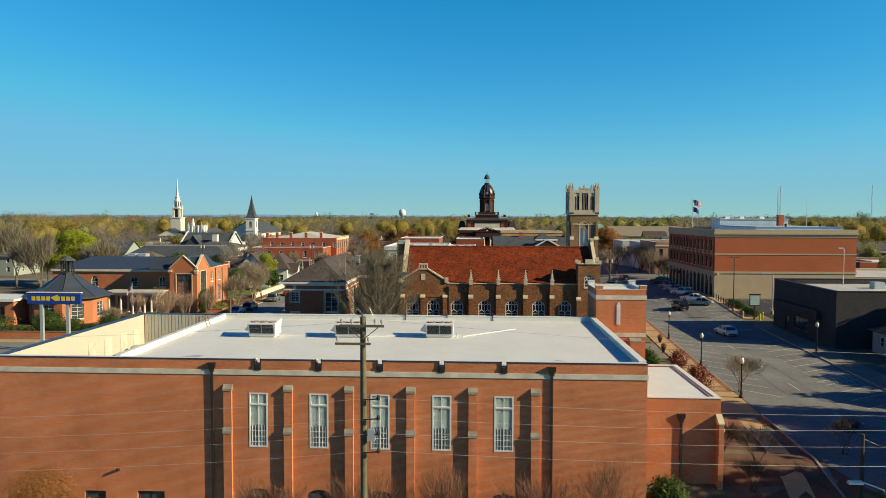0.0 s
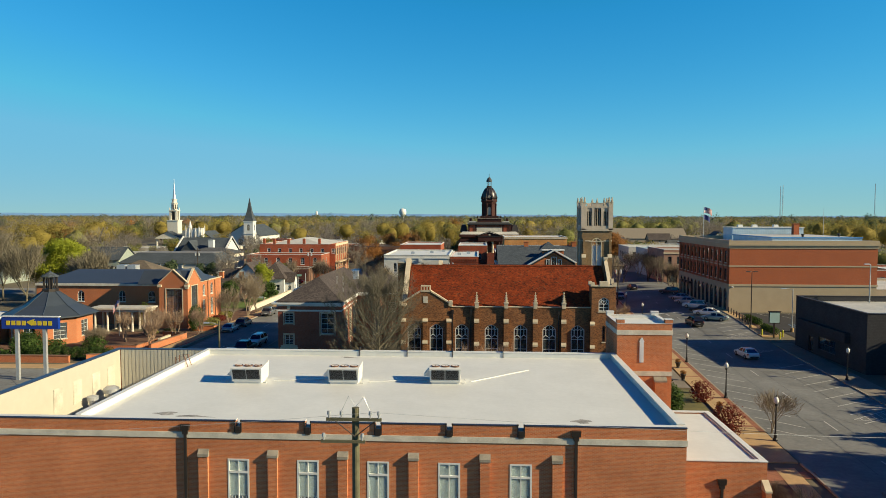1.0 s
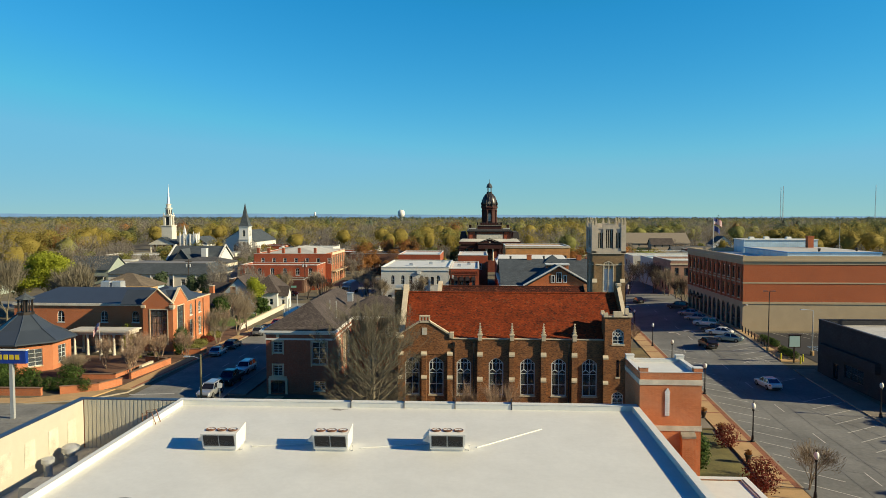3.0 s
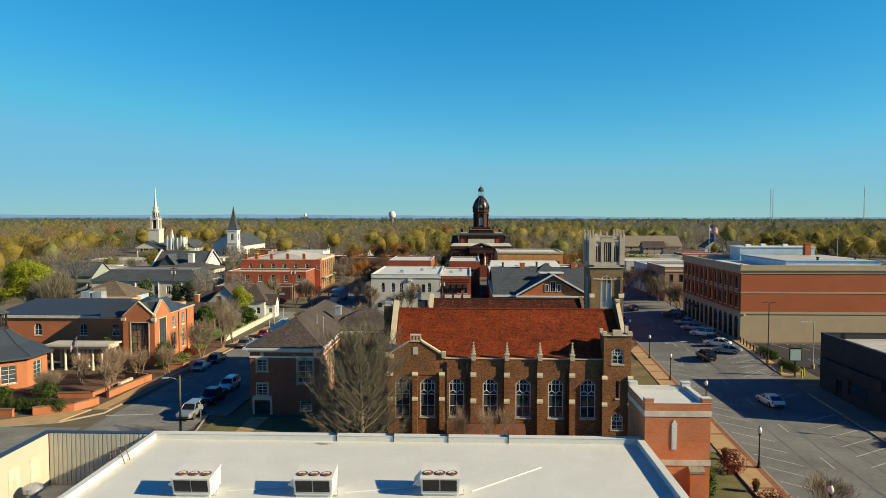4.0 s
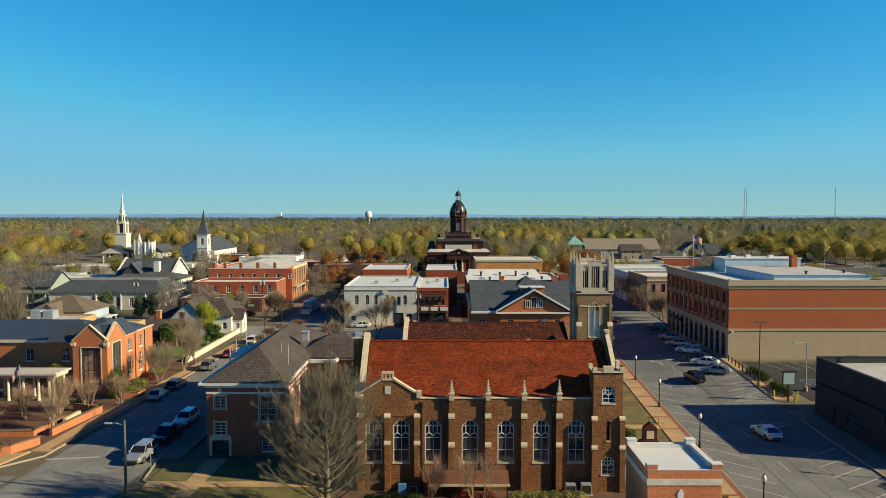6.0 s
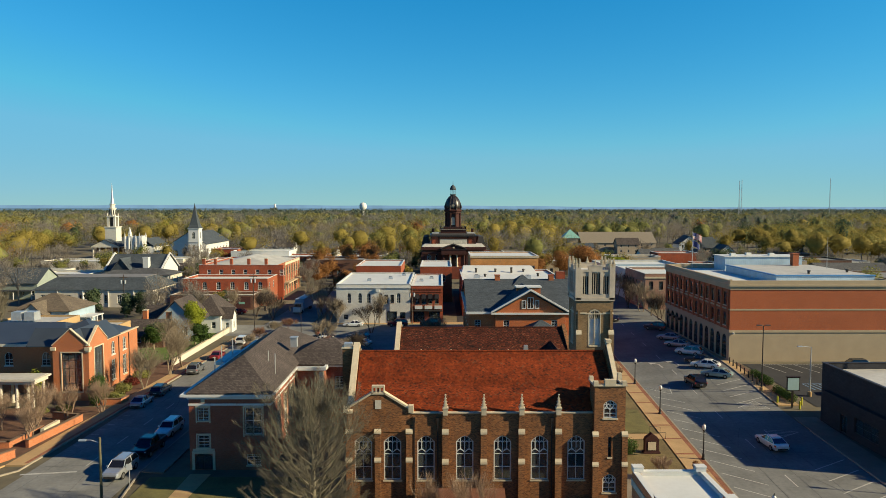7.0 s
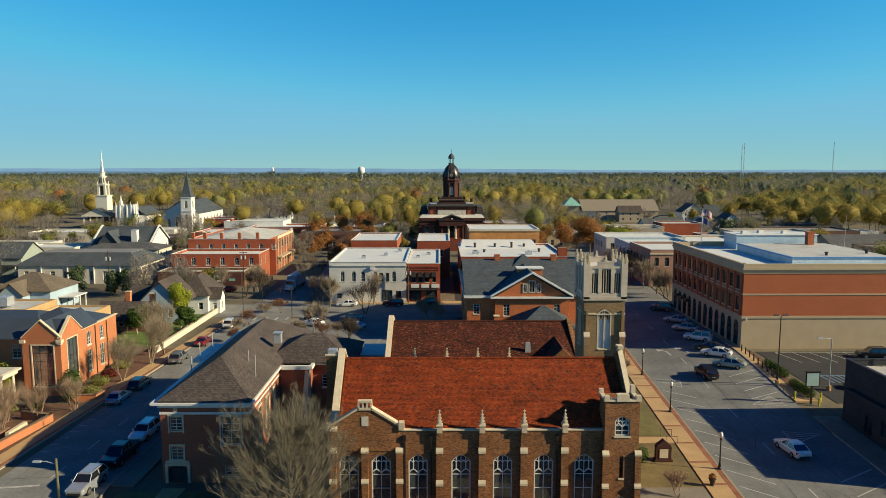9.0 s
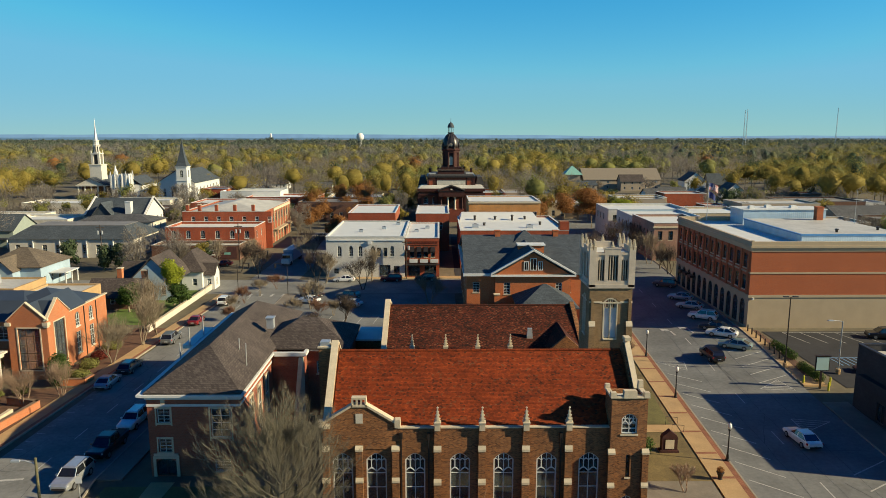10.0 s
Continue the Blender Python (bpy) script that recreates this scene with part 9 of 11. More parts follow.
def bare_tree(name, x, y, height, seed, bark, stems=1, depth=5, spread=0.55, up=0.10, split=3, trunk=0.22, label="", group="", share=0.30, z=0.0, twigs=1800, fine=0.013, reach=0.0):
    t = thing(name, x, y, z, label, "tree", group)
    rnd = random.Random(seed)
    tips = []
    tr, cr = Shape(), Shape()
    for k in range(stems):
        a = rnd.uniform(0, 6.28)
        lean = 0.0 if stems == 1 else 0.32
        d = Vector((math.cos(a) * lean, math.sin(a) * lean, 1)).normalized()
        p0 = Vector((x + math.cos(a) * 0.12 * (stems > 1), y + math.sin(a) * 0.12 * (stems > 1), z - 0.1))
        top = p0 + d * height * share
        tr.tube([p0, p0 + d * height * share * 0.5 + Vector((rnd.gauss(0, .05), rnd.gauss(0, .05), 0)), top], trunk, trunk * 0.75, 8, caps=False)
        for j in range(split):
            side = Vector((rnd.gauss(0, 1), rnd.gauss(0, 1), 0.2)).normalized()
            grow(cr, rnd, top - d * rnd.uniform(0, height * share * 0.4), (d + side * spread * 0.8).normalized(), height * 0.26, trunk * 0.55, depth - 1, spread, up, split, 6, tips)
    tr.made("trunk", bark, t, smooth=True)
    cr.made("crown", bark, t, "bare twiggy crown", smooth=True)
    rng = np.random.default_rng(seed)
    at = np.array([tuple(q) for q in tips])
    at = np.repeat(at, max(1, twigs // max(1, len(at))), axis=0)
    part_mesh("twig_mass", mesh_of_quads("twig_mass", twig_cloud(rng, at, (x, y, z + height * 0.35), reach or height * 0.075, fine), None, [bark]), t, "fine bare twigs")
    return t, tips


def leafy(name, x, y, height, width, seed, leaf, bark, count=1500, size=0.28, label="", category="tree", trunk=0.2, base=0.3, group="", z=0.0):
    """Trunk, limbs and an uneven crown of separate leaf clumps."""
    t = thing(name, x, y, z, label, category, group)
    rnd, rng = random.Random(seed), np.random.default_rng(seed)
    blobs = []
    s = Shape()
    zc = z + height * (base + (1 - base) / 2)
    if base > 0.05:
        s.tube([(x, y, z - 0.1), (x + rnd.gauss(0, .1), y, z + height * base), (x, y + rnd.gauss(0, .1), zc)], trunk, trunk * 0.5, 7, caps=False)
    for k in range(9):
        a, r = rnd.uniform(0, 6.28), rnd.uniform(0.15, 0.62) * width / 2
        bz = z + height * rnd.uniform(base + 0.12, 0.86)
        taper = 1.15 - 0.5 * (bz - z) / height
        bx, by = x + math.cos(a) * r * taper, y + math.sin(a) * r * taper
        blobs.append((bx, by, bz, width * rnd.uniform(0.18, 0.32), width * rnd.uniform(0.18, 0.32), height * (1 - base) * rnd.uniform(0.14, 0.24)))
        if base > 0.05:
            s.tube([(x, y, z + height * base * rnd.uniform(0.7, 1.1)), (bx, by, bz)], trunk * 0.4, trunk * 0.1, 5, caps=False)
    blobs.append((x, y, zc, width * 0.3, width * 0.3, height * (1 - base) * 0.42))
    if s.f:
        s.made("trunk", bark, t, smooth=True)
    part_mesh("crown", mesh_of_quads("crown", leaf_cloud(rng, blobs, count, size), None, [leaf]), t)
    return t


def leader_tree(name, x, y, height, width, seed, bark, label, z=0.0, limbs=72, twigs=42000, fine=0.0050):
    """A bare tree with one straight leader and many rising limbs that make an oval crown."""
    t = thing(name, x, y, z, label, "tree")
    rnd = random.Random(seed)
    trunk_r = height * 0.021
    Shape().tube([(x, y, z - 0.1), (x + 0.05, y, z + height * 0.35), (x - 0.06, y + 0.05, z + height * 0.7), (x, y, z + height * 0.96)], trunk_r, 0.02, 9, caps=False).made("trunk", bark, t, smooth=True)
    cr, ends = Shape(), []
    for k in range(limbs):
        f = (k + 0.5) / limbs
        h0 = height * (0.07 + 0.70 * f)
        a = k * 2.39996 + rnd.gauss(0, 0.25)
        reach = width / 2 * (0.86 + 0.26 * math.sin(math.pi * f)) * (1 - 0.78 * f ** 2) * rnd.uniform(0.70, 1.1)
        rise = reach * (0.50 + 1.25 * f) + rnd.uniform(0.0, 0.9)
        pts = []
        for i in range(5):
            u = i / 4
            pts.append(Vector((x + math.cos(a) * reach * u ** 0.9 + rnd.gauss(0, 0.05), y + math.sin(a) * reach * u ** 0.9 + rnd.gauss(0, 0.05), z + h0 + rise * (0.55 * u + 0.45 * u * u))))
        r = trunk_r * (0.32 - 0.20 * f)
        cr.tube(pts, r, 0.010, 5, caps=False)
        for i in range(12):
            u = rnd.uniform(0.18, 1.0)
            n = min(3, int(u * 4))
            q = pts[n].lerp(pts[n + 1], u * 4 - n)
            d = Vector((math.cos(a), math.sin(a), 0.62 + 0.7 * f)) + Vector((rnd.gauss(0, 0.60), rnd.gauss(0, 0.60), rnd.gauss(0.0, 0.3)))
            d = d.normalized() * reach * rnd.uniform(0.22, 0.48)
            e = q + d + Vector((0, 0, 0.25))
            middle = q + d * 0.5 + Vector((0, 0, -0.04))
            cr.tube([q, middle, e], max(r * 0.30, 0.013), 0.007, 3, caps=False)
            for j in range(3):
                start = middle.lerp(e, rnd.uniform(-0.4, 0.7))
                turn = d.normalized() + Vector((rnd.gauss(0, 0.42), rnd.gauss(0, 0.42), rnd.gauss(0.22, 0.25)))
                tip = start + turn.normalized() * rnd.uniform(0.5, 1.15)
                cr.tube([start, start.lerp(tip, 0.5) + Vector((rnd.gauss(0, 0.03), rnd.gauss(0, 0.03), -0.03)), tip], 0.0085, 0.004, 3, caps=False)
                ends.append(start.lerp(tip, 0.7))
            ends.append(e)
    cr.made("crown", bark, t, "bare limbs rising from the leader", smooth=True)
    rng = np.random.default_rng(seed)
    at = np.array([tuple(q) for q in ends])
    at = np.repeat(at, max(1, twigs // len(at)), axis=0)
    part_mesh("twig_mass", mesh_of_quads("twig_mass", twig_cloud(rng, at, (x, y, z + height * 0.2), 0.36, fine), None, [bark]), t, "fine bare twigs")
    return t


leader_tree("large_bare_tree", -11.9, 81.6, 14.4, 9.8, 21, BARK_GREY, "large bare grey tree in front of the church")
bare_tree("bare_tree", -3.2, 83.6, 5.2, 22, BARK_PALE, 3, 4, 0.42, 0.10, 3, 0.06, "small bare tree with pale twigs by the church wall", "small bare trees by the church", twigs=1000, fine=0.009, reach=0.6)
bare_tree("bare_tree", 1.4, 82.8, 5.6, 23, BARK_PALE, 3, 4, 0.42, 0.10, 3, 0.06, "small bare tree with pale twigs by the church wall", "small bare trees by the church", twigs=1000, fine=0.009, reach=0.6)
bare_tree("bare_tree", 28.6 - 2.0, 70.2, 4.2, 24, BARK, 3, 4, 0.6, 0.06, 3, 0.06, "small round bare tree on the street corner")
bare_tree("bare_tree", 21.5, 94.3, 2.6, 25, BARK_PALE, 2, 4, 0.5, 0.04, 3, 0.07, "small bare tree on the church lawn")
bare_tree("bare_tree", 24.5, 127.5, 5.0, 26, BARK_PALE, 2, 4, 0.5, 0.05, 3, 0.08, "bare tree beside the street kerb")
for k, (x, y, h) in enumerate(((-52.2, 110.6, 5.0), (-50.6, 106.8, 4.2), (-53.8, 114.2, 5.2), (-50.3, 114.9, 4.6), (-56.5, 111.0, 4.6), (-47.4, 117.8, 4.4))):
    bare_tree("crape_myrtle", x, y, h, 30 + k, BARK_PALE, 4, 4, 0.38, 0.08, 3, 0.07, "bare crape myrtle with several pale stems in the library garden", "crape myrtles in the library garden", twigs=2000, fine=0.009, reach=0.55)
for k, (x, y, h) in enumerate(((-46.9, 130.0, 6.6), (-46.4, 138.8, 7.0), (-46.2, 144.0, 7.2), (-50.6, 150.6, 8.0))):
    bare_tree("bare_tree", x, y, h, 40 + k, BARK, 3, 4, 0.40, 0.08, 3, 0.09, "bare street tree beside the library pavement", "bare street trees by the library", twigs=2200, fine=0.013, reach=0.8)
for k, (x, y, h) in enumerate(((-16.5, 176.0, 7.0), (-15.4, 184.4, 7.4), (-27.5, 183.5, 7.0), (-44.8, 198.8, 7.5), (-42.5, 193.5, 6.5), (-24.5, 160.5, 5.5), (-17.0, 150.5, 5.0), (-25.4, 182.6, 6.5), (-20.0, 141.0, 4.5), (-31.5, 196, 8.0), (-33, 206, 8.5), (-44.5, 201, 7.0), (-47.5, 196, 6.5), (-2.5, 164, 5.5), (34, 196, 9), (37, 188, 9), (41, 205, 10), (50.2, 199, 8.5), (48.6, 206, 9), (51.0, 193, 7.5), (50.4, 214, 9), (49.8, 222, 9), (50.6, 186, 7), (-54, 199, 7))):
    bare_tree("bare_tree", x, y, h, 50 + k, BARK if k % 2 else BARK_DARK, 2, 4, 0.45, 0.08, 3, 0.12, "bare street tree downtown", "bare trees downtown", twigs=1500, fine=0.018, reach=0.8)
for k, (x, y, h) in enumerate(((-98, 148, 13), (-112, 160, 14), (-90, 160, 12), (-126, 145, 14), (-105, 172, 14), (-84, 150, 11), (-140, 186, 15), (-152, 160, 14), (-101, 128, 12), (-120, 122, 12))):
    bare_tree("bare_tree", x, y, h, 80 + k, BARK_GREY, 1, 4, 0.5, 0.08, 3, 0.25, "tall bare tree west of the library", "tall bare trees west of the library", twigs=5200, fine=0.035, reach=1.5)
leafy("orange_budding_tree", -26.5, 39.6, 6.2, 7.0, 101, LEAF_ORANGE, BARK_DARK, 22000, 0.045, "orange budding tree in front of the hall", z=-3.6)
for k, (x, h) in enumerate(((-12.6, 4.8), (-7.0, 5.0), (-1.5, 5.2), (4.0, 5.0), (8.5, 5.6))):
    bare_tree("bare_tree", x, 41.4 - 0.3 * (k % 2), h * 1.12, 110 + k, BARK_RED, 3, 4, 0.42, 0.08, 3, 0.06, "small bare tree in front of the brick hall", "small bare trees in front of the hall", z=-3.7, twigs=2000, fine=0.006, reach=0.55)
leafy("street_tree", -51.0, 163.6, 9.0, 5.2, 121, LEAF_GREEN, BARK, 6000, 0.16, "bright green tree beside the blue house")
leafy("street_tree", -100, 165, 15.5, 15, 120, LEAF_GREEN, BARK, 16000, 0.22, "large bright green budding tree west of the library")
leafy("orange_tree", 51.5, 268, 14, 15, 130, LEAF_ORANGE, BARK, 14000, 0.2, "large orange-brown budding tree behind the shops")
leafy("orange_tree", 45, 284, 12, 11, 131, LEAF_ORANGE, BARK, 7000, 0.2, "large orange-brown budding tree behind the shops")
leafy("green_tree", 66, 283, 9.5, 10, 132, LEAF_GREEN, BARK, 6000, 0.2, "bright green budding tree behind the shops")
leafy("orange_tree", 26, 286, 10, 11, 133, LEAF_ORANGE, BARK, 2200, 0.36, "orange-brown budding tree by the courthouse")


# unseen trees right of the view, added to throw the street's dappled shade
for k, (x, y, h, w) in enumerate(((48.0, 30.0, 14, 13), (48.5, 39.0, 15, 13), (49.5, 48.0, 15, 13), (51.0, 56.5, 14, 12), (56.5, 63.5, 12, 10), (58.5, 52.0, 16, 13), (57.0, 40.0, 16, 13))):
    leafy("roadside_evergreen", x, y, h, w, 140 + k, LEAF_SHRUB, BARK_DARK, 7000, 0.42, "large dark roadside evergreen tree shading the street", "tree", 0.3, 0.06, "roadside evergreens")


# added trees beyond the right edge of view, only for the shade they cast
for k, (x, y, h, w) in enumerate(((63.5, 92.0, 10.5, 9), (66.0, 84.5, 11.5, 9), (64.0, 77.0, 11.0, 9), (63.5, 69.5, 12.0, 10))):
    leafy("garden_evergreen", x, y, h, w, 150 + k, LEAF_SHRUB, BARK_DARK, 5200, 0.4, "dark evergreen tree beside the white cottage", "tree", 0.3, 0.06, "evergreens beside the cottage")


def shrub(name, x, y, w, h, seed, leaf, count, size, label, d=None, category="shrub", group=""):
    t = thing(name, x, y, rise_at(x, y), label, category, group)
    rng = np.random.default_rng(seed)
    d = d or w
    z = rise_at(x, y)
    n = max(1, int(max(w, d) / 1.2))
    blobs = []
    for k in range(n):
        f = (k + 0.5) / n - 0.5
        ox, oy = (f * (w - h * 0.6), 0) if w >= d else (0, f * (d - h * 0.6))
        blobs.append((x + ox, y + oy, z + h * 0.48, min(w, w / n * 0.75 if w >= d else w / 2), min(d, d / n * 0.75 if d > w else d / 2), h * 0.52))
    part_mesh("foliage", mesh_of_quads("foliage", leaf_cloud(rng, blobs, count, size), None, [leaf]), t)
    return t


shrub("clipped_hedge", 18.6, 75.2, 2.6, 3.4, 201, LEAF_SHRUB, 5200, 0.12, "tall dense evergreen hedge beside the stair tower", 5.0)
shrub("red_leaf_shrub", 23.6, 80.6, 2.6, 2.4, 202, LEAF_RED, 1300, 0.09, "dark red leafed shrub by the pavement")
shrub("red_leaf_shrub", 22.2, 69.0, 3.2, 3.2, 203, LEAF_RED, 1600, 0.10, "dark red leafed shrub beside the drive")
shrub("evergreen_shrub", 12.9, 46.0, 2.8, 2.6, 204, LEAF_SHRUB, 2600, 0.11, "rounded evergreen shrub at the annex foot")
shrub("evergreen_shrub", 19.9, 102.3, 1.8, 1.9, 205, LEAF_SHRUB, 1500, 0.1, "rounded evergreen shrub on the church lawn")
shrub("evergreen_shrub", -49.9, 122.0, 3.6, 4.4, 206, LEAF_SHRUB, 5200, 0.12, "rounded evergreen shrub at the library corner")
for k, (x, y, w, h, m) in enumerate(((-48.7, 124.6, 2.0, 1.2, LEAF_OLIVE), (-49.4, 128.5, 2.4, 1.4, LEAF_OLIVE), (-49.8, 132.5, 2.4, 1.2, LEAF_RED), (-50.2, 137, 2.6, 1.3, LEAF_OLIVE), (-63.5, 103.5, 3, 1.8, LEAF_SHRUB), (-57.8, 104.2, 3.4, 2.2, LEAF_SHRUB), (-74, 101, 6, 2.6, LEAF_SHRUB), (-80, 100, 6, 3.0, LEAF_SHRUB), (-53.2, 119.0, 1.4, 0.9, LEAF_OLIVE), (-55.8, 117.8, 1.6, 0.9, LEAF_OLIVE), (-60.2, 124.6, 3.0, 4.6, LEAF_GREEN))):
    shrub("garden_shrub", x, y, w, h, 210 + k, m, 1200, 0.13, "small garden shrub in the library beds", group="shrubs in the library garden")
shrub("box_hedge", -57.5, 97.9, 13, 1.9, 230, LEAF_SHRUB, 9000, 0.09, "long clipped evergreen hedge behind the garden wall", 1.6, "hedge")
shrub("box_hedge", -76, 97.2, 22, 1.6, 231, LEAF_SHRUB, 4200, 0.15, "long clipped evergreen hedge behind the garden wall", 2.0, "hedge")
shrub("box_hedge", 8.2, 85.6, 7.5, 1.1, 232, LEAF_OLIVE, 3200, 0.1, "clipped olive hedge at the church foot", 1.4, "hedge")
shrub("box_hedge", -6.4, 85.4, 5.5, 0.9, 233, LEAF_SHRUB, 2200, 0.1, "low dark hedge at the church foot", 1.2, "hedge")
shrub("red_leaf_shrub", 1.4, 84.6, 4.0, 1.5, 234, LEAF_RED, 1200, 0.12, "wine-red shrub under the brown awning", 1.4)
shrub("box_hedge", 49.0, 131.5, 1.5, 1.3, 235, LEAF_SHRUB, 5000, 0.07, "clipped hedge beside the office car park", 7, "hedge")
shrub("box_hedge", 48.6, 123.4, 1.5, 1.3, 236, LEAF_SHRUB, 5000, 0.07, "clipped hedge beside the office car park", 6, "hedge")
for k, (x, y, w, h, m) in enumerate(((20.6, 44.6, 2.4, 1.1, LEAF_RED), (22.4, 43.6, 2.0, 1.0, LEAF_RED), (24.6, 43.4, 1.2, 0.7, LEAF_GREEN), (19.4, 43.6, 1.2, 0.7, LEAF_GREEN))):
    shrub("garden_shrub", x, y, w, h, 240 + k, m, 2600, 0.06, "small rounded shrub on the slope beside the annex", group="shrubs beside the annex")
for k, (x, y, h) in enumerate(((19.2, 47.6, 2.6), (20.6, 50.4, 3.0), (18.8, 52.4, 2.4), (27.6, 52.0, 3.2), (30.6, 47.0, 3.4))):
    bare_tree("twiggy_shrub", x, y, h, 260 + k, BARK_DARK, 5, 4, 0.45, 0.05, 2, 0.03, "bare brown twiggy shrub beside the street", "twiggy shrubs by the street", 0.2, rise_at(x, y), 2200, 0.006, 0.3)


leafy("street_tree", -48.9, 161.0, 5.2, 4.6, 160, LEAF_SHRUB, BARK, 2600, 0.2, "dark green tree by the white wall", base=0.15)
leafy("street_tree", -57.2, 158.5, 5.6, 5.6, 161, LEAF_SHRUB, BARK, 2600, 0.22, "dark green tree behind the library", base=0.2)
for k, (x, y, h) in enumerate(((-90.6, 201, 6.6), (-80.2, 198, 6.4), (-77.4, 198, 6.8))):
    leafy("evergreen_tree", x, y, h, 4.8, 162 + k, LEAF_PINE, BARK_DARK, 2000, 0.26, "dark dense evergreen tree by the long building", "tree", 0.2, 0.04, "evergreens by the long building")
for k, (x, y, h) in enumerate(((-38.6, 160, 2.4), (-38.0, 165, 2.8), (-36.6, 171, 3.0), (-34.6, 177, 2.8), (-26.5, 156.5, 2.6), (-22.5, 154.5, 3.0), (-19.6, 156.0, 2.4), (-37.0, 152, 2.2))):
    bare_tree("car_park_shrub", x, y, h * 1.3, 250 + k, BARK_RED if k % 2 else BARK, 5, 4, 0.5, 0.05, 2, 0.035, "brown twiggy shrub in the car park bed", "brown shrubs round the car park", 0.15, 0.0, 2400, 0.010, 0.45)


shrub("evergreen_shrub", -65.0, 99.6, 4.6, 3.6, 270, LEAF_SHRUB, 6000, 0.12, "large dark evergreen shrub beside the garden wall")
bare_tree("twiggy_shrub", -58.2, 105.6, 3.6, 271, BARK, 5, 4, 0.5, 0.05, 3, 0.04, "rounded twiggy shrub beside the octagon", "", 0.15, 0.0, 3000, 0.010, 0.5)


# ---- woods ----
def lump(rng, blob, nu, nv, rough):
    """A knobbly closed body inside a clump of leaves, so that no light shows through its middle: points and quads."""
    x, y, z, rx, ry, rz = blob
    lon = np.linspace(0, 2 * math.pi, nu, endpoint=False) + rng.uniform(0, 1)
    lat = np.linspace(-1.35, 1.5, nv + 1)
    r = 0.60 * (1 + rng.normal(size=(nv + 1, nu)) * rough)
    P = np.stack([x + rx * r * np.cos(lat)[:, None] * np.cos(lon)[None], y + ry * r * np.cos(lat)[:, None] * np.sin(lon)[None], z + rz * r * np.sin(lat)[:, None] * np.ones(nu)[None]], -1)
    i, j = np.meshgrid(np.arange(nv), np.arange(nu), indexing="ij")
    k = (j + 1) % nu
    return P.reshape(-1, 3), np.stack([i * nu + j, i * nu + k, (i + 1) * nu + k, (i + 1) * nu + j], -1).reshape(-1, 4)


def crown_mesh(name, verts, quads, mat_index, smooth, mats):
    mesh = bpy.data.meshes.new(name)
    mesh.vertices.add(len(verts))
    mesh.vertices.foreach_set("co", np.ascontiguousarray(verts, dtype=np.float32).ravel())
    n = len(quads)
    mesh.loops.add(n * 4)
    mesh.loops.foreach_set("vertex_index", np.ascontiguousarray(quads, dtype=np.int32).ravel())
    mesh.polygons.add(n)
    mesh.polygons.foreach_set("loop_start", np.arange(0, n * 4, 4, dtype=np.int32))
    mesh.polygons.foreach_set("loop_total", np.full(n, 4, dtype=np.int32))
    for m in mats:
        mesh.materials.append(m)
    mesh.polygons.foreach_set("material_index", np.ascontiguousarray(mat_index, dtype=np.int32))
    mesh.polygons.foreach_set("use_smooth", smooth)
    mesh.update(calc_edges=True)
    return mesh


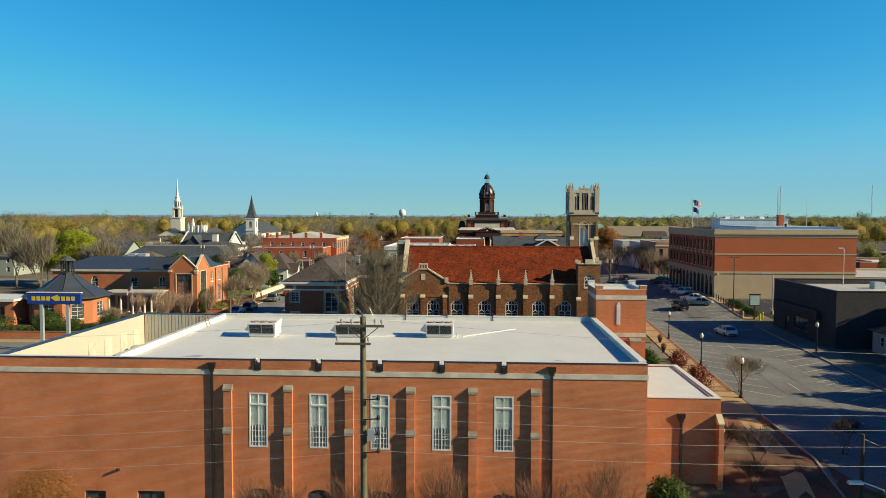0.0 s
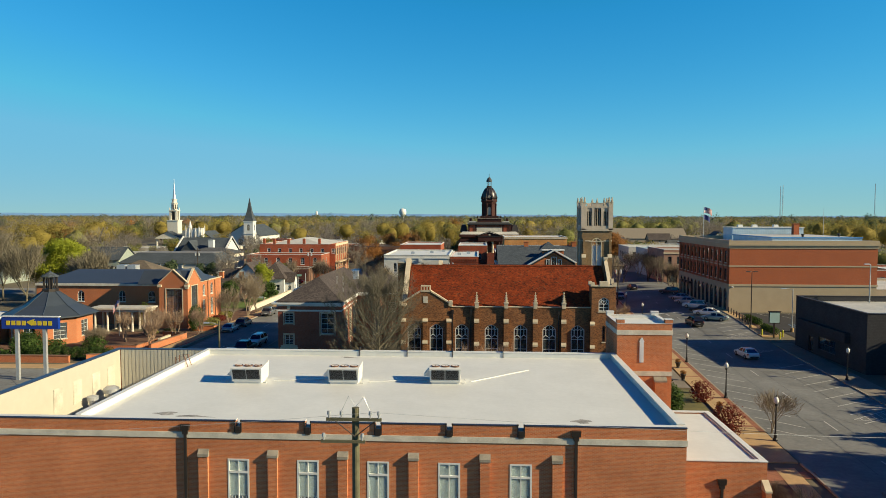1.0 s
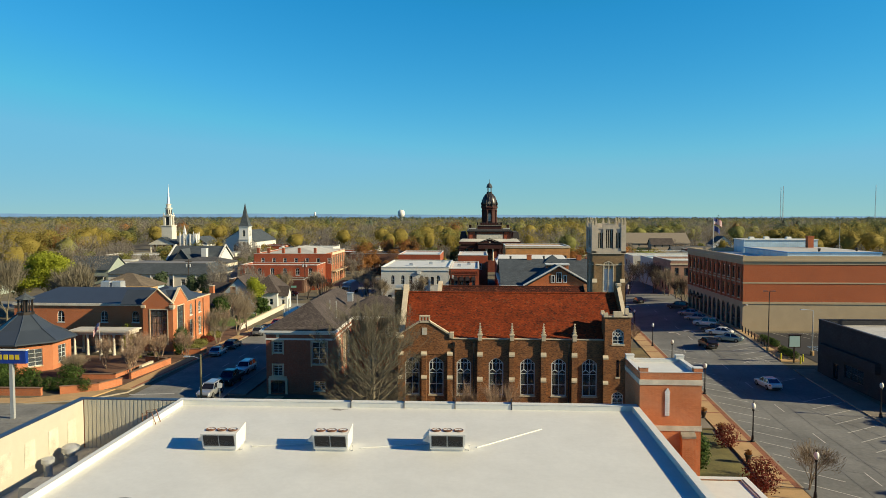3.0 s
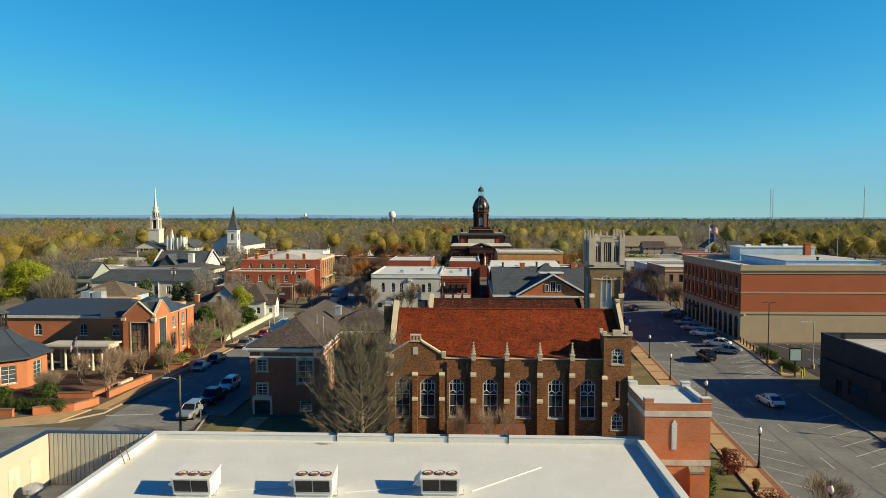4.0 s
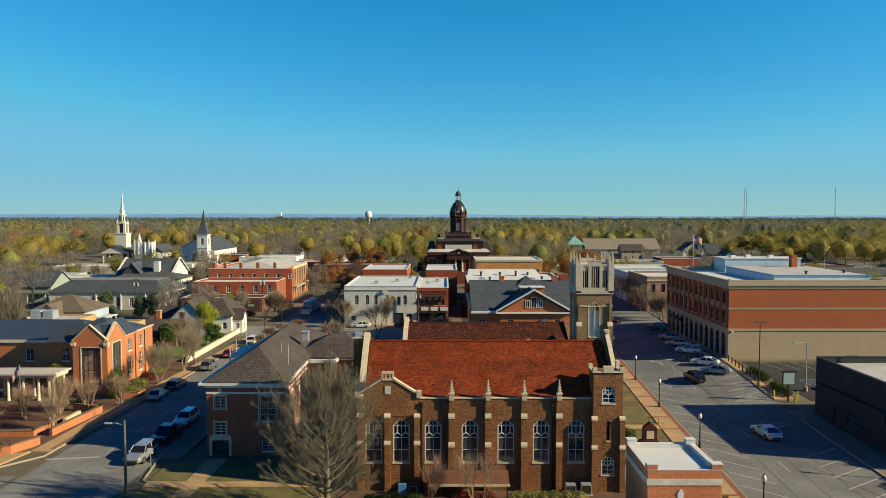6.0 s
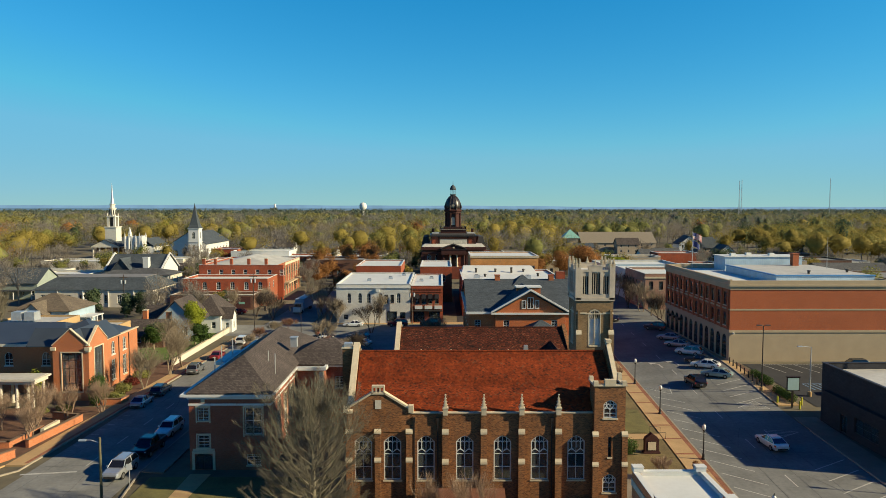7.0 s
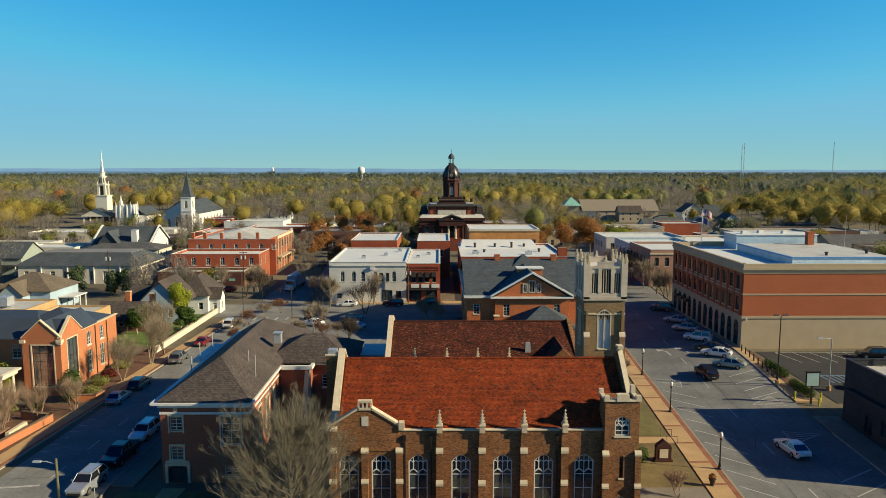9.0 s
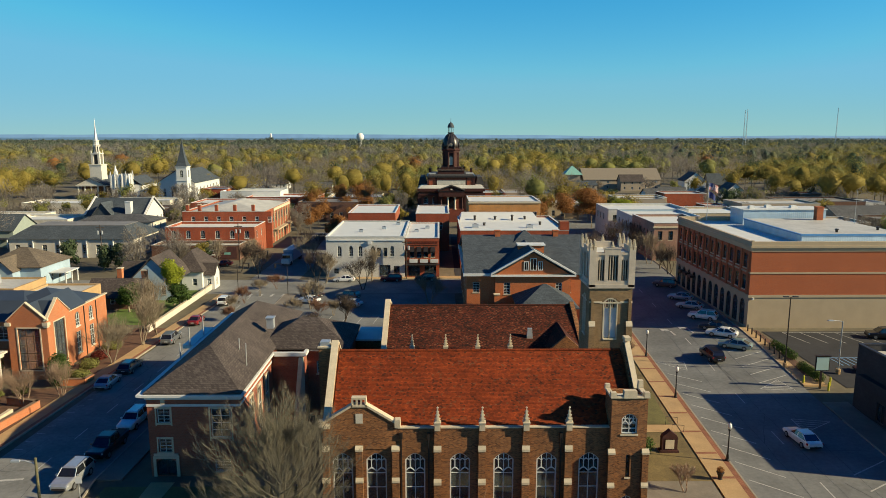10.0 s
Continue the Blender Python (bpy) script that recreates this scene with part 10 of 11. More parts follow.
def woods(name, label, spots, per_tree, size, mats, seed, lobes=8, grid=(9, 5), full=330.0):
    """One body of many crowns; each crown keeps one kind of leaf, and bare crowns are made of thin upright twigs. Crowns past full metres have fewer, larger leaves."""
    rng = np.random.default_rng(seed)
    V, F, M, S = [], [], [], []
    total = 0

    def put(points, quads, m, soft):
        nonlocal total
        V.append(points)
        F.append(quads + total)
        M.append(np.full(len(quads), m))
        S.append(np.full(len(quads), soft))
        total += len(points)

    def loose(q, m):
        put(q, np.arange(len(q)).reshape(-1, 4), m, False)

    for x, y, h, w, m in spots:
        far = min(max(y / full, 0.8), 2.2)
        count, s1 = int(per_tree / far ** 1.2), size * far ** 0.6
        blobs = []
        for k in range(lobes):
            a, r = k * 2.4 + rng.uniform(-0.8, 0.8), rng.uniform(0.16, 0.44) * w
            blobs.append((x + math.cos(a) * r, y + math.sin(a) * r, h * rng.uniform(0.42, 0.86), w * rng.uniform(0.14, 0.27), w * rng.uniform(0.14, 0.27), h * rng.uniform(0.10, 0.19)))
        blobs.append((x, y, h * 0.60, w * rng.uniform(0.30, 0.38), w * rng.uniform(0.30, 0.38), h * rng.uniform(0.27, 0.34)))
        if m == 2:
            count = int(count * 0.7)
            c = leaf_cloud(rng, blobs, count, s1, 0.5).reshape(-1, 4, 3).mean(1)
            d = c - np.array((x, y, h * 0.25))
            d = d / np.linalg.norm(d, axis=1)[:, None] + rng.normal(size=(count, 3)) * 0.6
            d /= np.linalg.norm(d, axis=1)[:, None]
            side = np.cross(d, rng.normal(size=(count, 3)))
            side *= s1 * 0.22 / (np.linalg.norm(side, axis=1)[:, None] + 1e-6)
            d *= s1 * rng.uniform(1.6, 3.6, (count, 1))
            loose(np.stack([c - d - side, c - d + side, c + d + side * 0.4, c + d - side * 0.4], 1).reshape(-1, 3), m)
        else:
            loose(leaf_cloud(rng, blobs, int(count * 1.5), s1, 0.48, 0.55), m)
            put(*lump(rng, blobs[-1], *grid, 0.14), m, True)
        for k in range(5 if m == 2 else 1):
            a = rng.uniform(0, 6.28)
            ex, ey, ez = (x, y, h * 0.6) if k == 0 else (x + math.cos(a) * w * 0.3, y + math.sin(a) * w * 0.3, h * rng.uniform(0.6, 0.9))
            z0, r = (0, 0.22) if k == 0 else (h * 0.25, 0.12)
            loose(np.array([[x - r, y, z0], [x + r, y, z0], [ex + r * 0.5, ey, ez], [ex - r * 0.5, ey, ez]]), 2)
    ob = new(name, crown_mesh(name, np.concatenate(V), np.concatenate(F), np.concatenate(M), np.concatenate(S), mats))
    return tagged(ob, label, "trees", "", "stuff")


def scatter(seed, count, y0, y1, half_slope, keep, hlo, hhi, power=1.0, pines=0.06):
    rnd = random.Random(seed)
    spots = []
    while len(spots) < count:
        y = y0 + (y1 - y0) * rnd.random() ** power
        x = rnd.uniform(-1, 1) * (half_slope * y + 60) + 0.03 * y
        if not keep(x, y):
            continue
        h = rnd.uniform(hlo, hhi)
        n = noise.noise(Vector((x * 0.009, y * 0.006, 0.0))) + rnd.gauss(0, 0.22)
        m = 2 if n < (-0.14 if x > 30 else 0.06) else (0 if n < (0.10 if x > 30 else 0.20) else 1)
        if rnd.random() < pines + (0.05 if x > 30 else 0.0) + 0.5 * max(0, noise.noise(Vector((x * 0.006, y * 0.004, 7.0))) - 0.25):
            m = 4
        elif rnd.random() < 0.015:
            m = 5
        elif m == 2 and rnd.random() < 0.03:
            m = 3
        spots.append((x, y, h * (1.1 if m == 4 else 1.0), h * rnd.uniform(0.85, 1.25) * (0.62 if m == 4 else 1.0), m))
    return spots


def near_ok(x, y):
    """Keep the shopping streets, the square and the houses clear."""
    if 60 < x < 160 and 300 < y < 454:
        return False
    if -118 < x < 30 and y < 345:
        return False
    if 20 < x < 175 and y < 318:
        return False
    if -192 < x < -98 and 330 < y < 415:
        return False
    if -168 < x < -118 and 222 < y < 330:
        return False
    if -160 < x < -118 and 148 < y < 210:
        return False
    if abs(x - 4) < 30 and y < 335:
        return False
    if x < -118 and y < 130:
        return False
    return not (x > 60 and y < 235)


WOOD_MATS = [LEAF_OLIVE, LEAF_YELLOW, LEAF_BARE, LEAF_ORANGE, LEAF_PINE, LEAF_GREEN]
woods("near_woods", "mixed spring woods of olive, yellow and bare trees", scatter(301, 1000, 130, 640, 0.72, near_ok, 13, 20.5, pines=0.02), 820, 0.25, WOOD_MATS, 302)
woods("town_trees", "budding trees between the houses and shops", [(x, y, h, h * 0.78, m) for x, y, h, m in (
    (-28, 285, 11, 3), (-14, 326, 17, 1), (-24, 338, 18, 1), (-34, 326, 14, 3), (-4, 342, 17, 0), (-44, 344, 17, 1), (24, 344, 17, 1), (-18, 300, 10, 1), (-8, 312, 10, 3), (-22, 268, 8, 3), (-30, 268, 8, 3), (-29, 276, 8, 3), (-32, 254, 7, 3), (-33, 244, 6.5, 3), (-31, 232, 6, 3), (-43, 276, 8, 3), (-44, 266, 8, 3), (-43, 290, 9, 3), (-36, 300, 9, 3),
    (24, 322, 9, 1), (36, 330, 11, 2), (40, 296, 10, 1), (60, 296, 9, 3), (66, 338, 8, 1), (76, 346, 7, 1), (134, 395, 11, 1), (122, 390, 8, 0), (152, 392, 14, 1), (64, 400, 13, 1), (86, 408, 8, 2), (112, 402, 9, 2),
    (62, 330, 10, 1), (84, 292, 8, 2), (112, 285, 8, 2), (52, 330, 12, 1), (-128, 342, 12, 1), (-104, 318, 10, 2), (-90, 352, 11, 2), (-190, 338, 21, 1), (-199, 344, 20, 1), (-183, 330, 17, 1), (-112, 276, 9, 2), (-130, 224, 10, 2), (-148, 226, 10, 2), (-196, 340, 13, 2),
    (118, 236, 8, 2), (140, 285, 9, 1), (130, 326, 9, 2), (98, 332, 8, 2), (118, 334, 9, 2), (150, 335, 10, 2), (166, 326, 16, 1), (176, 332, 15, 2),
    (-112, 172, 10, 0), (32, 259, 10, 3), (34, 270, 11, 3), (29, 266, 9, 3), (-50, 300, 12, 3), (-40, 312, 13, 3), (-52, 318, 14, 1), (-30, 310, 12, 3))], 1500, 0.20, WOOD_MATS, 303)
rnd_t = random.Random(309)
small = []
while len(small) < 190:
    x, y = rnd_t.uniform(-172, 178), rnd_t.uniform(192, 352)
    if -45 < x < -27 or 26 < x < 51 or (-30 < x < 32 and y < 236) or abs(x - 4) < 16 and y < 322:
        continue
    if x < -78 and y < 236:
        continue
    if any(x0 - 2.5 < x < x1 + 2.5 and y0 - 2.5 < y < y1 + 2.5 for x0, x1, y0, y1 in BUILT):
        continue
    h = rnd_t.uniform(5.5, 11.0)
    small.append((x, y, h, h * rnd_t.uniform(0.6, 0.9), rnd_t.choice((2, 2, 2, 2, 2, 0, 0, 1, 4))))
woods("back_garden_trees", "small bare and budding trees between shops and houses", small, 800, 0.24, WOOD_MATS, 310)
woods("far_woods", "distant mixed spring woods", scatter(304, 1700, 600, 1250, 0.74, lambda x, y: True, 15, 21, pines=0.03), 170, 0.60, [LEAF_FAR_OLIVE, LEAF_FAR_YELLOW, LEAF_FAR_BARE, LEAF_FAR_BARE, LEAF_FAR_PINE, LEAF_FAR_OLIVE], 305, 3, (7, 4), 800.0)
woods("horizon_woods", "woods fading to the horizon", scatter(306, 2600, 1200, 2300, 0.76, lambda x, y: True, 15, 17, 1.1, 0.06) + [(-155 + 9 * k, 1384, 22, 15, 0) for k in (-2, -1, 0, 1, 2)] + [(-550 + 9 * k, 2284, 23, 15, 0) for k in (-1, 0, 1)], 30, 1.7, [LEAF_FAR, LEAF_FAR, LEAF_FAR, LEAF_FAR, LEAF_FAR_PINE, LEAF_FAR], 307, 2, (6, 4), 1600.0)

# ---- vehicles ----
def loft(s, rings):
    """Joins rings of as many points, front to back, and closes both ends."""
    n, i = len(rings[0]), len(s.v)
    for r in rings:
        s.v += [tuple(p) for p in r]
    for k in range(len(rings) - 1):
        for j in range(n):
            a, b = i + k * n + j, i + k * n + (j + 1) % n
            s.f.append((a, b, b + n, a + n))
            s.m.append(s.slot)
    s.f += [tuple(reversed(range(i, i + n))), tuple(range(i + (len(rings) - 1) * n, i + len(rings) * n))]
    s.m += [s.slot] * 2
    return s


def body_ring(y, w, lo, hi):
    """A car's cross-section with tucked sills and round shoulders."""
    half = [(w * 0.86, lo), (w * 0.97, lo + 0.10), (w, lo + (hi - lo) * 0.45), (w * 0.985, hi - 0.16), (w * 0.93, hi - 0.05), (w * 0.80, hi)]
    return [(x, y, z) for x, z in half] + [(-x, y, z) for x, z in reversed(half)]


CARS = {
    # kind: length, half width, body stations (y, half width, low, high), cabin stations (y, base half, top half, base z, top z), roof rails
    "sedan": (4.7, 0.91, [(2.35, 0.70, 0.35, 0.62), (2.2, 0.84, 0.24, 0.72), (1.4, 0.91, 0.20, 0.86), (0.8, 0.91, 0.20, 0.93), (-1.3, 0.91, 0.20, 0.96), (-2.1, 0.87, 0.26, 1.0), (-2.35, 0.74, 0.40, 0.86)],
              [(0.95, 0.80, 0.76, 0.90, 0.92), (0.15, 0.82, 0.62, 0.92, 1.40), (-0.95, 0.82, 0.62, 0.94, 1.42), (-1.85, 0.80, 0.72, 0.97, 1.0)], False),
    "suv": (4.75, 0.95, [(2.37, 0.76, 0.42, 0.78), (2.2, 0.89, 0.32, 0.98), (1.3, 0.95, 0.28, 1.08), (-1.6, 0.95, 0.28, 1.12), (-2.2, 0.92, 0.32, 1.1), (-2.37, 0.84, 0.42, 0.98)],
            [(1.05, 0.84, 0.80, 1.06, 1.08), (0.35, 0.86, 0.68, 1.08, 1.68), (-1.75, 0.86, 0.70, 1.10, 1.70), (-2.28, 0.84, 0.76, 1.10, 1.14)], True),
    "pickup": (5.6, 1.0, [(2.8, 0.82, 0.48, 0.98), (2.65, 0.95, 0.38, 1.12), (1.4, 1.0, 0.34, 1.18), (-2.6, 1.0, 0.34, 1.16), (-2.8, 0.94, 0.44, 1.12)],
               [(1.35, 0.88, 0.84, 1.15, 1.17), (0.65, 0.9, 0.70, 1.17, 1.82), (-0.75, 0.9, 0.72, 1.17, 1.84), (-0.95, 0.88, 0.82, 1.16, 1.2)], False),
    "wagon": (4.9, 0.92, [(2.45, 0.72, 0.36, 0.66), (2.3, 0.86, 0.25, 0.78), (1.5, 0.92, 0.22, 0.92), (-1.7, 0.92, 0.22, 1.0), (-2.3, 0.89, 0.28, 1.0), (-2.45, 0.78, 0.4, 0.9)],
              [(1.1, 0.80, 0.76, 0.92, 0.94), (0.35, 0.82, 0.64, 0.95, 1.46), (-1.7, 0.82, 0.66, 0.98, 1.48), (-2.38, 0.80, 0.74, 0.98, 1.02)], True),
}


def car(kind, color, x, y, turn, label, metal=0.2):
    length, half, stations, cabin, rails = CARS[kind]
    t = thing("pickup_truck" if kind == "pickup" else "car", 0, 0, 0, label, "pickup truck" if kind == "pickup" else "car", "")
    pm = paint("car_paint", color, 0.28, metal)
    s = loft(Shape(), [body_ring(*st1) for st1 in stations])
    body = s.made("body", pm, t, smooth=False)
    g = loft(Shape(), [[(-bw, yy, bz), (-tw1, yy, tz), (tw1, yy, tz), (bw, yy, bz)][::-1] for yy, bw, tw1, bz, tz in cabin])
    g.made("window_glass", CAR_GLASS, t, "dark tinted glass")
    (ya, _, wa, _, za), (yb, _, wb, _, zb) = cabin[1], cabin[2]
    ro = Shape()
    loft(ro, [[(-wa * 0.9, ya + 0.12, za - 0.05), (-wa * 0.85, ya + 0.12, za - 0.01), (wa * 0.85, ya + 0.12, za - 0.01), (wa * 0.9, ya + 0.12, za - 0.05)][::-1],
              [(-wa - 0.03, ya - 0.12, za - 0.03), (-wa * 0.9, ya - 0.12, za + 0.05), (wa * 0.9, ya - 0.12, za + 0.05), (wa + 0.03, ya - 0.12, za - 0.03)][::-1],
              [(-wb - 0.03, yb + 0.05, zb - 0.03), (-wb * 0.9, yb + 0.05, zb + 0.05), (wb * 0.9, yb + 0.05, zb + 0.05), (wb + 0.03, yb + 0.05, zb - 0.03)][::-1],
              [(-wb * 0.9, yb - 0.15, zb - 0.08), (-wb * 0.85, yb - 0.15, zb - 0.02), (wb * 0.85, yb - 0.15, zb - 0.02), (wb * 0.9, yb - 0.15, zb - 0.08)][::-1]])
    ro.made("roof", pm, t)
    for sd in (-1, 1):
        for k in (0, 1, 2):
            a, b = cabin[k], cabin[k + 1]
            if k == 1:
                m = [(v + w2) / 2 for v, w2 in zip(a, b)]
                Shape().tube([(sd * (m[1] + 0.01), m[0], m[3]), (sd * (m[2] + 0.01), m[0], m[4])], 0.05, n=4).made("pillar", pm, t)
            else:
                Shape().tube([(sd * (a[1] if k == 0 else a[2] + 0.01), a[0], a[3] if k == 0 else a[4]), (sd * (b[2] + 0.01 if k == 0 else b[1]), b[0], b[4] if k == 0 else b[3])], 0.045, n=4).made("pillar", pm, t)
        Shape().box(*sorted((sd * (half - 0.04), sd * (half + 0.16))), cabin[0][0] - 0.35, cabin[0][0] - 0.2, cabin[0][3] + 0.02, cabin[0][3] + 0.16, 0.02).made("wing_mirror", pm, t)
        if rails:
            Shape().tube([(sd * 0.6, ya - 0.2, za + 0.06), (sd * 0.6, yb + 0.2, zb + 0.07)], 0.025, n=5).made("roof_rail", DARK_METAL, t)
        yf, yr = stations[1][0], stations[-2][0]
        zl = stations[1][3] - 0.16
        Shape().box(*sorted((sd * 0.42, sd * (stations[1][1] - 0.02))), yf - 0.05, yf + 0.10, zl - 0.08, zl + 0.06, 0.02).made("headlight", LAMP_WHITE, t, "clear headlight")
        zr = stations[-2][3] - 0.2
        Shape().box(*sorted((sd * 0.52, sd * (stations[-2][1] + 0.015))), yr - 0.14, yr + 0.06, zr - 0.10, zr + 0.10, 0.02).made("taillight", LAMP_RED, t, "red taillight")
        for yy in (length * 0.29, -length * 0.285):
            r = 0.33 if kind in ("sedan", "wagon") else 0.38
            w = Shape().tube([(sd * (half - 0.20), yy, r), (sd * (half + 0.015), yy, r)], r, n=18).made("wheel", RUBBER, t, "black tyre")
            Shape().tube([(sd * (half + 0.001), yy, r), (sd * (half + 0.025), yy, r)], r * 0.62, n=14).made("rim", RIM, w)
    yf = stations[0][0]
    Shape().box(-0.62, 0.62, yf - 0.02, yf + 0.03, stations[0][2], stations[0][2] + 0.2, 0.01).made("front_bumper", DARK_METAL, t)
    Shape().box(-0.62, 0.62, stations[-1][0] - 0.03, stations[-1][0] + 0.02, stations[-1][2], stations[-1][2] + 0.16, 0.01).made("rear_bumper", DARK_METAL, t)
    Shape().box(-0.24, 0.24, stations[-1][0] - 0.045, stations[-1][0] - 0.031, stations[-1][2] + 0.2, stations[-1][2] + 0.32).made("number_plate", WHITE, t)
    if kind == "pickup":
        Shape().box(-0.82, 0.82, -2.62, -1.05, 1.161, 1.19).made("bed_cover", RUBBER, t, "dark bed cover")
    t.matrix_basis = pose(x, y, rise_at(x, y) + 0.015, 0, 0, turn)
    return t


SILVER, PEWTER, BLACK, WHITE_C, BLUE_C, RED_C, GREY_C, TEAL_C = (0.48, 0.50, 0.51), (0.22, 0.23, 0.24), (0.012, 0.012, 0.014), (0.78, 0.78, 0.76), (0.10, 0.17, 0.30), (0.22, 0.018, 0.022), (0.10, 0.11, 0.12), (0.30, 0.42, 0.42)
# side street, wing side (facing south) and library side (facing north)
car("suv", SILVER, -35.0, 96.8, 178, "silver SUV parked at the kerb beside the wing", 0.6)
car("pickup", BLACK, -34.8, 103.2, 178, "black pickup truck parked in shade beside the wing")
car("suv", WHITE_C, -34.9, 109.6, 178, "white SUV parked in shade beside the wing")
car("sedan", (0.38, 0.44, 0.50), -43.6, 121.7, 2, "pale blue-grey sedan parked beside the library", 0.5)
car("wagon", GREY_C, -43.3, 127.6, 2, "dark grey estate car parked beside the library", 0.5)
car("suv", PEWTER, -42.7, 140.6, 2, "pewter grey SUV parked beside the white wall", 0.6)
car("sedan", RED_C, -42.4, 151.2, 2, "dark red hatchback parked beside the white wall", 0.3)
car("suv", WHITE_C, -41.7, 164.6, 2, "white SUV parked near the crossing")
# office side of the church street
car("sedan", WHITE_C, 43.5, 139.8, 58, "white sedan in an angled bay by the offices")
car("sedan", TEAL_C, 43.2, 134.2, 58, "pale teal sedan in an angled bay by the offices", 0.5)
car("sedan", BLACK, 43.7, 143.2, 58, "black sedan in an angled bay by the offices")
car("suv", WHITE_C, 44.2, 149.4, 58, "white SUV in an angled bay by the offices")
car("sedan", SILVER, 44.6, 156.6, 58, "silver sedan in an angled bay by the offices", 0.6)
car("sedan", (0.35, 0.42, 0.48), 45.2, 163.2, 58, "pale blue sedan in an angled bay by the offices", 0.5)
car("suv", GREY_C, 45.8, 174.0, 58, "dark grey SUV in an angled bay", 0.5)
car("suv", BLACK, 38.3, 130.6, 3, "black SUV driving along the street")
car("sedan", WHITE_C, 37.6, 104.6, 4, "white sedan driving along the shaded street")
car("suv", BLACK, 67.5, 137.9, 80, "black SUV in the office car park")
car("sedan", GREY_C, 57.6, 124.4, 80, "grey car in the marked office bay", 0.4)
# rear car park and shops
car("sedan", WHITE_C, -21.5, 184.3, 90, "white sedan parked in front of the white shops")
car("sedan", WHITE_C, -25.8, 165.4, 68, "white sedan in the rear car park")
car("sedan", BLACK, -26.0, 169.5, 68, "black sedan in the rear car park")
car("suv", GREY_C, -18.6, 168.5, 68, "dark grey SUV in the rear car park", 0.4)
car("suv", RED_C, -11.2, 184.5, 90, "dark red SUV parked in front of the shops")
car("suv", BLACK, -3.6, 184.8, 90, "black SUV parked in front of the red shop")
car("sedan", SILVER, -17.4, 162.8, 68, "silver sedan in the rear car park", 0.5)
car("sedan", RED_C, -54.0, 203.0, 90, "red car beside the mural wall")
car("suv", (0.25, 0.30, 0.4), 33.2, 172.0, 3, "blue-grey SUV far along the street", 0.4)
car("sedan", BLACK, 40.0, 188.0, 3, "black sedan far along the street")

trk = thing("box_truck", 0, 0, 0, "white-cabbed truck with long blue-grey box body", "truck")
Shape().box(-1.2, 1.2, -6.0, 3.2, 0.9, 3.6).made("box_body", plain("truck_box", (0.26, 0.34, 0.44), 0.5, var=0.12), trk, "blue-grey box body")
Shape().box(-1.1, 1.1, 3.35, 5.0, 0.5, 2.7, 0.10).box(-1.05, 1.05, 5.0, 6.1, 0.5, 1.7, 0.08).made("cab", WHITE, trk, "white cab")
Shape().box(-0.95, 0.95, 4.93, 5.02, 1.75, 2.5).made("windscreen", CAR_GLASS, trk)
for yy in (-4.6, -3.4, 4.6):
    for sd in (-1, 1):
        Shape().tube([(sd * 0.85, yy, 0.5), (sd * 1.2, yy, 0.5)], 0.5, n=14).made("wheel", RUBBER, trk, "black tyre")
trk.matrix_basis = pose(-38.0, 208, 0.02, 0, 0, 176)


# ---- lamps, poles, signs, bollards ----
def globe_lamp():
    t = thing("street_lamp", 0, 0, 0, "black iron lamp post with white acorn globe", "street lamp", "globe lamps along the street")
    Shape().lathe(0, 0, [(0.22, 0), (0.22, 0.12), (0.15, 0.25), (0.13, 0.6), (0.075, 0.75), (0.055, 3.1), (0.10, 3.15), (0.13, 3.3), (0.09, 3.36)], 12).made("post", IRON, t)
    Shape().lathe(0, 0, [(0.11, 3.36), (0.19, 3.48), (0.21, 3.65), (0.16, 3.85), (0.08, 3.95)], 14).made("globe", GLOBE, t, "white opal globe", smooth=True)
    Shape().lathe(0, 0, [(0.09, 3.95), (0.05, 4.02), (0.02, 4.14)], 8).made("finial", IRON, t)
    return t


lamp = globe_lamp()
lamps = [(27.9, 100.3), (28.4, 116.8), (29.5, 132.5), (26.6, 81.8), (25.9, 67.6), (44.4, 91.0), (30.3, 150.0)]
lamp.matrix_basis = pose(*lamps[0], 0.13)
for x, y in lamps[1:]:
    copy_thing(lamp, pose(x, y, rise_at(x, y) + 0.13))


def tall_light(x, y, h, arm, twin, label, mat):
    z = rise_at(x, y)
    t = thing("parking_light", x, y, z, label, "lamp post")
    Shape().lathe(x, y, [(0.3, z), (0.3, z + 0.7), (0.0, z + 0.71)], 10).made("footing", CONCRETE, t)
    Shape().tube([(x, y, z + 0.6), (x, y, z + h)], 0.10, 0.07, 8).made("pole", mat, t)
    for sd in ((-1, 1) if twin else (-1,)):
        Shape().tube([(x, y, z + h - 0.05), (x + sd * arm, y, z + h + 0.1)], 0.04, n=6).made("arm", mat, t)
        Shape().box(*sorted((x + sd * arm, x + sd * (arm + 0.7))), y - 0.15, y + 0.15, z + h + 0.02, z + h + 0.16, 0.03).made("lamp_head", mat, t)
    return t


tall_light(46.6, 126.2, 9.9, 0.3, True, "tall dark brown car park light pole", DARK_METAL)
tall_light(52.6, 124.0, 7.3, 1.3, False, "pale steel car park light pole with one arm", STEEL)
tall_light(58.5, 112, 12.8, 0.2, False, "thin pale mast beside the charcoal building", STEEL)

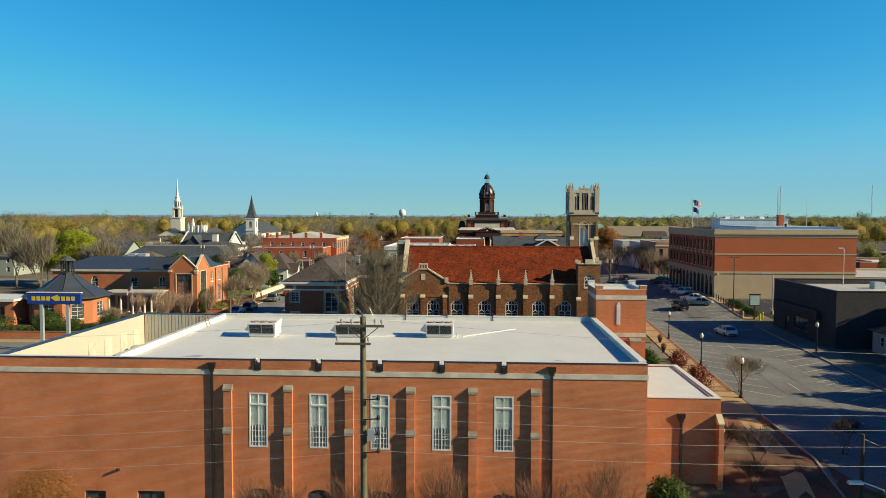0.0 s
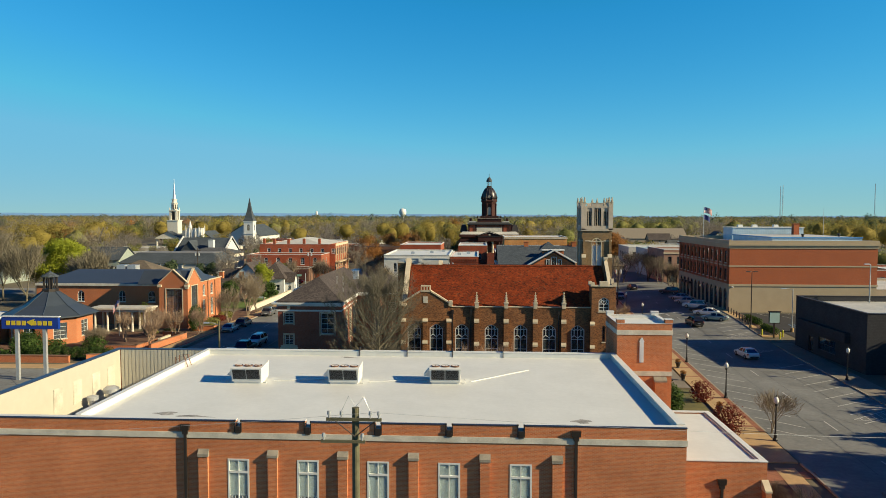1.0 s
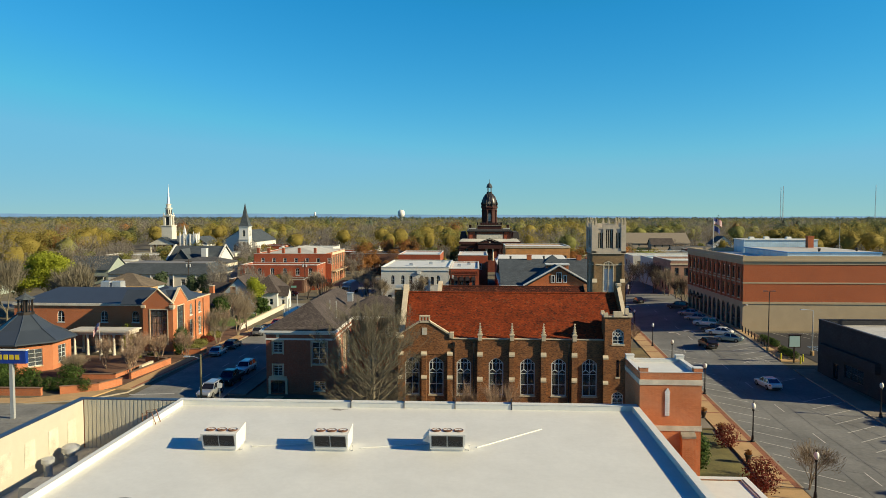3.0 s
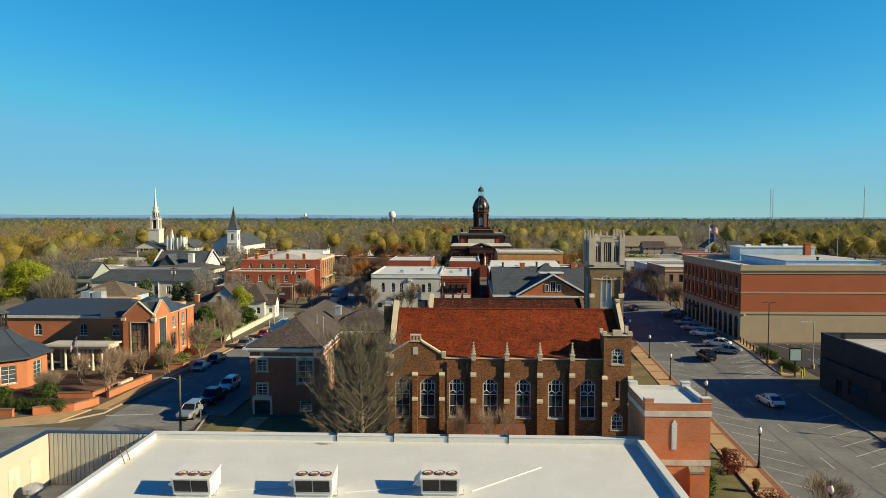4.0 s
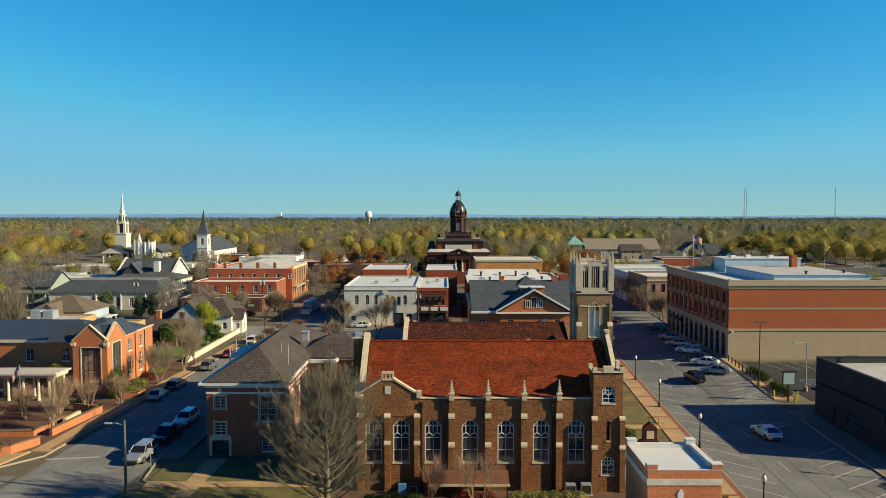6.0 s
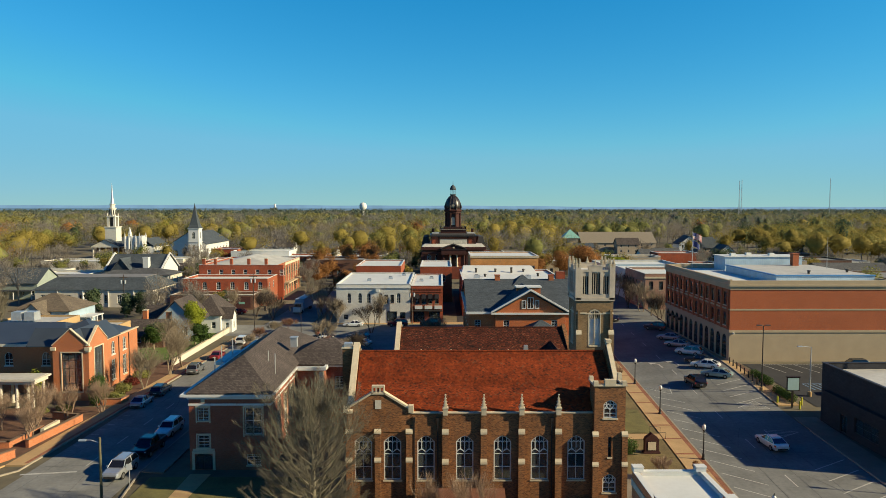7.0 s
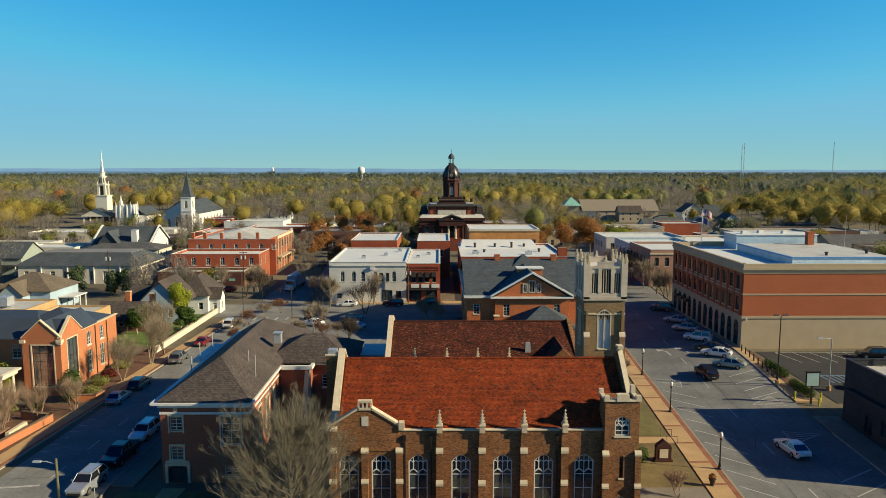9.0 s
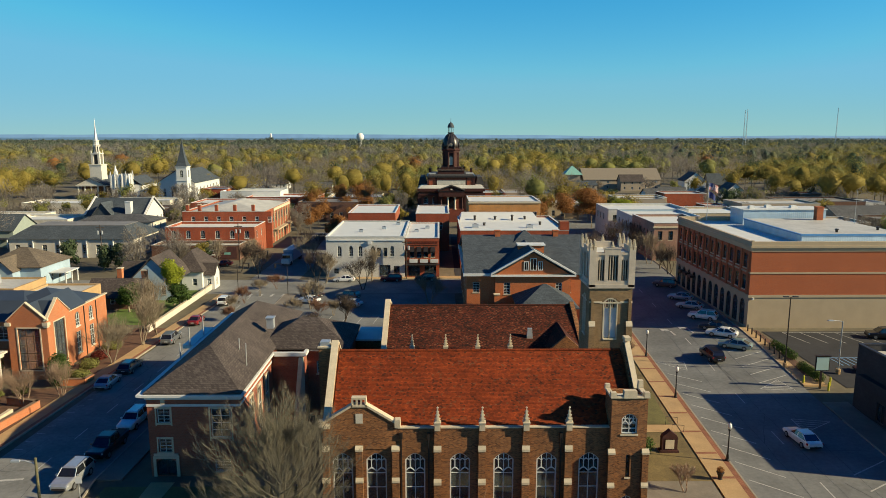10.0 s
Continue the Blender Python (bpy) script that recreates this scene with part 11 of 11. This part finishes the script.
VERDIGRIS_PALE = plain("pale_teal_panel", (0.42, 0.60, 0.60), 0.4, var=0.08, bump=0)
hs = thing("information_sign", 47.6, 119.3, 0, "pale teal notice panel on a dark post", "sign")
zz = rise_at(47.6, 119.3)
Shape().box(47.5, 47.7, 119.2, 119.4, zz, zz + 2.4).made("post", DARK_METAL, hs)
Shape().box(46.7, 48.5, 119.15, 119.25, zz + 2.4, zz + 4.3).made("panel", DARK_METAL, hs)
Shape().box(46.82, 48.38, 119.12, 119.147, zz + 2.5, zz + 4.2).made("notice", VERDIGRIS_PALE, hs, "pale notice face")
Shape().box(46.6, 48.6, 119.05, 119.35, zz + 4.3, zz + 4.42).made("cap", DARK_METAL, hs)
BOLL_Y = plain("yellow_bollard", (0.62, 0.58, 0.03), 0.4, var=0.1)
for k, (x, y) in enumerate(((46.3, 120.8), (48.3, 118.6), (49.4, 120.2))):
    z = rise_at(x, y)
    t = thing("bollard", x, y, z, "bright yellow steel bollard at the car park drive", "bollard", "yellow bollards")
    Shape().lathe(x, y, [(0.12, z), (0.12, z + 1.05), (0.07, z + 1.15)], 10).made("post", BOLL_Y, t)
for k in range(9):
    y = 127.5 + k * 1.75
    x = ek(y) + 0.75
    z = rise_at(x, y) + 0.13
    t = thing("bollard", x, y, z, "short dark iron bollard along the bays", "bollard", "dark bollards by the bays")
    Shape().lathe(x, y, [(0.11, z), (0.10, z + 0.95), (0.12, z + 1.0), (0.05, z + 1.1)], 10).made("post", DARK_METAL, t)
for x, y in ((25.7, 96.7), (24.4, 90.0), (24.2, 84.0), (23.9, 76.0)):
    t = thing("planter", x, y, 0.1, "dark urn planter beside the pavement", "planter", "urn planters by the pavement")
    Shape().lathe(x, y, [(0.25, 0.1), (0.18, 0.25), (0.32, 0.75), (0.38, 0.8), (0.36, 0.86)], 12).made("urn", DARK_METAL, t)
    rng0 = np.random.default_rng(int(y))
    part_mesh("plant", mesh_of_quads("plant", leaf_cloud(rng0, [(x, y, 1.05, 0.35, 0.35, 0.3)], 160, 0.09), None, [LEAF_ORANGE]), t)

mon = thing("monument", 22.8, 102.4, 0, "small brick monument with arched top and pale plaque on the lawn", "monument")
Shape().box(22.0, 23.6, 102.3, 102.9, 0, 1.5).box(21.85, 23.75, 102.15, 103.0, 0, 0.25).made("block", BRICK_DARK, mon)
Shape().plate(lambda a, v, n: (a, 102.3 - n, v), [(21.95, 1.5), (23.65, 1.5), (23.5, 1.85), (23.15, 2.1), (22.8, 2.4), (22.45, 2.1), (22.1, 1.85)], -0.6, 0.04).made("arched_cap", BRICK_DARK, mon, "sooty brick arched cap")
Shape().box(22.35, 23.25, 102.25, 102.297, 0.45, 1.4).made("plaque", LIMESTONE, mon, "pale grey plaque")
rail_t = thing("step_rail", 25.4, 107.9, 0, "dark iron handrail beside the church steps", "handrail")
for y in (106.9, 109.0):
    Shape().tube([(24.6, y, 0), (24.6, y, 1.0), (25.9, y, 0.9), (25.9, y, 0.1)], 0.03, n=6).made("rail", IRON, rail_t)

# air conditioners and meters at the church foot
for x, y in ((10.6, 87.2), (12.1, 87.3)):
    t = thing("ground_air_conditioner", x, y, 0, "pale ground-standing air conditioner at the church wall", "air conditioner", "condensers at the church foot")
    Shape().box(x - 0.5, x + 0.5, y - 0.35, y + 0.35, 0.08, 1.1, 0.03).made("casing", TIN, t)
    Shape().box(x - 0.42, x + 0.42, y - 0.385, y - 0.353, 0.2, 1.0).made("grille", GRILLE, t)
    Shape().box(x - 0.6, x + 0.6, y - 0.45, y + 0.45, 0, 0.08).made("pad", CONCRETE, t)
for k in range(5):
    x = -8.6 + k * 1.25
    t = thing("path_light", x, 84.4, 0, "short white path light", "light", "white path lights")
    Shape().lathe(x, 84.4, [(0.05, 0), (0.05, 0.55), (0.1, 0.58), (0.02, 0.7)], 8).made("post", WHITE, t)
bn = thing("utility_box", -5.2, 87.0, 0, "blue utility meters by the church wall", "utility box")
Shape().box(-6.0, -5.2, 86.9, 87.4, 0.2, 1.1, 0.03).made("casing", BLUE_TRIM, bn)
Shape().tube([(-4.9, 87.1, 0), (-4.9, 87.1, 0.9), (-4.2, 87.1, 0.9), (-4.2, 87.1, 0)], 0.05, n=6).made("pipe", STEEL, bn)

# utility pole and wires in front of the hall
up = thing("utility_pole", -5.1, 30.2, -3.6, "weathered greenish wooden utility pole with transformer arm", "utility pole")
Shape().tube([(-5.1, 30.2, -3.7), (-5.1, 30.2, 4.0), (-5.12, 30.2, 13.3)], 0.19, 0.13, 12).made("pole", POLE_WOOD, up)
Shape().box(-6.15, -4.15, 29.98, 30.06, 12.86, 12.97).made("crossarm", POLE_WOOD, up)
Shape().box(-6.35, -4.75, 29.98, 30.06, 12.06, 12.16).made("crossarm", POLE_WOOD, up)
for x, z in ((-6.05, 12.97), (-5.6, 12.97), (-4.55, 12.97), (-4.25, 12.97), (-6.25, 12.16), (-4.85, 12.16)):
    Shape().lathe(x, 30.02, [(0.03, z), (0.03, z + 0.10), (0.07, z + 0.12), (0.06, z + 0.24), (0.0, z + 0.26)], 8).made("insulator", STEEL, up)
for sd in (-1, 1):
    Shape().tube([(-5.1 + 0.7 * sd, 29.97, 12.86), (-5.1, 29.99, 12.3)], 0.02, n=5).made("arm_brace", DARK_METAL, up)
Shape().tube([(-5.6, 30.02, 13.2), (-5.35, 30.1, 13.75), (-5.1, 30.15, 13.35), (-4.8, 30.1, 13.72), (-4.55, 30.02, 13.2)], 0.012, n=4).made("jumper_wire", STEEL, up)
Shape().box(-4.9, -4.55, 29.9, 30.15, 7.75, 8.25, 0.03).made("meter_box", TIN, up, "small grey equipment box")
for z in (9.6, 8.7, 8.0, 7.2):
    Shape().tube([(-5.1, 30.0, z), (-4.4, 29.95, z + 0.05)], 0.03, n=5).lathe(-4.4, 29.95, [(0.06, z), (0.09, z + 0.1), (0.05, z + 0.22)], 8).made("insulator", DARK_METAL, up)


def wire(a, b, sag, r=0.005, label="thin sagging overhead wire"):
    pts = []
    for k in range(13):
        t = k / 12
        pts.append((a[0] + (b[0] - a[0]) * t, a[1] + (b[1] - a[1]) * t, a[2] + (b[2] - a[2]) * t - sag * 4 * t * (1 - t)))
    return tagged(Shape().tube(pts, r, n=4).made("overhead_wire", STEEL, None, label), category="wire", group="overhead wires in front of the hall")


for z0, z1 in ((9.7, 7.2), (8.8, 6.6), (8.1, 5.6), (7.3, 4.4), (13.2, 10.0)):
    wire((-4.4, 29.95, z0), (46, 40.5, z1), 0.7)
    wire((-4.4, 29.95, z0), (-52, 26, z0 + 0.4), 1.0)
p3 = thing("utility_pole", 24.6, 44.2, -1.5, "dark slim wooden service pole by the lawn", "utility pole")
Shape().tube([(24.6, 44.2, rise_at(24.6, 44.2) - 0.1), (24.6, 44.2, 4.0)], 0.14, 0.11, 10).made("pole", BARK_DARK, p3)
Shape().tube([(24.6, 44.2, 3.7), (28.6, 45.4, 1.9)], 0.03, n=5).made("stay", DARK_METAL, p3)
s1 = thing("cobra_street_light", 23.6, 42.8, -2, "pale roadside street light head on a bent arm", "street lamp")
Shape().tube([(25.4, 42.2, rise_at(25.4, 42.2) - 0.1), (25.4, 42.2, 0.4), (24.9, 42.4, 1.1), (23.9, 42.8, 1.4)], 0.06, n=8).made("arm", STEEL, s1)
Shape().box(23.0, 23.9, 42.65, 42.95, 1.3, 1.5, 0.05).made("lamp_head", STEEL, s1)

# street light pole and stop-sign post at the wing corner
wl1 = thing("street_light_pole", -32.2, 87.1, 0, "wooden street light pole with cobra arm at the corner", "street lamp")
Shape().tube([(-32.2, 87.1, -0.1), (-32.2, 87.1, 7.3)], 0.14, 0.10, 10).made("pole", POLE_WOOD, wl1)
Shape().tube([(-32.2, 87.1, 6.8), (-33.0, 87.1, 7.05), (-33.6, 87.1, 7.05)], 0.04, n=6).made("arm", STEEL, wl1)
Shape().box(-34.1, -33.4, 86.98, 87.22, 6.98, 7.12, 0.03).made("lamp_head", STEEL, wl1)
sp = thing("street_sign", -32.3, 92.9, 0, "small white sign on a steel post", "sign")
Shape().tube([(-32.3, 92.9, 0), (-32.3, 92.9, 2.6)], 0.035, n=6).made("post", STEEL, sp)
Shape().box(-32.6, -32.0, 92.86, 92.88, 2.0, 2.6).made("panel", WHITE, sp)
for x, y, h in ((-41.0, 171.2, 6.5), (-31.0, 171.0, 6.5), (-41.5, 188.5, 6.0)):
    t = thing("signal_mast", x, y, 0, "slim dark signal mast at the crossing", "traffic signal", "signal masts at the crossing")
    Shape().tube([(x, y, 0), (x, y, h), (x + (2.5 if x < -35 else -2.5), y, h + 0.2)], 0.07, n=8).made("pole", DARK_METAL, t)
    Shape().box(x + (2.2 if x < -35 else -2.5), x + (2.5 if x < -35 else -2.2), y - 0.15, y + 0.15, h - 0.8, h + 0.1).made("signal_head", DARK_METAL, t)
for k, (x, y, h) in enumerate(((-82.5, 201, 10.5), (-49.8, 203, 10.5), (30.6, 160, 9.5), (-7.9, 186.9, 9.0))):
    t = thing("utility_pole", x, y, 0, "slim wooden utility pole with crossarm and transformers", "utility pole", "utility poles in town")
    Shape().tube([(x, y, 0), (x, y, h)], 0.13, 0.1, 8).made("pole", BARK_DARK, t)
    Shape().box(x - 1.0, x + 1.0, y - 0.06, y + 0.06, h - 0.8, h - 0.65).made("crossarm", BARK_DARK, t)
    for sd in (-0.5, 0.5):
        Shape().lathe(x + sd, y - 0.25, [(0.22, h - 2.3), (0.22, h - 1.5), (0.1, h - 1.4)], 10).made("transformer", STEEL, t)
# white retaining wall beside the houses
ww = thing("white_retaining_wall", -48.3, 160, 0, "long white rendered garden wall beside the pavement", "wall")
Shape().box(-48.55, -48.2, 145.5, 180.0, 0, 1.0).made("wall_run", PLASTER, ww)
Shape().box(-48.62, -48.13, 145.4, 180.1, 1.0, 1.1).made("wall_cap", LIMESTONE, ww)
rw = thing("red_pillar", -26.8, 182.5, 0, "small red brick gate pillars beside the car park", "pillar")
Shape().box(-28.0, -27.2, 171.0, 171.8, 0, 1.6).made("pier", BRICK_RED, rw)
